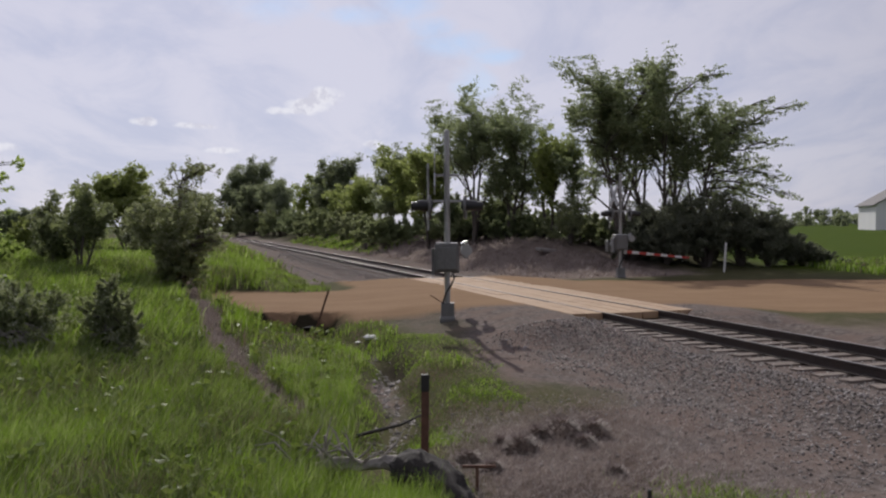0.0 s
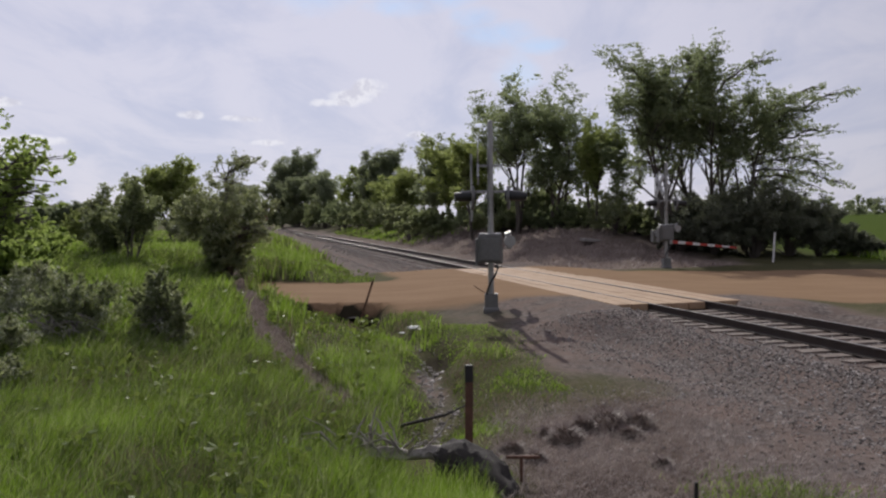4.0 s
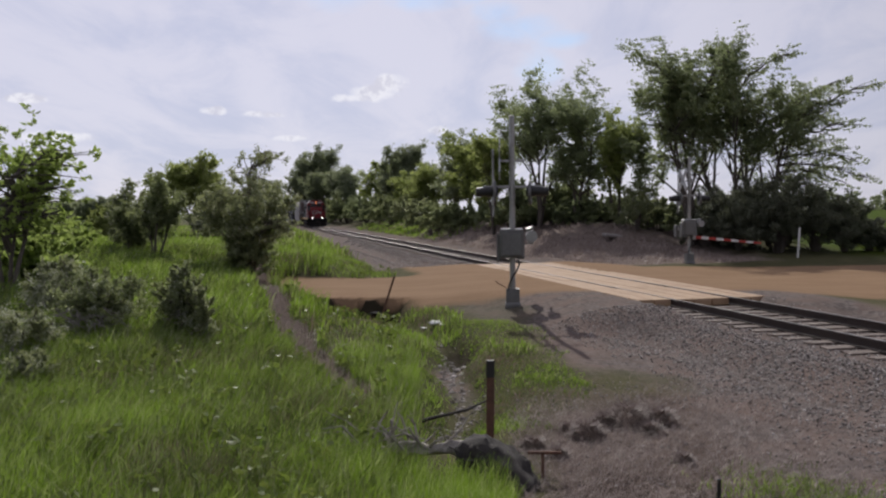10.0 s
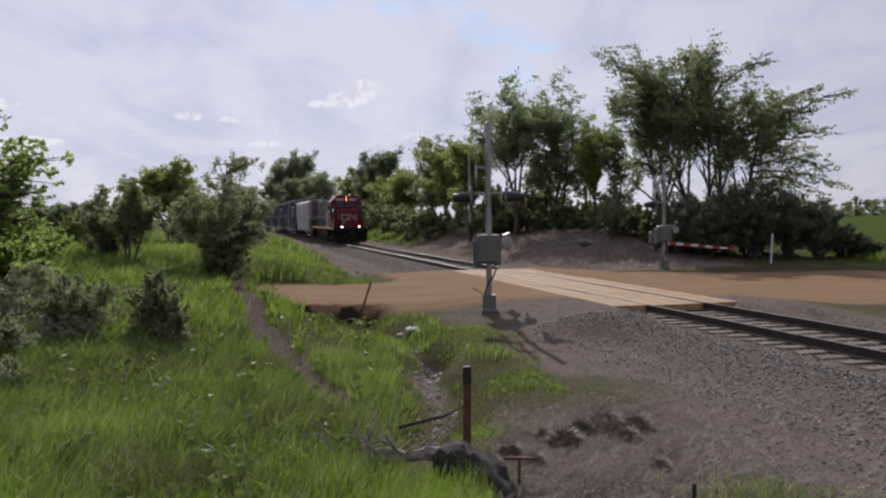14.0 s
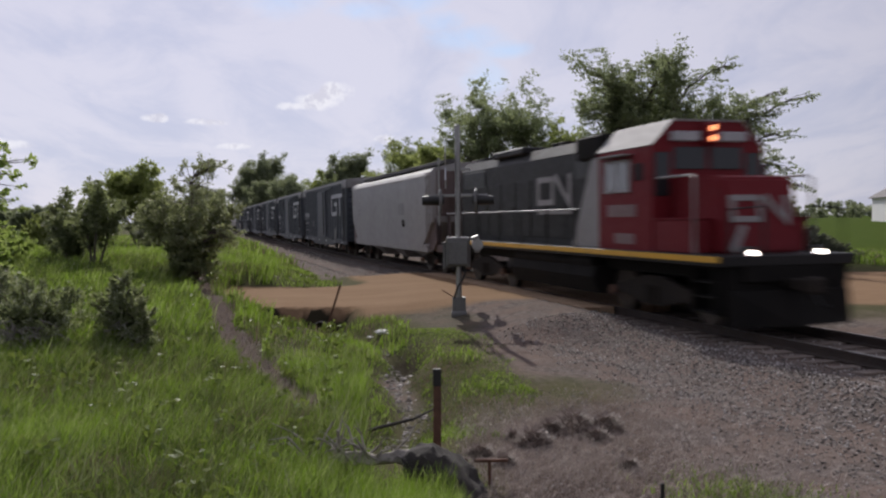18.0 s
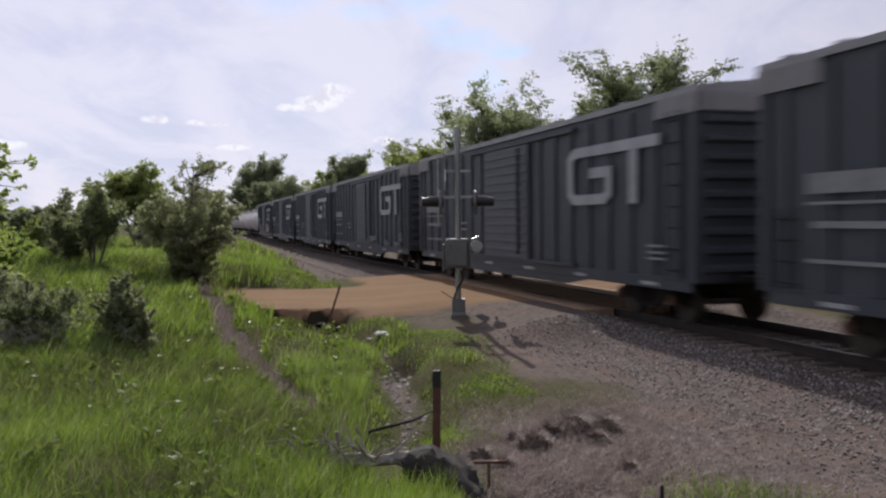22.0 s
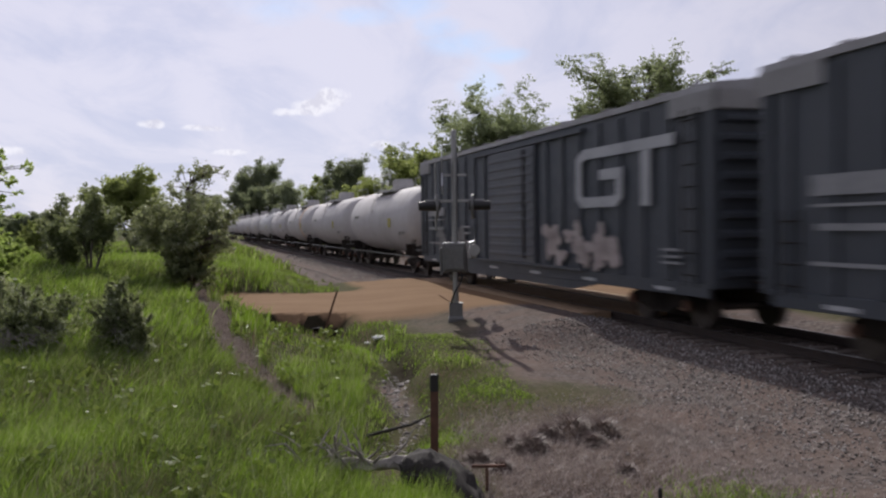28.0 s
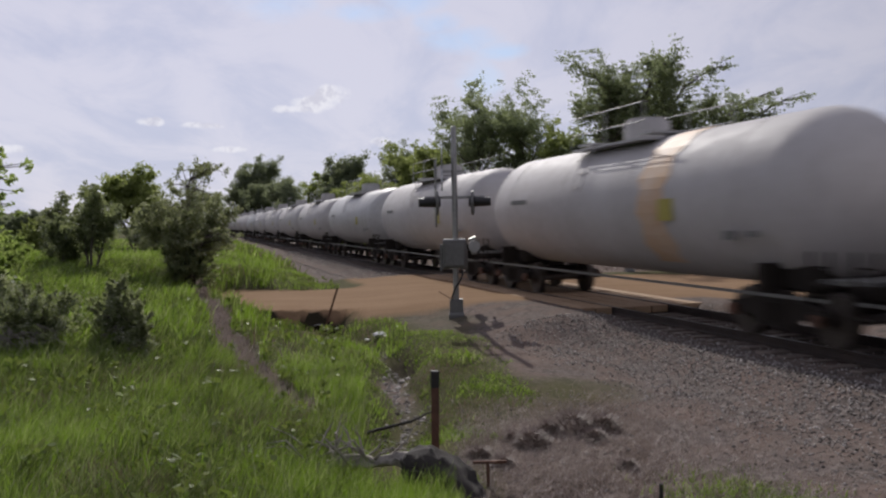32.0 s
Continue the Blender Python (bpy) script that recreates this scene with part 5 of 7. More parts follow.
def bogie(parent, x, base, r=0.42, outside=True):
    """A two-axle truck: side frames with springs, wheels and axles."""
    w = base / 2
    for sgn in (-1, 1):
        bm = bmesh.new()
        prism(bm, [(x - w - 0.32, 0.40), (x - w - 0.32, 0.60), (x - w + 0.2, 0.68), (x - 0.35, 0.86), (x + 0.35, 0.86), (x + w - 0.2, 0.68), (x + w + 0.32, 0.60), (x + w + 0.32, 0.40), (x + w - 0.25, 0.42), (x + 0.4, 0.26), (x - 0.4, 0.26), (x - w + 0.25, 0.42)], sgn * 0.98, sgn * 1.10)
        bmesh.ops.recalc_face_normals(bm, faces=bm.faces)
        part("side_frame", bm, TRUCK, parent)
        for k in (-0.16, 0.0, 0.16):
            bm = bmesh.new()
            rod(bm, (x + k, sgn * 1.11, 0.34), (x + k, sgn * 1.11, 0.66), 0.06, seg=8)
            part("spring", bm, TRUCK, parent)
        for ax in (x - w, x + w):
            bm = bmesh.new()
            rod(bm, (ax, sgn * 1.08, 0.46), (ax, sgn * 1.19, 0.46), 0.11, seg=10)
            part("bearing_cap", bm, RUST, parent)
    bm = bmesh.new()
    box(bm, (x, 0, 0.55), (0.4, 2.0, 0.3), 0.03)
    part("bolster", bm, TRUCK, parent)
    for ax in (x - w, x + w):
        bm = bmesh.new()
        rod(bm, (0, -0.98, 0), (0, 0.98, 0), 0.085, seg=8)
        for sgn in (-1, 1):
            rod(bm, (0, sgn * 0.70, 0), (0, sgn * 0.83, 0), r, seg=20)
            rod(bm, (0, sgn * 0.66, 0), (0, sgn * 0.70, 0), r + 0.03, seg=20)
            rod(bm, (0, sgn * 0.83, 0), (0, sgn * 0.88, 0), 0.16, seg=10)
        o = part("wheelset", bm, WHEEL, parent)
        o.location = (ax, 0, r)


def coupler(parent, x, sgn):
    bm = bmesh.new()
    box(bm, (x - sgn * 0.1, 0, 0.86), (0.75, 0.2, 0.2), 0.03)
    box(bm, (x + sgn * 0.28, 0.04, 0.86), (0.26, 0.34, 0.3), 0.05)
    part("coupler", bm, TRUCK, parent)
    bm = bmesh.new()
    tube(bm, [(x - sgn * 0.1, 0.3, 0.8), (x + sgn * 0.15, 0.28, 0.5), (x + sgn * 0.38, 0.22, 0.52)], [0.025] * 3, 6)
    part("air_hose", bm, RUBBER, parent)


def ladder(parent, p, tall, n, wide=0.4, along="x", mat=None):
    bm = bmesh.new()
    d = Vector((wide, 0, 0)) if along == "x" else Vector((0, wide, 0))
    p = Vector(p)
    for e in (p, p + d):
        rod(bm, e, e + Vector((0, 0, tall)), 0.016, seg=6)
    for i in range(n):
        q = p + Vector((0, 0, tall * (i + 0.5) / n))
        rod(bm, q, q + d, 0.014, seg=6)
    return part("ladder", bm, mat or TRUCK, parent)


def emblem(parent, boxes, y, mat, name="emblem", label="plain pale painted shape"):
    for c, d in boxes:
        bm = bmesh.new()
        box(bm, (c[0], y, c[1]), (d[0], 0.012, d[1]))
        part(name, bm, mat, parent, label)


KEEP_SIZE = ("wheelset", "side_frame", "spring", "bearing_cap", "bolster", "coupler", "air_hose", "ladder", "brake_wheel", "radiator_fan", "dome", "stanchion", "door_bar", "ditch_light", "ditch_light_housing", "headlight", "headlight_housing", "mirror", "roof_hatch", "end_ladder", "side_ladder", "side_post", "corner_post")


def lengthen(car, k):
    """Draw a wagon out to its full length; trucks and small fittings keep their size and move along."""
    for o in car.children_recursive:
        if o.name.split(".")[0] == "wheelset":
            o.location.x *= k
            continue
        vs = o.data.vertices
        mid = sum(v.co.x for v in vs) / len(vs)
        keep = o.name.split(".")[0] in KEEP_SIZE
        for v in vs:
            v.co.x = v.co.x + mid * (k - 1) if keep else v.co.x * k
    return car


def band(parent, pts, width, put, mat, name, label="plain pale painted shape", deep=0.012):
    """A bent ribbon of one width along pts, with mitred corners; put() lays its flat coordinates onto a surface."""
    bm = bmesh.new()
    p = [Vector(q) for q in pts]
    left, right = [], []
    for i, q in enumerate(p):
        d0 = (q - p[i - 1]).normalized() if i else (p[1] - q).normalized()
        d1 = (p[i + 1] - q).normalized() if i < len(p) - 1 else d0
        n0, n1 = Vector((-d0.y, d0.x)), Vector((-d1.y, d1.x))
        m = (n0 + n1).normalized()
        m *= min(width / 2 / max(m.dot(n0), 0.3), width * 1.1)
        left.append(q + m)
        right.append(q - m)
    rings = []
    for a, b in zip(left, right):
        rings.append([bm.verts.new(put(v.x, v.y, e)) for v, e in ((a, 0), (b, 0), (b, deep), (a, deep))])
    for a, b in zip(rings, rings[1:]):
        for k in range(4):
            bm.faces.new((a[k], a[(k + 1) % 4], b[(k + 1) % 4], b[k]))
    bm.faces.new(rings[0][::-1])
    bm.faces.new(rings[-1])
    bmesh.ops.recalc_face_normals(bm, faces=bm.faces)
    return part(name, bm, mat, parent, label)


def build_locomotive():
    L = thing("locomotive", pose(0, 0, 0), "red, white and black diesel freight locomotive with lit headlights", "locomotive")
    part("deck", shape(((-0.45, 0, 1.28), (13.9, 2.9, 0.20)), bev=0.02), LOCO_BLACK, L)
    part("frame_sill", shape(((-0.3, 0, 1.04), (13.6, 1.9, 0.30)), bev=0.02), PILOT_BLACK, L)
    for sgn in (-1, 1):
        part("sill_stripe", shape(((-0.45, sgn * 1.462, 1.31), (13.8, 0.02, 0.11))), YELLOW, L, "yellow reflective stripe along the sill")
    # long hood
    bm = bmesh.new()
    sec = [(-0.93, 1.38), (-0.93, 3.72), (-0.72, 4.02), (0.72, 4.02), (0.93, 3.72), (0.93, 1.38)]
    loft(bm, [[(x, a, b) for a, b in sec] for x in (-7.15, 2.2)])
    part("long_hood", bm, LOCO_BLACK, L)
    for x in (-6.2, -5.2, -4.2, -3.2, -2.2, -1.2, -0.2, 0.8):
        for sgn in (-1, 1):
            part("hood_door", shape(((x, sgn * 0.94, 2.35), (0.92, 0.03, 1.6)), bev=0.008), LOCO_BLACK, L)
            part("latch", shape(((x + 0.38, sgn * 0.962, 2.35), (0.05, 0.03, 0.16))), TRUCK, L)
    for sgn in (-1, 1):
        bm = bmesh.new()
        box(bm, (-5.9, sgn * 0.94, 3.38), (1.9, 0.05, 0.55), 0.01)
        for k in range(9):
            box(bm, (-5.9, sgn * 0.972, 3.15 + 0.058 * k), (1.8, 0.02, 0.022))
        part("radiator_grille", bm, BLACK, L)
        bm = bmesh.new()
        box(bm, (1.4, sgn * 0.94, 3.35), (1.3, 0.05, 0.6), 0.01)
        for k in range(8):
            box(bm, (1.4, sgn * 0.972, 3.12 + 0.065 * k), (1.2, 0.02, 0.024))
        part("intake_grille", bm, BLACK, L)
    for x in (-6.3, -5.4, -4.5):
        bm = bmesh.new()
        rod(bm, (x, 0, 4.0), (x, 0, 4.16), 0.48, seg=24)
        rod(bm, (x, 0, 4.16), (x, 0, 4.19), 0.42, seg=24)
        part("radiator_fan", bm, LOCO_BLACK, L)
    part("exhaust_stack", shape(((-1.6, 0, 4.12), (0.8, 0.35, 0.24)), bev=0.03), TRUCK, L)
    bm = bmesh.new()
    for k in range(3):
        rod(bm, (-0.2 + k * 0.12, 0.1 * k, 4.15), (0.25 + k * 0.12, 0.1 * k, 4.2), 0.03, 0.07, 8)
    part("air_horn", bm, TRUCK, L)
    part("dynamic_brake_blister", shape(((-3.3, 0, 4.06), (2.2, 1.9, 0.22)), bev=0.05), LOCO_BLACK, L)
    # cab
    x0, x1, w = 2.40, 4.36, 1.30
    bm = bmesh.new()
    sec = [(-w, 1.38), (-w, 3.52), (-0.80, 4.04), (0.80, 4.04), (w, 3.52), (w, 1.38)]
    loft(bm, [[(x, a, b) for a, b in sec] for x in (x0, x1)])
    part("cab", bm, LOCO_RED, L)
    for sgn in (-1, 1):
        bm = bmesh.new()
        q = [(x0 - 0.03, sgn * (w + 0.01), 3.53), (x1 + 0.03, sgn * (w + 0.01), 3.53), (x1 + 0.03, sgn * 0.81, 4.06), (x0 - 0.03, sgn * 0.81, 4.06)]
        loft(bm, [[Vector(p) for p in q], [Vector(p) + Vector((0, sgn * 0.014, 0.014)) for p in q]])
        part("roof_slope", bm, CAB_ROOF, L, "pale sunlit slope of the cab roof")
    part("roof_top", shape((((x0 + x1) / 2, 0, 4.055), (x1 - x0 + 0.06, 1.6, 0.03))), CAB_ROOF, L)
    bm = bmesh.new()
    prism(bm, [(1.15, 1.40), (2.40, 1.40), (2.40, 3.42), (2.05, 3.42)], -1.27, 1.27)
    bmesh.ops.recalc_face_normals(bm, faces=bm.faces)
    part("cab_rear_panel", bm, LOCO_WHITE, L, "slanted white band between red cab and black hood")
    part("air_filter_housing", shape(((1.70, 0, 3.74), (1.2, 2.3, 0.56)), bev=0.05), PILOT_BLACK, L)
    # short narrow hood with a sloping top edge
    bm = bmesh.new()
    sec = [[(4.36, -0.84, 1.38), (4.36, -0.84, 2.90), (4.36, 0.84, 2.90), (4.36, 0.84, 1.38)], [(5.45, -0.84, 1.38), (5.45, -0.84, 2.86), (5.45, 0.84, 2.86), (5.45, 0.84, 1.38)], [(5.86, -0.80, 1.38), (5.72, -0.78, 2.80), (5.72, 0.78, 2.80), (5.86, 0.80, 1.38)]]
    loft(bm, [[Vector(p) for p in q] for q in sec])
    bmesh.ops.bevel(bm, geom=bm.edges[:], offset=0.05, segments=2, affect="EDGES")
    part("nose", bm, LOCO_RED, L)
    for sgn in (-1, 1):
        part("battery_box", shape(((4.94, sgn * 1.05, 1.70), (1.14, 0.46, 0.64)), bev=0.02), LOCO_RED, L)
        part("box_lid", shape(((4.94, sgn * 1.05, 2.035), (1.18, 0.50, 0.03)), bev=0.01), LOCO_RED, L)

    def on_nose(a, b, e):
        return 5.865 - (b - 1.4) * 0.099 + e, a, b

    band(L, ((-0.02, 2.42), (-0.62, 2.42), (-0.62, 2.02), (-0.02, 2.02), (-0.02, 2.42)), 0.11, on_nose, LOCO_WHITE, "nose_emblem", deep=0.02)
    band(L, ((0.08, 2.46), (0.56, 1.98), (0.56, 2.47)), 0.11, on_nose, LOCO_WHITE, "nose_emblem", deep=0.02)
    band(L, ((-0.66, 1.42), (-0.40, 1.90)), 0.14, on_nose, LOCO_WHITE, "nose_stripe", "slanted pale stripe low on the nose", 0.02)
    # windows
    for y0, y1, z in ((-1.24, -0.90, 2.95), (-0.80, -0.06, 3.28), (0.06, 0.80, 3.28), (0.90, 1.24, 2.95)):
        part("windshield", shape(((x1 + 0.005, (y0 + y1) / 2, z), (0.04, y1 - y0, 0.46 if abs(y0 + y1) < 1.5 else 0.9)), bev=0.01), GLASS, L)
    for sgn in (-1, 1):
        x = 3.14
        g = part("side_window", shape(((x, sgn * (w + 0.01), 2.96), (0.84, 0.04, 0.60)), bev=0.01), CAB_PANE, L)
        part("window_frame", shape(((x, sgn * (w + 0.01), 3.28), (0.96, 0.06, 0.06)), ((x, sgn * (w + 0.01), 2.64), (0.96, 0.06, 0.06)), ((x - 0.45, sgn * (w + 0.01), 2.96), (0.06, 0.06, 0.58)), ((x, sgn * (w + 0.01), 2.96), (0.05, 0.06, 0.58)), ((x + 0.45, sgn * (w + 0.01), 2.96), (0.06, 0.06, 0.58))), LOCO_WHITE, g)
        part("sun_visor", shape(((x, sgn * (w + 0.13), 3.40), (1.1, 0.26, 0.03))), LOCO_WHITE, L, "pale sunlit visor over the side window")
        part("number_bars", shape(((3.30, sgn * (w + 0.008), 2.22), (1.05, 0.015, 0.26))), FADED_PINK, L, "pale painted block")
        part("small_marking", shape(((3.40, sgn * (w + 0.008), 1.62), (0.70, 0.015, 0.22))), FADED_PINK, L, "pale painted block")
        part("mirror", shape(((4.2, sgn * (w + 0.2), 3.0), (0.06, 0.2, 0.36)), bev=0.02), BLACK, L)

        def on_hood(a, b, e):
            return a, sgn * (0.975 + e), b

        band(L, ((-0.38, 3.12), (-1.18, 3.12), (-1.18, 2.50), (-0.38, 2.50), (-0.38, 3.12)), 0.15, on_hood, LOCO_WHITE, "hood_emblem")
        band(L, ((-0.26, 3.20), (0.52, 2.44), (0.52, 3.22)), 0.16, on_hood, LOCO_WHITE, "hood_emblem")
        emblem(L, (((-0.3, 2.24), (1.8, 0.12)),), sgn * 0.981, LOCO_WHITE, "hood_bar", "faint pale stencil bar")
    for y in (-0.56, 0.56):
        part("number_board", shape(((x1 + 0.03, y, 3.72), (0.10, 0.66, 0.20)), bev=0.02), FADED_WHITE, L)
    h = part("headlight_housing", shape(((x1 + 0.06, 0, 3.78), (0.2, 0.32, 0.46)), bev=0.04), LOCO_RED, L)
    for z in (3.68, 3.89):
        bm = bmesh.new()
        rod(bm, (x1 + 0.16, 0, z), (x1 + 0.18, 0, z), 0.06, seg=16)
        part("headlight", bm, LAMP_AMBER, h, "lit warm headlight")
    for y in (-0.72, 0.72):
        d = part("ditch_light_housing", shape(((6.30, y, 1.40), (0.2, 0.26, 0.26)), bev=0.03), BLACK, L)
        bm = bmesh.new()
        rod(bm, (6.40, y, 1.40), (6.43, y, 1.40), 0.065, seg=16)
        part("ditch_light", bm, LAMP_WHITE, d, "bright lit ditch light")
    # pilot, steps and plow
    part("pilot", shape(((6.36, 0, 0.90), (0.12, 2.5, 0.86)), bev=0.02), PILOT_BLACK, L)
    part("end_platform", shape(((6.22, 0, 1.27), (0.5, 2.5, 0.1)), bev=0.02), LOCO_BLACK, L)
    bm = bmesh.new()
    loft(bm, [[Vector(p) for p in q] for q in ([(6.40, -1.25, 0.12), (6.40, -1.25, 0.75), (6.50, -1.25, 0.75), (6.55, -1.25, 0.12)], [(6.55, 0, 0.12), (6.42, 0, 0.75), (6.52, 0, 0.75), (6.72, 0, 0.12)], [(6.40, 1.25, 0.12), (6.40, 1.25, 0.75), (6.50, 1.25, 0.75), (6.55, 1.25, 0.12)])])
    part("snow_plow", bm, PILOT_BLACK, L)
    for x in (6.0, -7.0):
        for sgn in (-1, 1):
            well = part("step_well", shape(((x, sgn * 1.12, 0.8), (0.62, 0.05, 1.0))), PILOT_BLACK, L)
            for k in range(4):
                part("step", shape(((x, sgn * 1.26, 0.35 + 0.27 * k), (0.60, 0.24, 0.04))), PILOT_BLACK, well)
            for e in (-0.32, 0.32):
                part("side_plate", shape(((x + e, sgn * 1.26, 0.8), (0.03, 0.28, 1.0))), PILOT_BLACK, well)
    for sgn in (-1, 1):
        for way, name, mat in (([(5.62, sgn * 1.30, 1.38), (5.62, sgn * 1.30, 2.80), (5.50, sgn * 1.26, 2.86), (4.5, sgn * 1.26, 2.86)], "nose_handrail", LOCO_WHITE), ([(6.42, sgn * 1.2, 1.32), (6.42, sgn * 1.2, 2.2), (6.42, sgn * 0.5, 2.25), (6.42, sgn * 0.5, 1.32)], "end_handrail", LOCO_BLACK)):
            rail = bmesh.new()
            tube(rail, way, [0.028] * len(way), 6)
            part(name, rail, mat, L, "white grab rail beside the nose" if mat is LOCO_WHITE else "")
        rail = bmesh.new()
        rod(rail, (-7.3, sgn * 1.42, 2.28), (1.6, sgn * 1.42, 2.28), 0.02, seg=6)
        part("walkway_handrail", rail, FADED_WHITE, L)
        for k in range(7):
            bm = bmesh.new()
            rod(bm, (-7.3 + 1.48 * k, sgn * 1.42, 1.36), (-7.3 + 1.48 * k, sgn * 1.42, 2.28), 0.018, seg=6)
            part("stanchion", bm, LOCO_BLACK, L)
    bm = bmesh.new()
    loft(bm, [[(x, a, b) for a, b in ((-1.25, 0.95), (-1.35, 0.7), (-1.2, 0.32), (1.2, 0.32), (1.35, 0.7), (1.25, 0.95))] for x in (-2.2, 2.2)])
    part("fuel_tank", bm, PILOT_BLACK, L)
    for sgn in (-1, 1):
        bm = bmesh.new()
        rod(bm, (-2.1, sgn * 1.15, 1.05), (2.1, sgn * 1.15, 1.05), 0.16, seg=12)
        part("air_reservoir", bm, PILOT_BLACK, L)
    bogie(L, 4.1, 2.75, 0.5)
    bogie(L, -4.6, 2.75, 0.5)
    coupler(L, 6.7, 1)
    coupler(L, -7.7, -1)
    return lengthen(L, ALONG)


def build_boxcar():
    B = thing("boxcar", pose(0, 0, 0), "dark faded navy boxcar with a pale emblem and grey roof ends", "boxcar", "boxcars in the train")
    h = 8.0
    part("body", shape(((0, 0, 2.64), (2 * h, 3.0, 3.52)), bev=0.03), BOX_BLUE, B)
    part("side_sill", shape(((0, -1.50, 0.84), (2 * h - 0.3, 0.06, 0.26)), ((0, 1.50, 0.84), (2 * h - 0.3, 0.06, 0.26)), bev=0.01), BOX_BLUE, B)
    # sagging middle of the sill under the door
    for sgn in (-1, 1):
        bm = bmesh.new()
        prism(bm, [(-4.4, 0.72), (4.4, 0.72), (3.2, 0.52), (-3.2, 0.52)], sgn * 1.46, sgn * 1.52)
        bmesh.ops.recalc_face_normals(bm, faces=bm.faces)
        part("fishbelly_sill", bm, BOX_BLUE, B)
    bm = bmesh.new()
    sec = [(-1.56, 4.36), (-1.56, 4.48), (0, 4.64), (1.56, 4.48), (1.56, 4.36)]
    loft(bm, [[(x, a, b) for a, b in sec] for x in (-h - 0.04, h + 0.04)])
    part("roof", bm, BOX_ROOF, B, "galvanised sheet roof")
    for k in range(17):
        bm = bmesh.new()
        x = -h + 0.5 + k * (2 * h - 1) / 16
        loft(bm, [[(x + e, a, b) for a, b in ((-1.57, 4.48), (-1.57, 4.53), (0, 4.69), (1.57, 4.53), (1.57, 4.48), (0, 4.63))] for e in (-0.04, 0.04)])
        part("roof_rib", bm, BOX_ROOF, B)
    for sgn in (-1, 1):
        for x in (-7.55, -6.75, -5.95, -5.15, -4.35, -3.55, -2.75, -1.95, 1.95, 2.75, 3.55, 4.35, 5.15, 5.95, 6.75, 7.55):
            bm = bmesh.new()
            prism(bm, [(x - 0.11, 0.98), (x + 0.11, 0.98), (x + 0.11, 4.26), (x - 0.11, 4.26)], sgn * 1.50, sgn * 1.556)
            bmesh.ops.recalc_face_normals(bm, faces=bm.faces)
            part("side_post", bm, BOX_BLUE, B)
        for sx in (-1, 1):
            part("corner_post", shape(((sx * (h - 0.09), sgn * 1.53, 2.62), (0.2, 0.09, 3.44)), bev=0.01), BOX_BLUE, B)
            part("roof_corner_band", shape(((sx * (h - 0.55), sgn * 1.575, 4.18), (1.2, 0.02, 0.36))), BOX_END, B, "pale grey band at the roof corner")
        door = part("sliding_door", shape(((0.0, sgn * 1.575, 2.58), (2.9, 0.06, 3.1)), bev=0.015), BOX_DOOR, B, "faded grey-blue sliding door")
        for k in range(12):
            part("door_rib", shape(((0.0, sgn * 1.615, 1.25 + 0.24 * k), (2.75, 0.035, 0.09)), bev=0.01), BOX_DOOR, door)
        part("door_bar", shape(((0.9, sgn * 1.64, 2.6), (0.05, 0.05, 2.9))), TRUCK, door)
        for z, t in ((4.2, 0.1), (1.0, 0.07)):
            part("door_track", shape(((0.6, sgn * 1.57, z), (6.4, 0.1, t))), BOX_BLUE, B)
        # emblem: a bent band and a stem
        def on_side(a, b, e):
            return a, sgn * (1.580 + e), b

        band(B, ((7.0, 3.62), (3.85, 3.62), (3.65, 3.48), (3.65, 2.68), (3.82, 2.53), (5.08, 2.53), (5.25, 2.66), (5.25, 3.12), (4.5, 3.12)), 0.23, on_side, FADED_WHITE, "emblem_band")
        band(B, ((6.15, 3.52), (6.15, 2.40)), 0.28, on_side, FADED_WHITE, "emblem_stem")
        emblem(B, (((-6.2, 2.55), (1.7, 0.30)), ((-6.2, 2.26), (1.7, 0.045)), ((-6.2, 1.95), (1.5, 0.10)), ((-6.2, 1.42), (1.7, 0.06)), ((-3.4, 2.0), (0.8, 0.07)), ((-3.4, 1.8), (0.8, 0.07)), ((6.9, 1.55), (0.55, 0.05)), ((6.9, 1.42), (0.55, 0.05)), ((6.9, 1.30), (0.55, 0.05))), sgn * 1.586, STENCIL, "stencil_bar", "faded pale stencil bar")
        for k in range(6):
            part("sill_reflector", shape(((-6.6 + 2.64 * k, sgn * 1.535, 0.80), (0.5, 0.01, 0.07))), FADED_WHITE, B)
        ladder(B, (7.2, sgn * 1.60, 0.9), 3.2 if sgn < 0 else 1.3, 8 if sgn < 0 else 4, 0.45)
        ladder(B, (-7.65, sgn * 1.60, 0.9), 1.3 if sgn < 0 else 3.2, 4 if sgn < 0 else 8, 0.45)
    for sx in (-1, 1):
        for k in range(9):
            bm = bmesh.new()
            z = 1.15 + 0.34 * k
            prism(bm, [(sx * (h - 0.01), z - 0.10), (sx * (h + 0.09), z - 0.04), (sx * (h + 0.09), z + 0.04), (sx * (h - 0.01), z + 0.10)], -1.4, 1.4)
            bmesh.ops.recalc_face_normals(bm, faces=bm.faces)
            part("end_rib", bm, BOX_BLUE, B)
        part("end_cap_band", shape(((sx * (h + 0.03), 0, 4.20), (0.07, 3.04, 0.36)), bev=0.01), BOX_END, B, "pale grey band along the end's top")
        part("end_platform", shape(((sx * (h + 0.2), 0, 1.0), (0.4, 1.6, 0.05))), TRUCK, B)
        coupler(B, sx * (h + 0.35), sx)
    bm = bmesh.new()
    rod(bm, (h + 0.16, 0.55, 2.1), (h + 0.2, 0.55, 2.1), 0.26, seg=16)
    part("brake_wheel", bm, TRUCK, B)
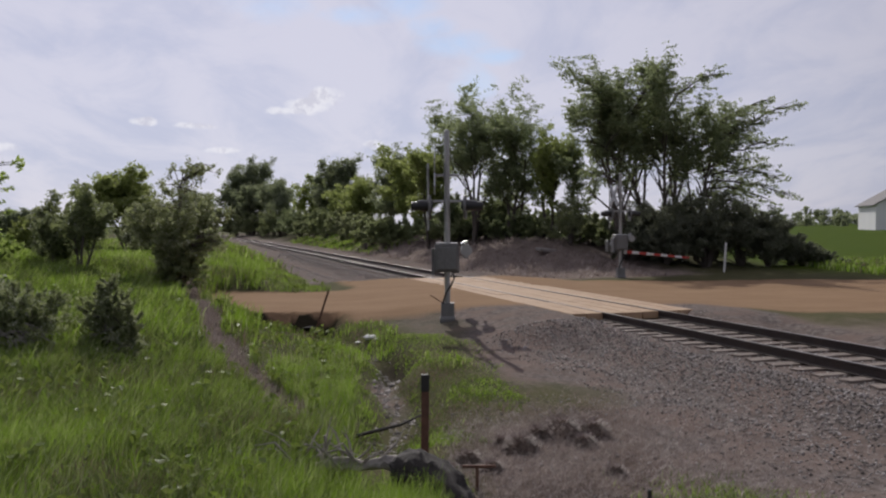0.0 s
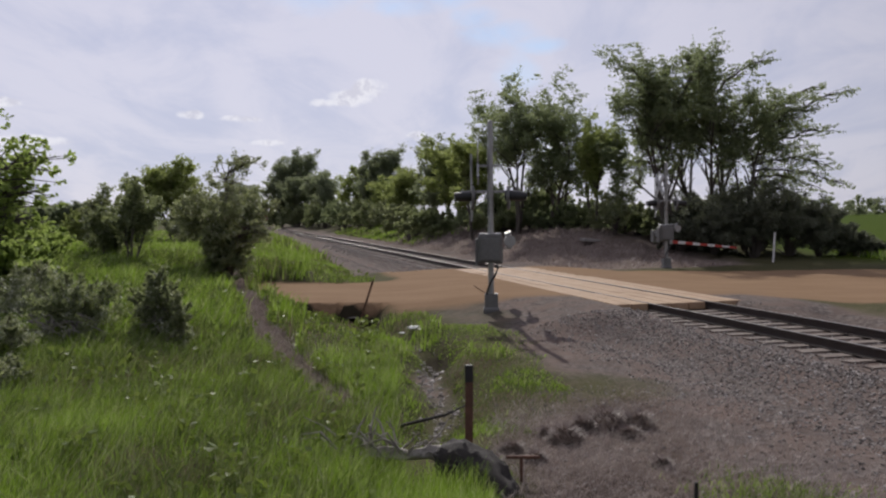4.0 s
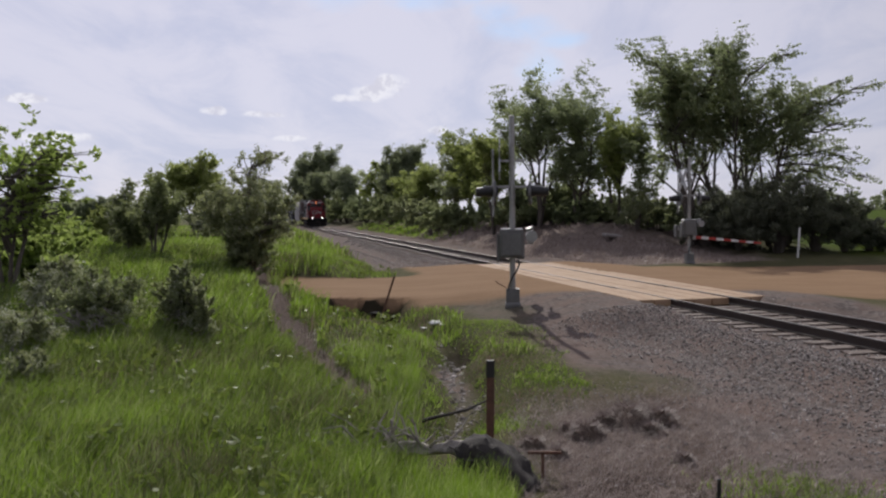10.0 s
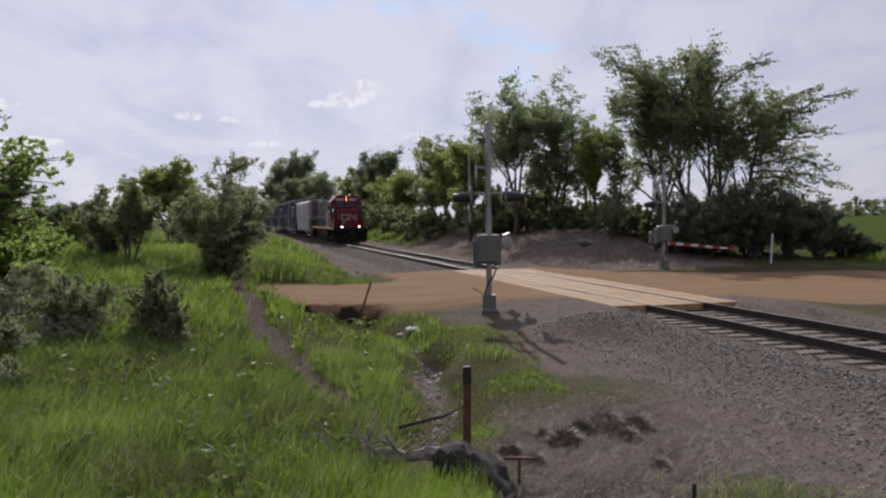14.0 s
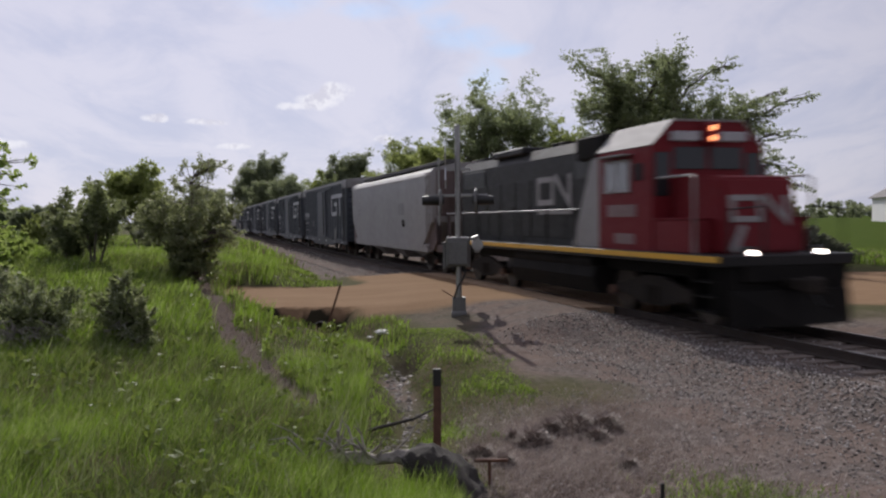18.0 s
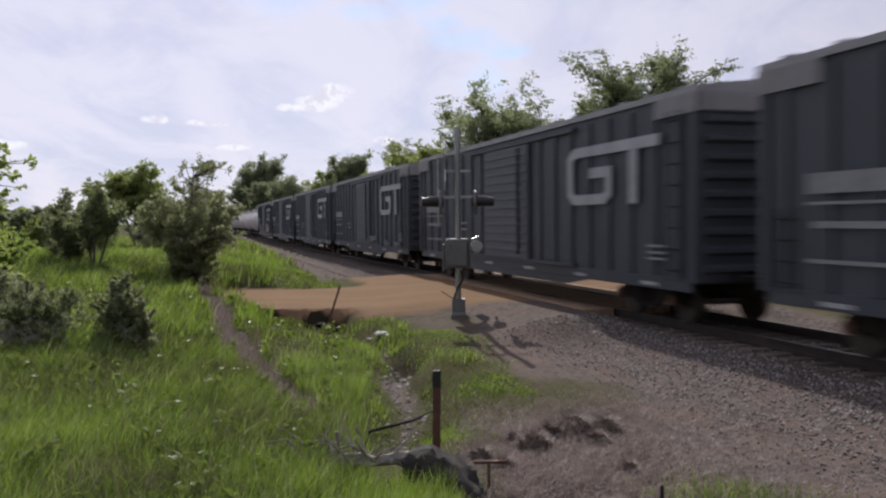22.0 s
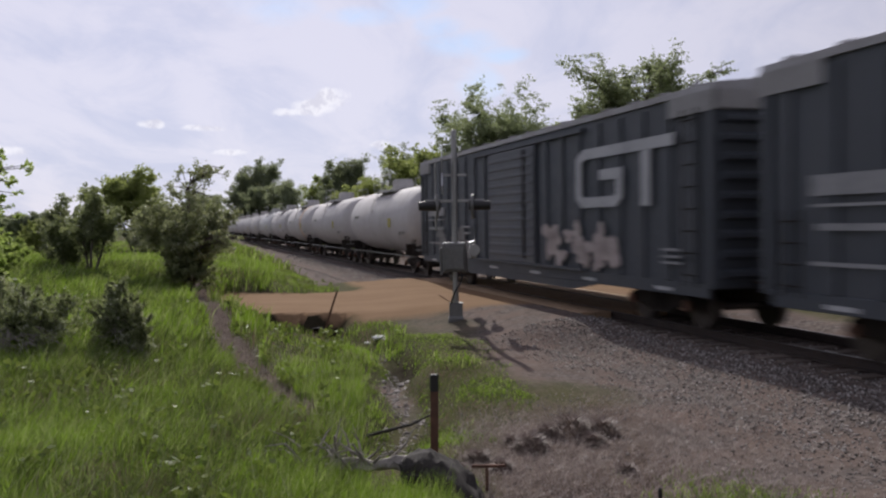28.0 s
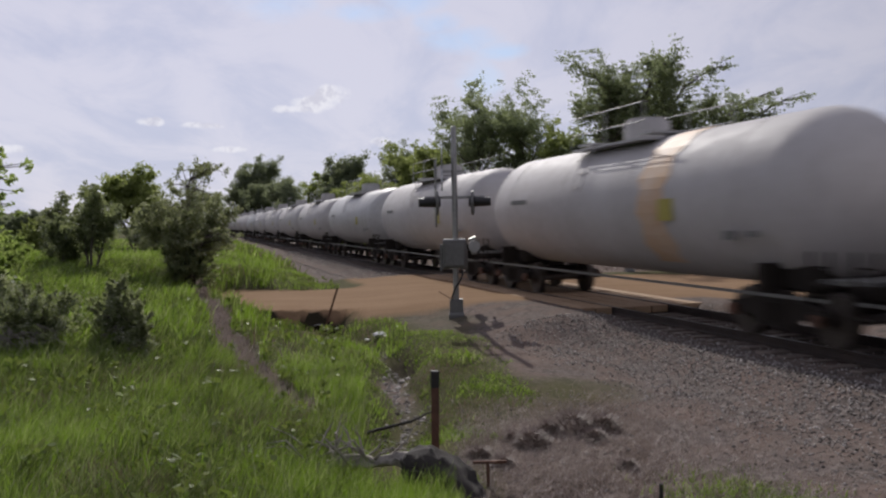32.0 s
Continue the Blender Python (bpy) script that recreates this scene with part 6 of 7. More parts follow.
    part("centre_sill", shape(((0, 0, 0.75), (2 * h, 0.5, 0.3)), ((0, 0, 0.62), (4, 0.3, 0.25)), bev=0.02), TRUCK, B)
    bogie(B, 5.9, 1.75)
    bogie(B, -5.9, 1.75)
    return lengthen(B, ALONG)


def build_hopper():
    H = thing("covered_hopper", pose(0, 0, 0), "grey covered hopper wagon with rounded sides and rusty ends", "hopper wagon")
    h = 6.75
    bm = bmesh.new()

    def sec(x, low):
        side = [(1.54, 0.0), (1.565, 0.30), (1.575, 0.60), (1.575, 0.845), (1.555, 0.868), (1.40, 0.912), (1.12, 0.955), (0.82, 0.985)]
        pts = [Vector((x, -y, low + (4.22 - low) * k)) for y, k in side] + [Vector((x, -0.5, 4.26))]
        return pts + [Vector((p.x, -p.y, p.z)) for p in reversed(pts)]

    loft(bm, [sec(-h, 2.1), sec(-h + 0.02, 2.0), sec(-h + 1.3, 0.95), sec(h - 1.3, 0.95), sec(h - 0.02, 2.0), sec(h, 2.1)])
    smooth(part("body", bm, HOPPER_GREY, H), 35)
    for sgn in (-1, 1):
        part("side_skirt", shape(((0, sgn * 1.42, 0.98), (2 * h - 1.2, 0.22, 0.30)), bev=0.02), HOPPER_GREY, H)
        # added pale strip that paints the sunlit edge of the roof
        bm = bmesh.new()
        loft(bm, [[Vector((x, sgn * y, z)) for y, z in ((1.595, 3.765), (1.565, 3.82), (1.40, 3.965), (1.40, 3.90))] for x in (-h + 0.03, h - 0.03)])
        part("eave_strip", bm, EAVE, H, "pale added eave strip, coloured as sunlight on the roof curve")
        emblem(H, (((-5.0, 2.62), (0.55, 0.08)), ((-5.0, 2.40), (0.70, 0.08)), ((2.75, 2.55), (0.75, 0.50))), sgn * 1.583, HOPPER_MARK, "stencil_bar", "faint grey stencil block")
        emblem(H, (((3.1, 1.95), (0.32, 0.30)),), sgn * 1.583, TRUCK, "decal", "small dark square decal")
        for sx in (-1, 1):
            bm = bmesh.new()
            q = [(sx * (h - 1.35), 0.95), (sx * (h - 0.1), 0.95), (sx * (h + 0.2), 1.25), (sx * (h + 0.02), 2.15)]
            prism(bm, q, sgn * 1.38, sgn * 1.44)
            bmesh.ops.recalc_face_normals(bm, faces=bm.faces)
            part("end_gusset", bm, HOPPER_END, H, "rusty end gusset")
            for k in range(2):
                bm = bmesh.new()
                rod(bm, (sx * (h - 0.1 + 0.3 * k), sgn * (1.2 - 0.3 * k), 1.0), (sx * (h - 0.1), sgn * (1.2 - 0.3 * k), 3.9), 0.05, seg=6)
                part("end_post", bm, HOPPER_END, H)
        ladder(H, (h - 0.5, sgn * 1.60, 1.0), 2.9, 8, 0.42, mat=HOPPER_END)
    for sx in (-1, 1):
        part("end_sill", shape(((sx * (h + 0.25), 0, 1.0), (0.7, 2.7, 0.28)), bev=0.03), HOPPER_END, H)
        part("end_sheet", shape(((sx * (h + 0.012), 0, 3.1), (0.03, 2.7, 1.75))), HOPPER_END, H, "rust-stained end sheet")
        coupler(H, sx * (h + 0.6), sx)
        part("crossover_step", shape(((sx * (h + 0.4), 0, 3.0), (0.5, 2.2, 0.05))), HOPPER_END, H)
    for x in (-3.6, 0, 3.6):
        bm = bmesh.new()
        loft(bm, [[Vector((x + a, b, 1.0)) for a, b in ((-1.3, -1.25), (1.3, -1.25), (1.3, 1.25), (-1.3, 1.25))], [Vector((x + a, b, 0.35)) for a, b in ((-0.3, -0.5), (0.3, -0.5), (0.3, 0.5), (-0.3, 0.5))]])
        part("discharge_bay", bm, HOPPER_GREY, H)
        bm = bmesh.new()
        rod(bm, (x, 0, 4.24), (x, 0, 4.38), 0.36, seg=16)
        part("roof_hatch", bm, HOPPER_GREY, H)
    for sgn in (-1, 1):
        bm = bmesh.new()
        box(bm, (0, sgn * 0.72, 4.30), (2 * h - 0.2, 0.45, 0.16), 0.02)
        part("roof_walk", bm, ROOF_WALK, H, "dark grated running board along the roof")
    bogie(H, 5.2, 1.75)
    bogie(H, -5.2, 1.75)
    return lengthen(H, ALONG)


def build_tank(white=True):
    T = thing("tank_car", pose(0, 0, 0), "white pressure tank car with a railed walkway" if white else "dull grey tank car with a railed walkway", "tank car", "tank cars in the train")
    mat = TANK_WHITE if white else TANK_GREY
    R, h, zc = 1.50, 5.95, 2.36
    bm = bmesh.new()
    secs = []
    n = 36
    for x, k in ((-h - 0.02, 0.02), (-h + 0.03, 0.30), (-h + 0.14, 0.56), (-h + 0.32, 0.78), (-h + 0.58, 0.94), (-h + 0.85, 1.0), (0, 1.0), (h - 0.85, 1.0), (h - 0.58, 0.94), (h - 0.32, 0.78), (h - 0.14, 0.56), (h - 0.03, 0.30), (h + 0.02, 0.02)):
        secs.append([Vector((x, math.cos(a * math.tau / n) * R * k, zc + math.sin(a * math.tau / n) * R * k)) for a in range(n)])
    loft(bm, secs)
    smooth(part("tank", bm, mat, T), 50)
    for x in (-4.2, -1.4, 1.4, 4.2):
        bm = bmesh.new()
        loft(bm, [[Vector((x + e, math.cos(a * math.tau / n) * (R + 0.006), zc + math.sin(a * math.tau / n) * (R + 0.006))) for a in range(n)] for e in (-0.02, 0.02)])
        smooth(part("weld_seam", bm, mat, T), 50)
    # top fittings
    bm = bmesh.new()
    rod(bm, (0, 0, zc + R - 0.1), (0, 0, zc + R + 0.42), 0.52, seg=24)
    rod(bm, (0, 0, zc + R + 0.42), (0, 0, zc + R + 0.50), 0.45, seg=24)
    part("dome", bm, mat, T)
    plat = part("walkway", shape(((0, -0.85, zc + R - 0.12), (2.9, 0.5, 0.05)), ((0, 0.85, zc + R - 0.12), (2.9, 0.5, 0.05)), ((1.2, 0, zc + R + 0.02), (0.5, 1.8, 0.05)), ((-1.2, 0, zc + R + 0.02), (0.5, 1.8, 0.05))), TANK_GREY, T, "grated walkway round the dome")
    for sgn in (-1, 1):
        bm = bmesh.new()
        for z in (0.35, 0.75):
            rod(bm, (-1.45, sgn * 1.08, zc + R + z - 0.1), (1.45, sgn * 1.08, zc + R + z - 0.1), 0.013, seg=6)
        part("handrail", bm, TANK_GREY, plat)
        for x in (-1.45, 0, 1.45):
            bm = bmesh.new()
            rod(bm, (x, sgn * 1.08, zc + R - 0.12), (x, sgn * 1.08, zc + R + 0.66), 0.013, seg=6)
            part("rail_post", bm, TANK_GREY, plat)
        bm = bmesh.new()
        for e in (-0.2, 0.2):
            tube(bm, [(e - 0.6, sgn * 1.50, zc + 0.35), (e - 0.6, sgn * 1.36, zc + 0.85), (e - 0.6, sgn * 1.1, zc + R - 0.12)], [0.014] * 3, 5)
        for k in range(3):
            z = zc + 0.45 + 0.32 * k
            rod(bm, (-0.8, sgn * (1.49 - 0.19 * k), z), (-0.4, sgn * (1.49 - 0.19 * k), z), 0.012, seg=5)
        part("side_ladder", bm, mat, T)
        part("placard", shape(((2.7, sgn * 1.512, 2.22), (0.42, 0.012, 0.42))), PLACARD, T, "faded yellow placard")
        emblem(T, (((-3.6, 2.55), (0.9, 0.12)), ((4.4, 1.75), (0.30, 0.16)), ((4.9, 1.78), (0.26, 0.10))), sgn * 1.513, GALV, "stencil_bar", "dark grey stencil bar")
        part("side_rail", shape(((0, sgn * 1.38, 0.80), (2 * h + 0.6, 0.04, 0.05))), GALV, T)
        for sx in (-1, 1):
            part("bolster_web", shape(((sx * 4.9, sgn * 0.95, 1.05), (0.10, 0.9, 0.5))), TRUCK, T)
            part("end_ladder", shape(((sx * 5.9, sgn * 1.42, 1.15), (0.04, 0.04, 0.75)), ((sx * 6.3, sgn * 1.42, 1.15), (0.04, 0.04, 0.75)), ((sx * 6.1, sgn * 1.42, 1.05), (0.4, 0.03, 0.03)), ((sx * 6.1, sgn * 1.42, 1.3), (0.4, 0.03, 0.03)), ((sx * 6.1, sgn * 1.42, 0.6), (0.4, 0.04, 0.03))), TRUCK, T)
    for sx in (-1, 1):
        part("stub_sill", shape(((sx * 5.5, 0, 0.92), (2.4, 0.5, 0.34)), bev=0.02), TRUCK, T)
        part("saddle", shape(((sx * 4.9, 0, 1.05), (1.1, 1.9, 0.42)), bev=0.05), TRUCK, T)
        part("end_platform", shape(((sx * 6.3, 0, 1.08), (0.5, 2.7, 0.06))), GALV, T)
        coupler(T, sx * 6.5, sx)
    bogie(T, 4.9, 1.75)
    bogie(T, -4.9, 1.75)
    return lengthen(T, ALONG)


SPEED, BRAKE = 11.928 * ALONG, -0.0497 * ALONG             # metres a second at 18 s, and its change


def along(q, t):
    return q - SPEED * (t - 18) - 0.5 * BRAKE * (t - 18) ** 2


CONSIST = []


def build_train():
    loco = build_locomotive()
    CONSIST.append((loco, station(16.15)))
    CONSIST.append((build_hopper(), station(31.55)))
    first = build_boxcar()
    cars = [first] + [copy_thing(first, pose(0, 0, 0)) for _ in range(5)]
    for i, b in enumerate(cars):
        CONSIST.append((b, station((47.95, 65.45, 83.0, 100.2, 117.3, 134.4)[i])))
    last = cars[-1]
    tagged(last, "dark faded navy boxcar with a pale emblem and sprayed scrawl")
    rng = random.Random(4)

    def blotch(car, x, z, wide, tall, label, mat=SPRAY):
        """A ragged patch of paint or dirt on the camera's side."""
        bm = bmesh.new()
        ph = rng.uniform(0, 6)
        rim = []
        for k in range(18):
            a = k * math.tau / 18
            q = 0.8 + 0.25 * math.sin(3 * a + ph) + rng.uniform(-0.16, 0.16)
            rim.append((x + math.cos(a) * wide / 2 * q, min(max(z + math.sin(a) * tall / 2 * q, 0.99), 4.2)))
        prism(bm, rim, -1.581, -1.592)
        bmesh.ops.recalc_face_normals(bm, faces=bm.faces)
        part("sprayed_patch", bm, mat, car, label)

    for k in range(12):
        blotch(last, rng.uniform(2.5, 6.0), rng.uniform(1.2, 1.8), rng.uniform(0.6, 1.1), rng.uniform(0.4, 0.9), "pale sprayed patch low on the side")
    for k in range(10):
        blotch(last, rng.uniform(-7.6, -3.4), rng.uniform(1.1, 1.9), rng.uniform(0.5, 1.3), rng.uniform(0.3, 0.9), "pale sprayed scrawl low on the side", SCUFF)
    for k in range(9):
        blotch(cars[2], rng.uniform(0.2, 7.5), rng.uniform(1.05, 1.35), rng.uniform(0.9, 2.0), rng.uniform(0.16, 0.34), "pale scuffed streak low on the side", SCUFF)
    tagged(cars[2], "dark faded navy boxcar with pale scuffs along its bottom")
    blotch(first, 5.8, 1.30, 1.35, 1.1, "pale worn patch low on the side", SCUFF)
    tagged(first, "dark faded navy boxcar with a pale worn patch below its emblem")
    white, grey = build_tank(True), build_tank(False)
    tanks = [white]
    for i in range(1, 19):
        tanks.append(copy_thing(white, pose(0, 0, 0)) if i not in (4, 9, 12) else (grey if i == 4 else copy_thing(grey, pose(0, 0, 0))))
    for i, c in enumerate(tanks):
        CONSIST.append((c, station(149.9 + 12.95 * i)))
    stained = tanks[2]
    tagged(stained, "white pressure tank car with an orange spill stain")
    bm = bmesh.new()
    n = 16
    cols = []
    for j, e in enumerate((-0.5, -0.2, 0.1, 0.35)):
        cols.append([Vector((2.8 + e * 1.2 + 0.10 * math.sin(2.1 * k + j), -math.cos(k * 0.155 - 0.9) * 1.513, 2.36 + math.sin(k * 0.155 - 0.9) * 1.513)) for k in range(n)])
    loft(bm, cols, closed=False)
    part("spill_stain", bm, TANK_STAIN, stained, "orange stain running down from the dome")


def roll_wheels(times, cars=8):
    """Turn the wheelsets of the leading cars at the train's speed."""
    for ob, q in CONSIST[:cars]:
        for w in ob.children:
            if w.name.startswith("wheelset"):
                x, y, r = w.location
                walk(w, [(t, pose(x, y, r, 0, math.degrees(along(q, 0) - along(q, t)) / r, 0)) for t in times])


def place_train(times):
    head = math.degrees(math.atan2(-TUY, -TUX))
    for ob, q in CONSIST:
        rows = []
        for t in times:
            s = along(q, t)
            x, y, a = track_at(s)
            rows.append((t, pose(x, y, -FALL * max(s, 0), 0, 0, head - math.degrees(a))))
        walk(ob, rows)


build_train()


# ---- crossing signals ----
def crossing_signal(name, x, y, tall, arm_from, arm_to, label, facing=0.0):
    """Mast with crossarm, four hooded lamps, gate mechanism and a lowered striped arm."""
    z = float(height(x, y))
    S = thing(name, pose(x, ahead(y), z, 0, 0, facing), label, "crossing signal")
    bm = bmesh.new()
    rod(bm, (0, 0, 0), (0, 0, tall), 0.07, seg=16)
    rod(bm, (0, 0, tall), (0, 0, tall + 0.04), 0.075, 0.03, 16)
    smooth(part("mast", bm, ALU, S), 40)
    bm = bmesh.new()
    loft(bm, [[Vector((a * k, b * k, zz)) for a, b in ((-1, -1), (1, -1), (1, 1), (-1, 1))] for k, zz in ((0.19, -0.1), (0.19, 0.06), (0.165, 0.12), (0.16, 0.44))])
    part("base_casting", bm, GALV, S)
    # gate mechanism
    g = part("gate_mechanism", shape(((-0.02, -0.02, 1.55), (0.58, 0.42, 0.70)), bev=0.04), GALV, S)
    part("mechanism_cover", shape(((-0.02, -0.25, 1.53), (0.46, 0.04, 0.54)), bev=0.015), GALV, g)
    part("hinge_bracket", shape(((-0.35, 0.0, 1.45), (0.07, 0.34, 0.66)), bev=0.02), GALV, g)
    # two white plates stand in for bright highlights on the box's top
    part("top_plate", shape(((-0.15, 0, 1.885), (0.26, 0.3, 0.05)), ((0.15, 0, 1.885), (0.2, 0.3, 0.05)), bev=0.01), WHITE, g)
    bm = bmesh.new()
    for sgn in (-1, 1):
        rod(bm, (0.34, -0.30 * 0, 1.86 - 0.2 * (sgn < 0)), (0.50, 0.0, 1.92 - 0.24 * (sgn < 0)), 0.05, seg=10)
    rod(bm, (0.46, -0.2, 1.72), (0.46, 0.2, 1.72), 0.14, seg=14)
    part("crank_arm", bm, ALU, g)
    for sgn in (-1, 1):
        part("weight_arm", shape(((sgn * 0.24, 0.50, 1.45), (0.05, 0.9, 0.16)), bev=0.01), GALV, g)
        part("counterweight", shape(((sgn * 0.24, 0.92, 1.38), (0.16, 0.34, 0.52)), bev=0.02), GALV, g)
    # crossarm and lamps
    arm = part("crossarm", shape(((0, 0, 2.92), (1.45, 0.06, 0.07)), bev=0.01), ALU, S)
    for sgn in (-1, 1):
        lamp = bmesh.new()
        m = pose(sgn * 0.44, 0, 2.78, 0, 0, sgn * 84)
        vs = rod(lamp, (0, -0.03, 0), (0, 0.03, 0), 0.30, seg=24)
        bmesh.ops.transform(lamp, matrix=m, verts=lamp.verts)
        l = part("lamp_background", lamp, GALV, arm, "round backing disc, seen nearly edge-on")
        bm = bmesh.new()
        rod(bm, (0, 0.03, 0.03), (0, 0.09, 0.03), 0.13, 0.12, 16)
        rod(bm, (0, -0.44, 0.02), (0, -0.03, 0.03), 0.105, 0.13, 16)
        bmesh.ops.transform(bm, matrix=m, verts=bm.verts)
        part("lamp_hood", bm, BLACK, l, "black lamp hood")
        bm = bmesh.new()
        rod(bm, (sgn * 0.44, 0, 2.92), (sgn * 0.44, 0, 3.0), 0.03, seg=8)
        part("lamp_clamp", bm, ALU, l)
    bm = bmesh.new()
    box(bm, (0, 0, 3.55), (0.62, 0.05, 0.06))
    part("sign_bracket", bm, ALU, S)
    bm = bmesh.new()
    rod(bm, (-0.46, 0.1, 2.2), (-0.46, 0.1, 3.85), 0.028, seg=8)
    part("conduit", bm, ALU, S)
    for sgn in (-1, 1):
        bm = bmesh.new()
        box(bm, (0, 0, 0), (0.035, 0.23, 1.25))
        bmesh.ops.transform(bm, matrix=pose(-0.30, -0.02, 3.6, sgn * 48), verts=bm.verts)
        part("crossbuck_blade", bm, FADED_WHITE, S, "crossbuck blade turned edge-on")
    # cable
    bm = bmesh.new()
    pts = [(0.12, -0.1, 1.25), (0.16, -0.14, 1.05), (0.10, -0.16, 0.9), (-0.02, -0.16, 0.72), (-0.10, -0.15, 0.5), (-0.12, -0.12, 0.2)]
    tube(bm, pts, [0.024] * len(pts), 6)
    part("cable", bm, RUBBER, S)
    bm = bmesh.new()
    rod(bm, (-0.1, 0, 0.42), (-0.42, 0.05, 0.62), 0.012, seg=5)
    part("stub_rod", bm, RUST, S)
    # lowered arm: red and white lengths
    a, b = Vector(arm_from), Vector(arm_to)
    n = 9
    arm = part("arm_bracket", shape(((a.x, a.y, a.z), (0.14, 0.14, 0.22)), bev=0.02), ALU, S)
    for k in range(n):
        p, q = a.lerp(b, k / n), a.lerp(b, (k + 1) / n)
        bm = bmesh.new()
        d = q - p
        m = Matrix.Translation((p + q) / 2) @ d.to_track_quat("X", "Z").to_matrix().to_4x4()
        box(bm, (0, 0, 0), (d.length, 0.035, 0.13 - 0.006 * k), 0.004, m)
        part("gate_arm_length", bm, RED if k % 2 == 0 else WHITE, arm)
    return S


crossing_signal("crossing_signal", 0.33, 17.1, 4.62, (0.46, 0.25, 1.62), (0.50, 1.0, 1.62), "grey metal crossing signal mast with a gate mechanism box")
crossing_signal("crossing_signal", 8.2, 30.7, 4.55, (0.15, -0.15, 1.15), (3.0, -0.4, 0.86), "pale crossing signal with its striped gate arm lowered", 8)


# ---- posts, log and small things ----
def steel_post(x, y, tall, lean, label, w=1.0):
    P = thing("steel_post", pose(x, ahead(y), float(height(x, y)) - 0.15, *lean), label, "post")
    bm = bmesh.new()
    prism(bm, [(-0.045 * w, 0), (0.045 * w, 0), (0.045 * w, tall), (-0.045 * w, tall)], -0.006, 0.006)
    prism(bm, [(-0.006, 0), (0.006, 0), (0.006, tall), (-0.006, tall)], 0.007, 0.05 * w)
    bmesh.ops.recalc_face_normals(bm, faces=bm.faces)
    part("flange", bm, RUST, P)
    part("cap", shape(((0, 0.02, tall - 0.09), (0.096 * w, 0.066 * w, 0.20)), bev=0.01), BLACK, P, "black painted top")
    return P


def build_small_things():
    steel_post(-0.12, 7.95, 1.15, (0, 0.8, 8), "rusty steel marker post with a blackened top")
    steel_post(-3.25, 17.6, 1.95, (0, 18, 0), "thin rusty stake leaning by the ditch", 0.55)
    W = thing("delineator_post", pose(14.15, ahead(34.0), float(height(14.15, 34.0)) - 0.05, 0, 3, 0), "thin white leaning marker post at the roadside", "post")
    part("stake", shape(((0, 0, 0.75), (0.09, 0.05, 1.5)), bev=0.01), WHITE, W)
    # fallen log with broken roots
    rng = random.Random(3)
    z = float(height(-0.4, 7.2))
    G = thing("fallen_log", pose(-0.45, ahead(7.15), z + 0.05, 0, 0, 0), "weathered grey fallen log with a dark rotten end", "log")
    def rough_wood(name, way, radii, mat, label, seed, sides=20):
        bm = bmesh.new()
        tube(bm, way, radii, sides)
        bmesh.ops.subdivide_edges(bm, edges=bm.edges, cuts=2, use_grid_fill=True)
        o = Vector((seed, 0, 0))
        for v in bm.verts:
            k = v.co * 5 + o
            v.co += Vector((noise.noise(k), noise.noise(k + Vector((5, 0, 0))), noise.noise(k + Vector((0, 5, 0))))) * 0.05
            k = Vector((v.co.x * 9, v.co.y * 9, v.co.z * 30)) + o
            v.co += Vector((noise.noise(k) * 0.5, noise.noise(k + Vector((5, 0, 0))) * 0.5, noise.noise(k + Vector((0, 5, 0))))) * 0.045
        smooth(part(name, bm, mat, G, label), 35)

    rough_wood("log", [(-1.25, 0.55, 0.06), (-0.8, 0.50, 0.13), (-0.45, 0.42, 0.16), (-0.12, 0.30, 0.19), (0.12, 0.2, 0.22), (0.28, 0.1, 0.25)], [0.04, 0.055, 0.06, 0.07, 0.10, 0.12], PALEWOOD, "bleached grey log", 0)
    rough_wood("rotten_end", [(0.06, 0.28, 0.10), (0.14, 0.14, 0.16), (0.28, 0.02, 0.17), (0.44, -0.12, 0.14), (0.57, -0.28, 0.05), (0.66, -0.45, -0.05), (0.72, -0.66, -0.2)], [0.10, 0.20, 0.235, 0.235, 0.225, 0.215, 0.19], DEADWOOD, "dark rotten root end", 9, 26)
    for k in range(22):
        a = rng.uniform(0.3, 3.3)
        p = Vector((-0.7 + rng.uniform(-0.4, 0.5), 0.5 + rng.uniform(-0.3, 0.2), 0.15))
        q = p + Vector((math.cos(a) * rng.uniform(0.2, 0.5), rng.uniform(-0.3, 0.2), rng.uniform(0.05, 0.35)))
        r = q + Vector((math.cos(a) * rng.uniform(0.1, 0.4), rng.uniform(-0.2, 0.2), rng.uniform(-0.2, 0.2)))
        bm = bmesh.new()
        tube(bm, [p, q, r], [0.018, 0.012, 0.004], 5)
        part("dead_branch", bm, PALEWOOD, G)
    # a long dead stem across the wash
    bm = bmesh.new()
    D = thing("dead_branch", pose(-0.9, ahead(9.3), float(height(-0.9, 9.3)) + 0.05), "thin fallen dead branch across the wash", "branch")
    tube(bm, [(-0.6, -0.5, 0.0), (-0.1, -0.1, 0.08), (0.45, 0.25, 0.14), (0.75, 0.55, 0.22)], [0.03, 0.026, 0.02, 0.01], 6)
    part("stem", bm, DEADWOOD, D)
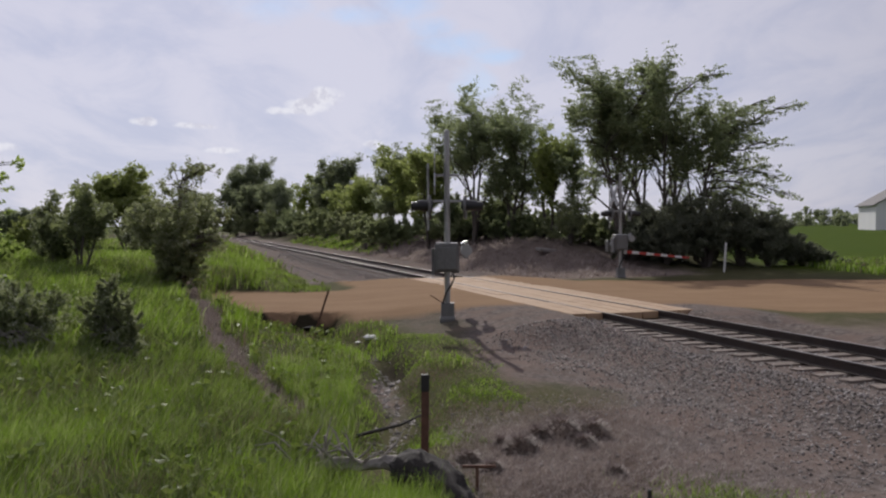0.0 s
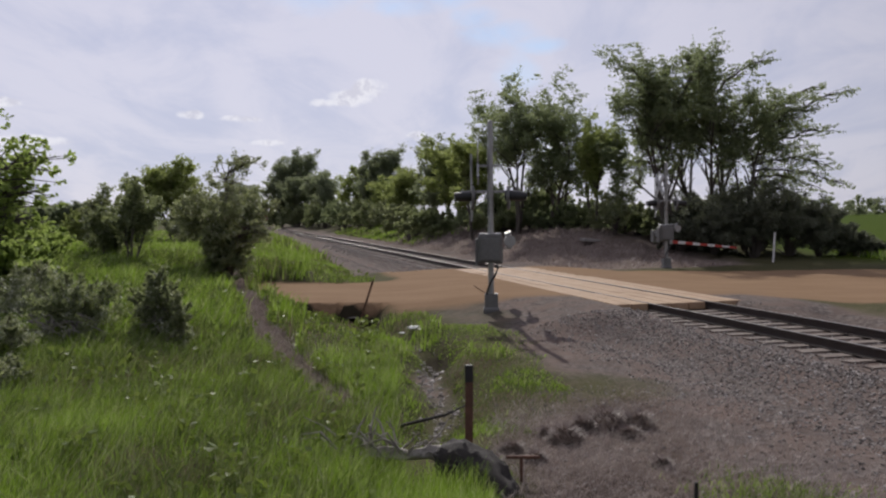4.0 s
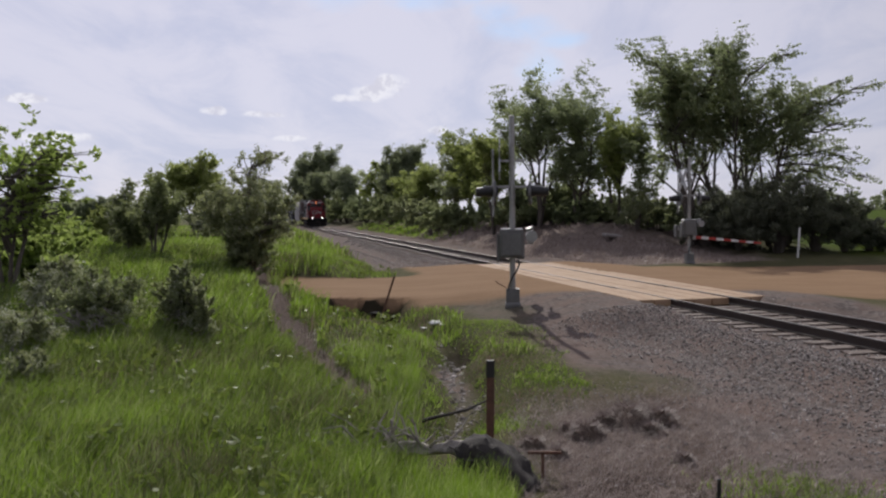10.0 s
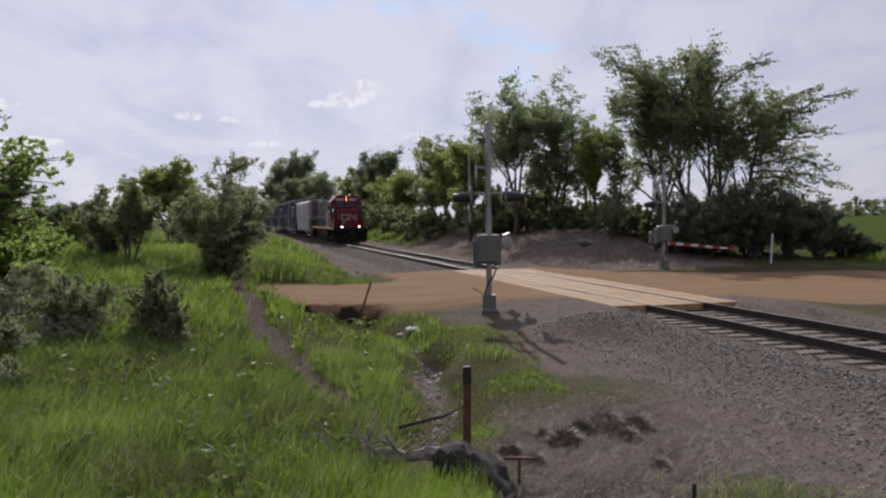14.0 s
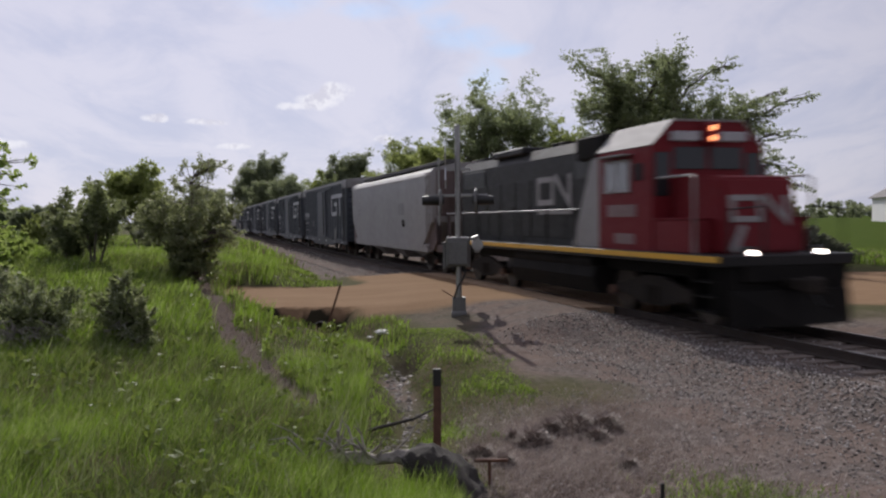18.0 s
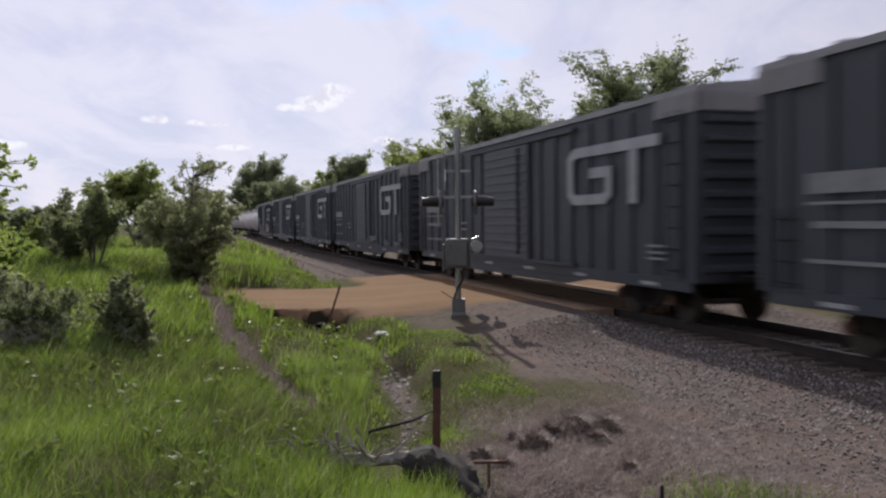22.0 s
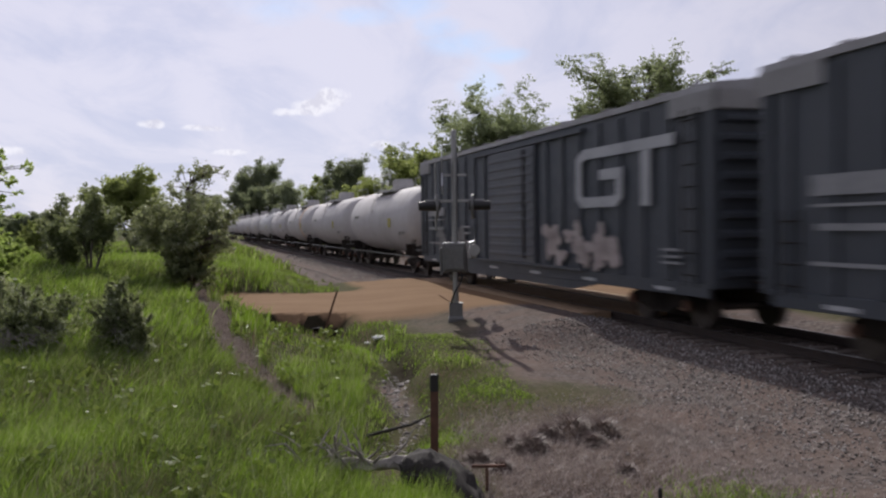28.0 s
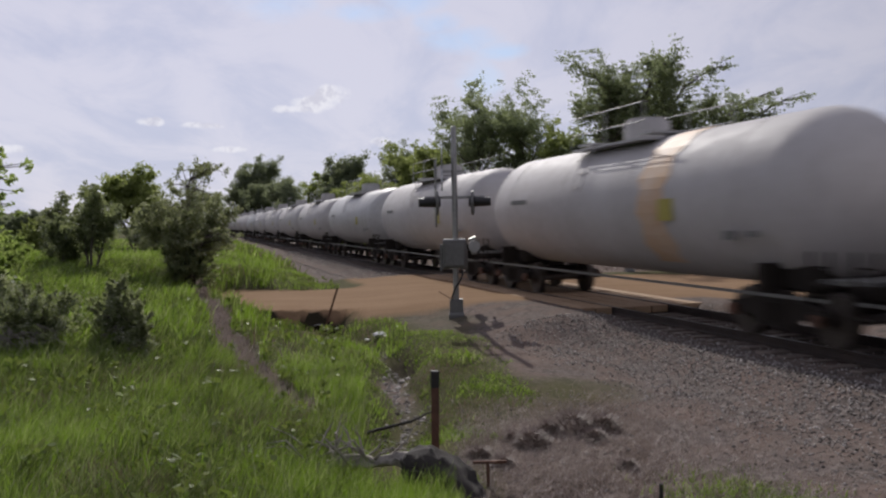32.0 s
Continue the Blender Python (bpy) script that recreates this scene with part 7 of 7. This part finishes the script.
    # dark tufts of dead weeds
    for i, (x, y, w) in enumerate(((1.55, 8.55, 0.5), (1.0, 8.1, 0.36), (0.36, 7.8, 0.28), (1.95, 8.6, 0.36), (1.25, 8.5, 0.3), (0.62, 7.5, 0.22), (1.75, 8.2, 0.26), (0.8, 8.35, 0.2), (0.15, 7.55, 0.2), (1.9, 7.3, 0.2))):
        T = thing("dead_weed_tuft", pose(x, ahead(y), float(height(x, y)) - 0.02), "clump of dead brown weeds on the gravel's edge", "weed tuft", "dead weed tufts")
        n = 620
        rg = np.random.default_rng(60 + i)
        a, l = rg.uniform(0, 6.28, n), w * rg.uniform(0.2, 0.6, n)
        r0 = w * 0.55 * rg.random(n) ** 0.6
        d = np.stack([np.cos(a) * r0, np.sin(a) * r0, np.maximum(0.44 * w - 1.3 * r0 * r0 / w, 0)], 1)
        a2 = a + rg.normal(0, 0.8, n)
        t = d + np.stack([np.cos(a2) * l * 0.5, np.sin(a2) * l * 0.5, l * rg.uniform(-0.15, 0.45, n)], 1)
        side = np.stack([-np.sin(a), np.cos(a), 0 * a], 1) * 0.009
        v = np.stack([d - side, d + side, t + side * 0.4, t - side * 0.4], 1).reshape(-1, 3)
        part_mesh("dead_foliage", fast_mesh("dead_foliage", v, np.arange(4 * n), 4), TUFT, T)
    # clods and small stones in the litter
    rg = np.random.default_rng(81)
    n = 4200
    x, y = rg.uniform(0.1, 5.0, n), rg.uniform(4.6, 10.4, n)
    r = rg.uniform(0.005, 0.016, n) * (1 + 0.9 * (rg.random(n) < 0.05))
    base = np.array([(1, 0, 0), (-1, 0, 0), (0, 1, 0), (0, -1, 0), (0, 0, 0.7), (0, 0, -0.7)], float)
    v = base[None] * r[:, None, None] * rg.uniform(0.6, 1.5, (n, 6, 1)) + np.stack([x, ahead(y), height(x, y) + r * 0.2], 1)[:, None]
    f = (np.array([(0, 2, 4), (2, 1, 4), (1, 3, 4), (3, 0, 4), (2, 0, 5), (1, 2, 5), (3, 1, 5), (0, 3, 5)])[None] + (np.arange(n) * 6)[:, None, None]).ravel()
    tagged(part_mesh("clods", fast_mesh("clods", v.reshape(-1, 3), f, 3), BALLAST), "small clods and stones in the dry litter", "clods", kind="stuff")
    # iron stub near the log
    I = thing("iron_stub", pose(0.42, ahead(6.95), float(height(0.42, 6.95)) - 0.05), "short rusty iron stub with a crosspiece", "stub")
    part("stem", shape(((0, 0, 0.14), (0.03, 0.03, 0.34)), bev=0.005), RUST, I)
    part("crosspiece", shape(((0.02, 0, 0.30), (0.34, 0.03, 0.03)), bev=0.005), RUST, I)
    S = thing("iron_stub", pose(1.95, ahead(6.3), float(height(1.95, 6.3)) - 0.05), "short dark iron stake in the litter", "stub")
    part("stem", shape(((0, 0, 0.12), (0.035, 0.03, 0.26)), bev=0.005), BLACK, S)
    # litter: crumpled paper by the wash
    for x, y, w in ((-1.45, 16.0, 0.40), (-1.75, 16.2, 0.22), (-1.05, 16.3, 0.18), (-1.3, 15.7, 0.14)):
        K = thing("paper_litter", pose(x, ahead(y), float(height(x, y)) + 0.02), "crumpled white paper litter in the grass", "litter")
        bm = bmesh.new()
        bmesh.ops.create_icosphere(bm, subdivisions=2, radius=w / 2)
        for v in bm.verts:
            v.co *= 0.75 + 0.6 * noise.noise(v.co * 9 + Vector((x, y, 0)))
            v.co.z *= 0.4
        part("sheet", bm, PAPER, K)
    # culvert mouth
    C = thing("culvert", pose(-3.3, ahead(18.3), -0.9), "dark corrugated culvert mouth under the road's edge", "culvert")
    bm = bmesh.new()
    n = 20
    rings = []
    for k in range(9):
        r = 0.30 + 0.02 * (k % 2)
        rings.append([Vector((math.cos(a * math.tau / n) * r, 0.12 * k, math.sin(a * math.tau / n) * r)) for a in range(n)])
    for k in range(8, -1, -1):
        r = 0.285 + 0.02 * (k % 2)
        rings.append([Vector((math.cos(a * math.tau / n) * r, 0.12 * k, math.sin(a * math.tau / n) * r)) for a in range(n)])
    loft(bm, rings, closed=False)
    part("pipe", bm, TRUCK, C)
    # broken slab on the far bank
    B = thing("concrete_slab", pose(6.3, ahead(38.5), float(height(6.3, 38.5)) + 0.02, 4, 6, 20), "pale broken concrete slab lying on the bank", "slab")
    part("slab", shape(((0, 0, 0.06), (1.3, 0.6, 0.16)), bev=0.03), CONCRETE, B)
    # bucket-like stump by the line
    U = thing("tree_stump", pose(-5.8, ahead(59.5), float(height(-5.8, 59.5)) - 0.05), "short dark stump on the bank beside the track", "stump")
    bm = bmesh.new()
    rod(bm, (0, 0, 0), (0, 0, 0.7), 0.22, 0.18, 10)
    part("wood", bm, BARK, U)


build_small_things()


def build_house():
    x0, y0 = 101.6, 150.0
    z = float(height(x0, y0)) + 0.35
    H = thing("farm_building", pose(x0, ahead(y0), z, 0, 0, -12), "white sided farm building with a grey gable roof beyond the field", "house")
    bm = bmesh.new()
    prism(bm, [(-6.0, -0.5), (6.0, -0.5), (6.0, 5.2), (0, 8.6), (-6.0, 5.2)], 0, 14)
    bmesh.ops.recalc_face_normals(bm, faces=bm.faces)
    part("wall", bm, SIDING, H)
    for sgn in (-1, 1):
        bm = bmesh.new()
        a, b = Vector((sgn * 6.7, -0.5, 4.85)), Vector((0, -0.5, 8.66))
        loft(bm, [[a, b, b + Vector((0, 0, 0.22)), a + Vector((0, 0, 0.22))], [p + Vector((0, 15, 0)) for p in (a, b, b + Vector((0, 0, 0.22)), a + Vector((0, 0, 0.22)))]])
        part("roof", bm, SHINGLE, H)
    for x in (-1.8, 2.6):
        w = part("window", shape(((x, -0.03, 2.6), (1.1, 0.08, 1.3)), bev=0.01), GLASS, H)
        part("window_frame", shape(((x, -0.05, 3.3), (1.4, 0.1, 0.14)), ((x, -0.05, 1.9), (1.4, 0.1, 0.14)), ((x - 0.62, -0.05, 2.6), (0.14, 0.1, 1.3)), ((x + 0.62, -0.05, 2.6), (0.14, 0.1, 1.3))), WHITE, w)


build_house()


# ---- what moves ----
def motions():
    place_train([0.5 * i for i in range(65)])
    roll_wheels([i / 30 for i in range(961)])


motions()
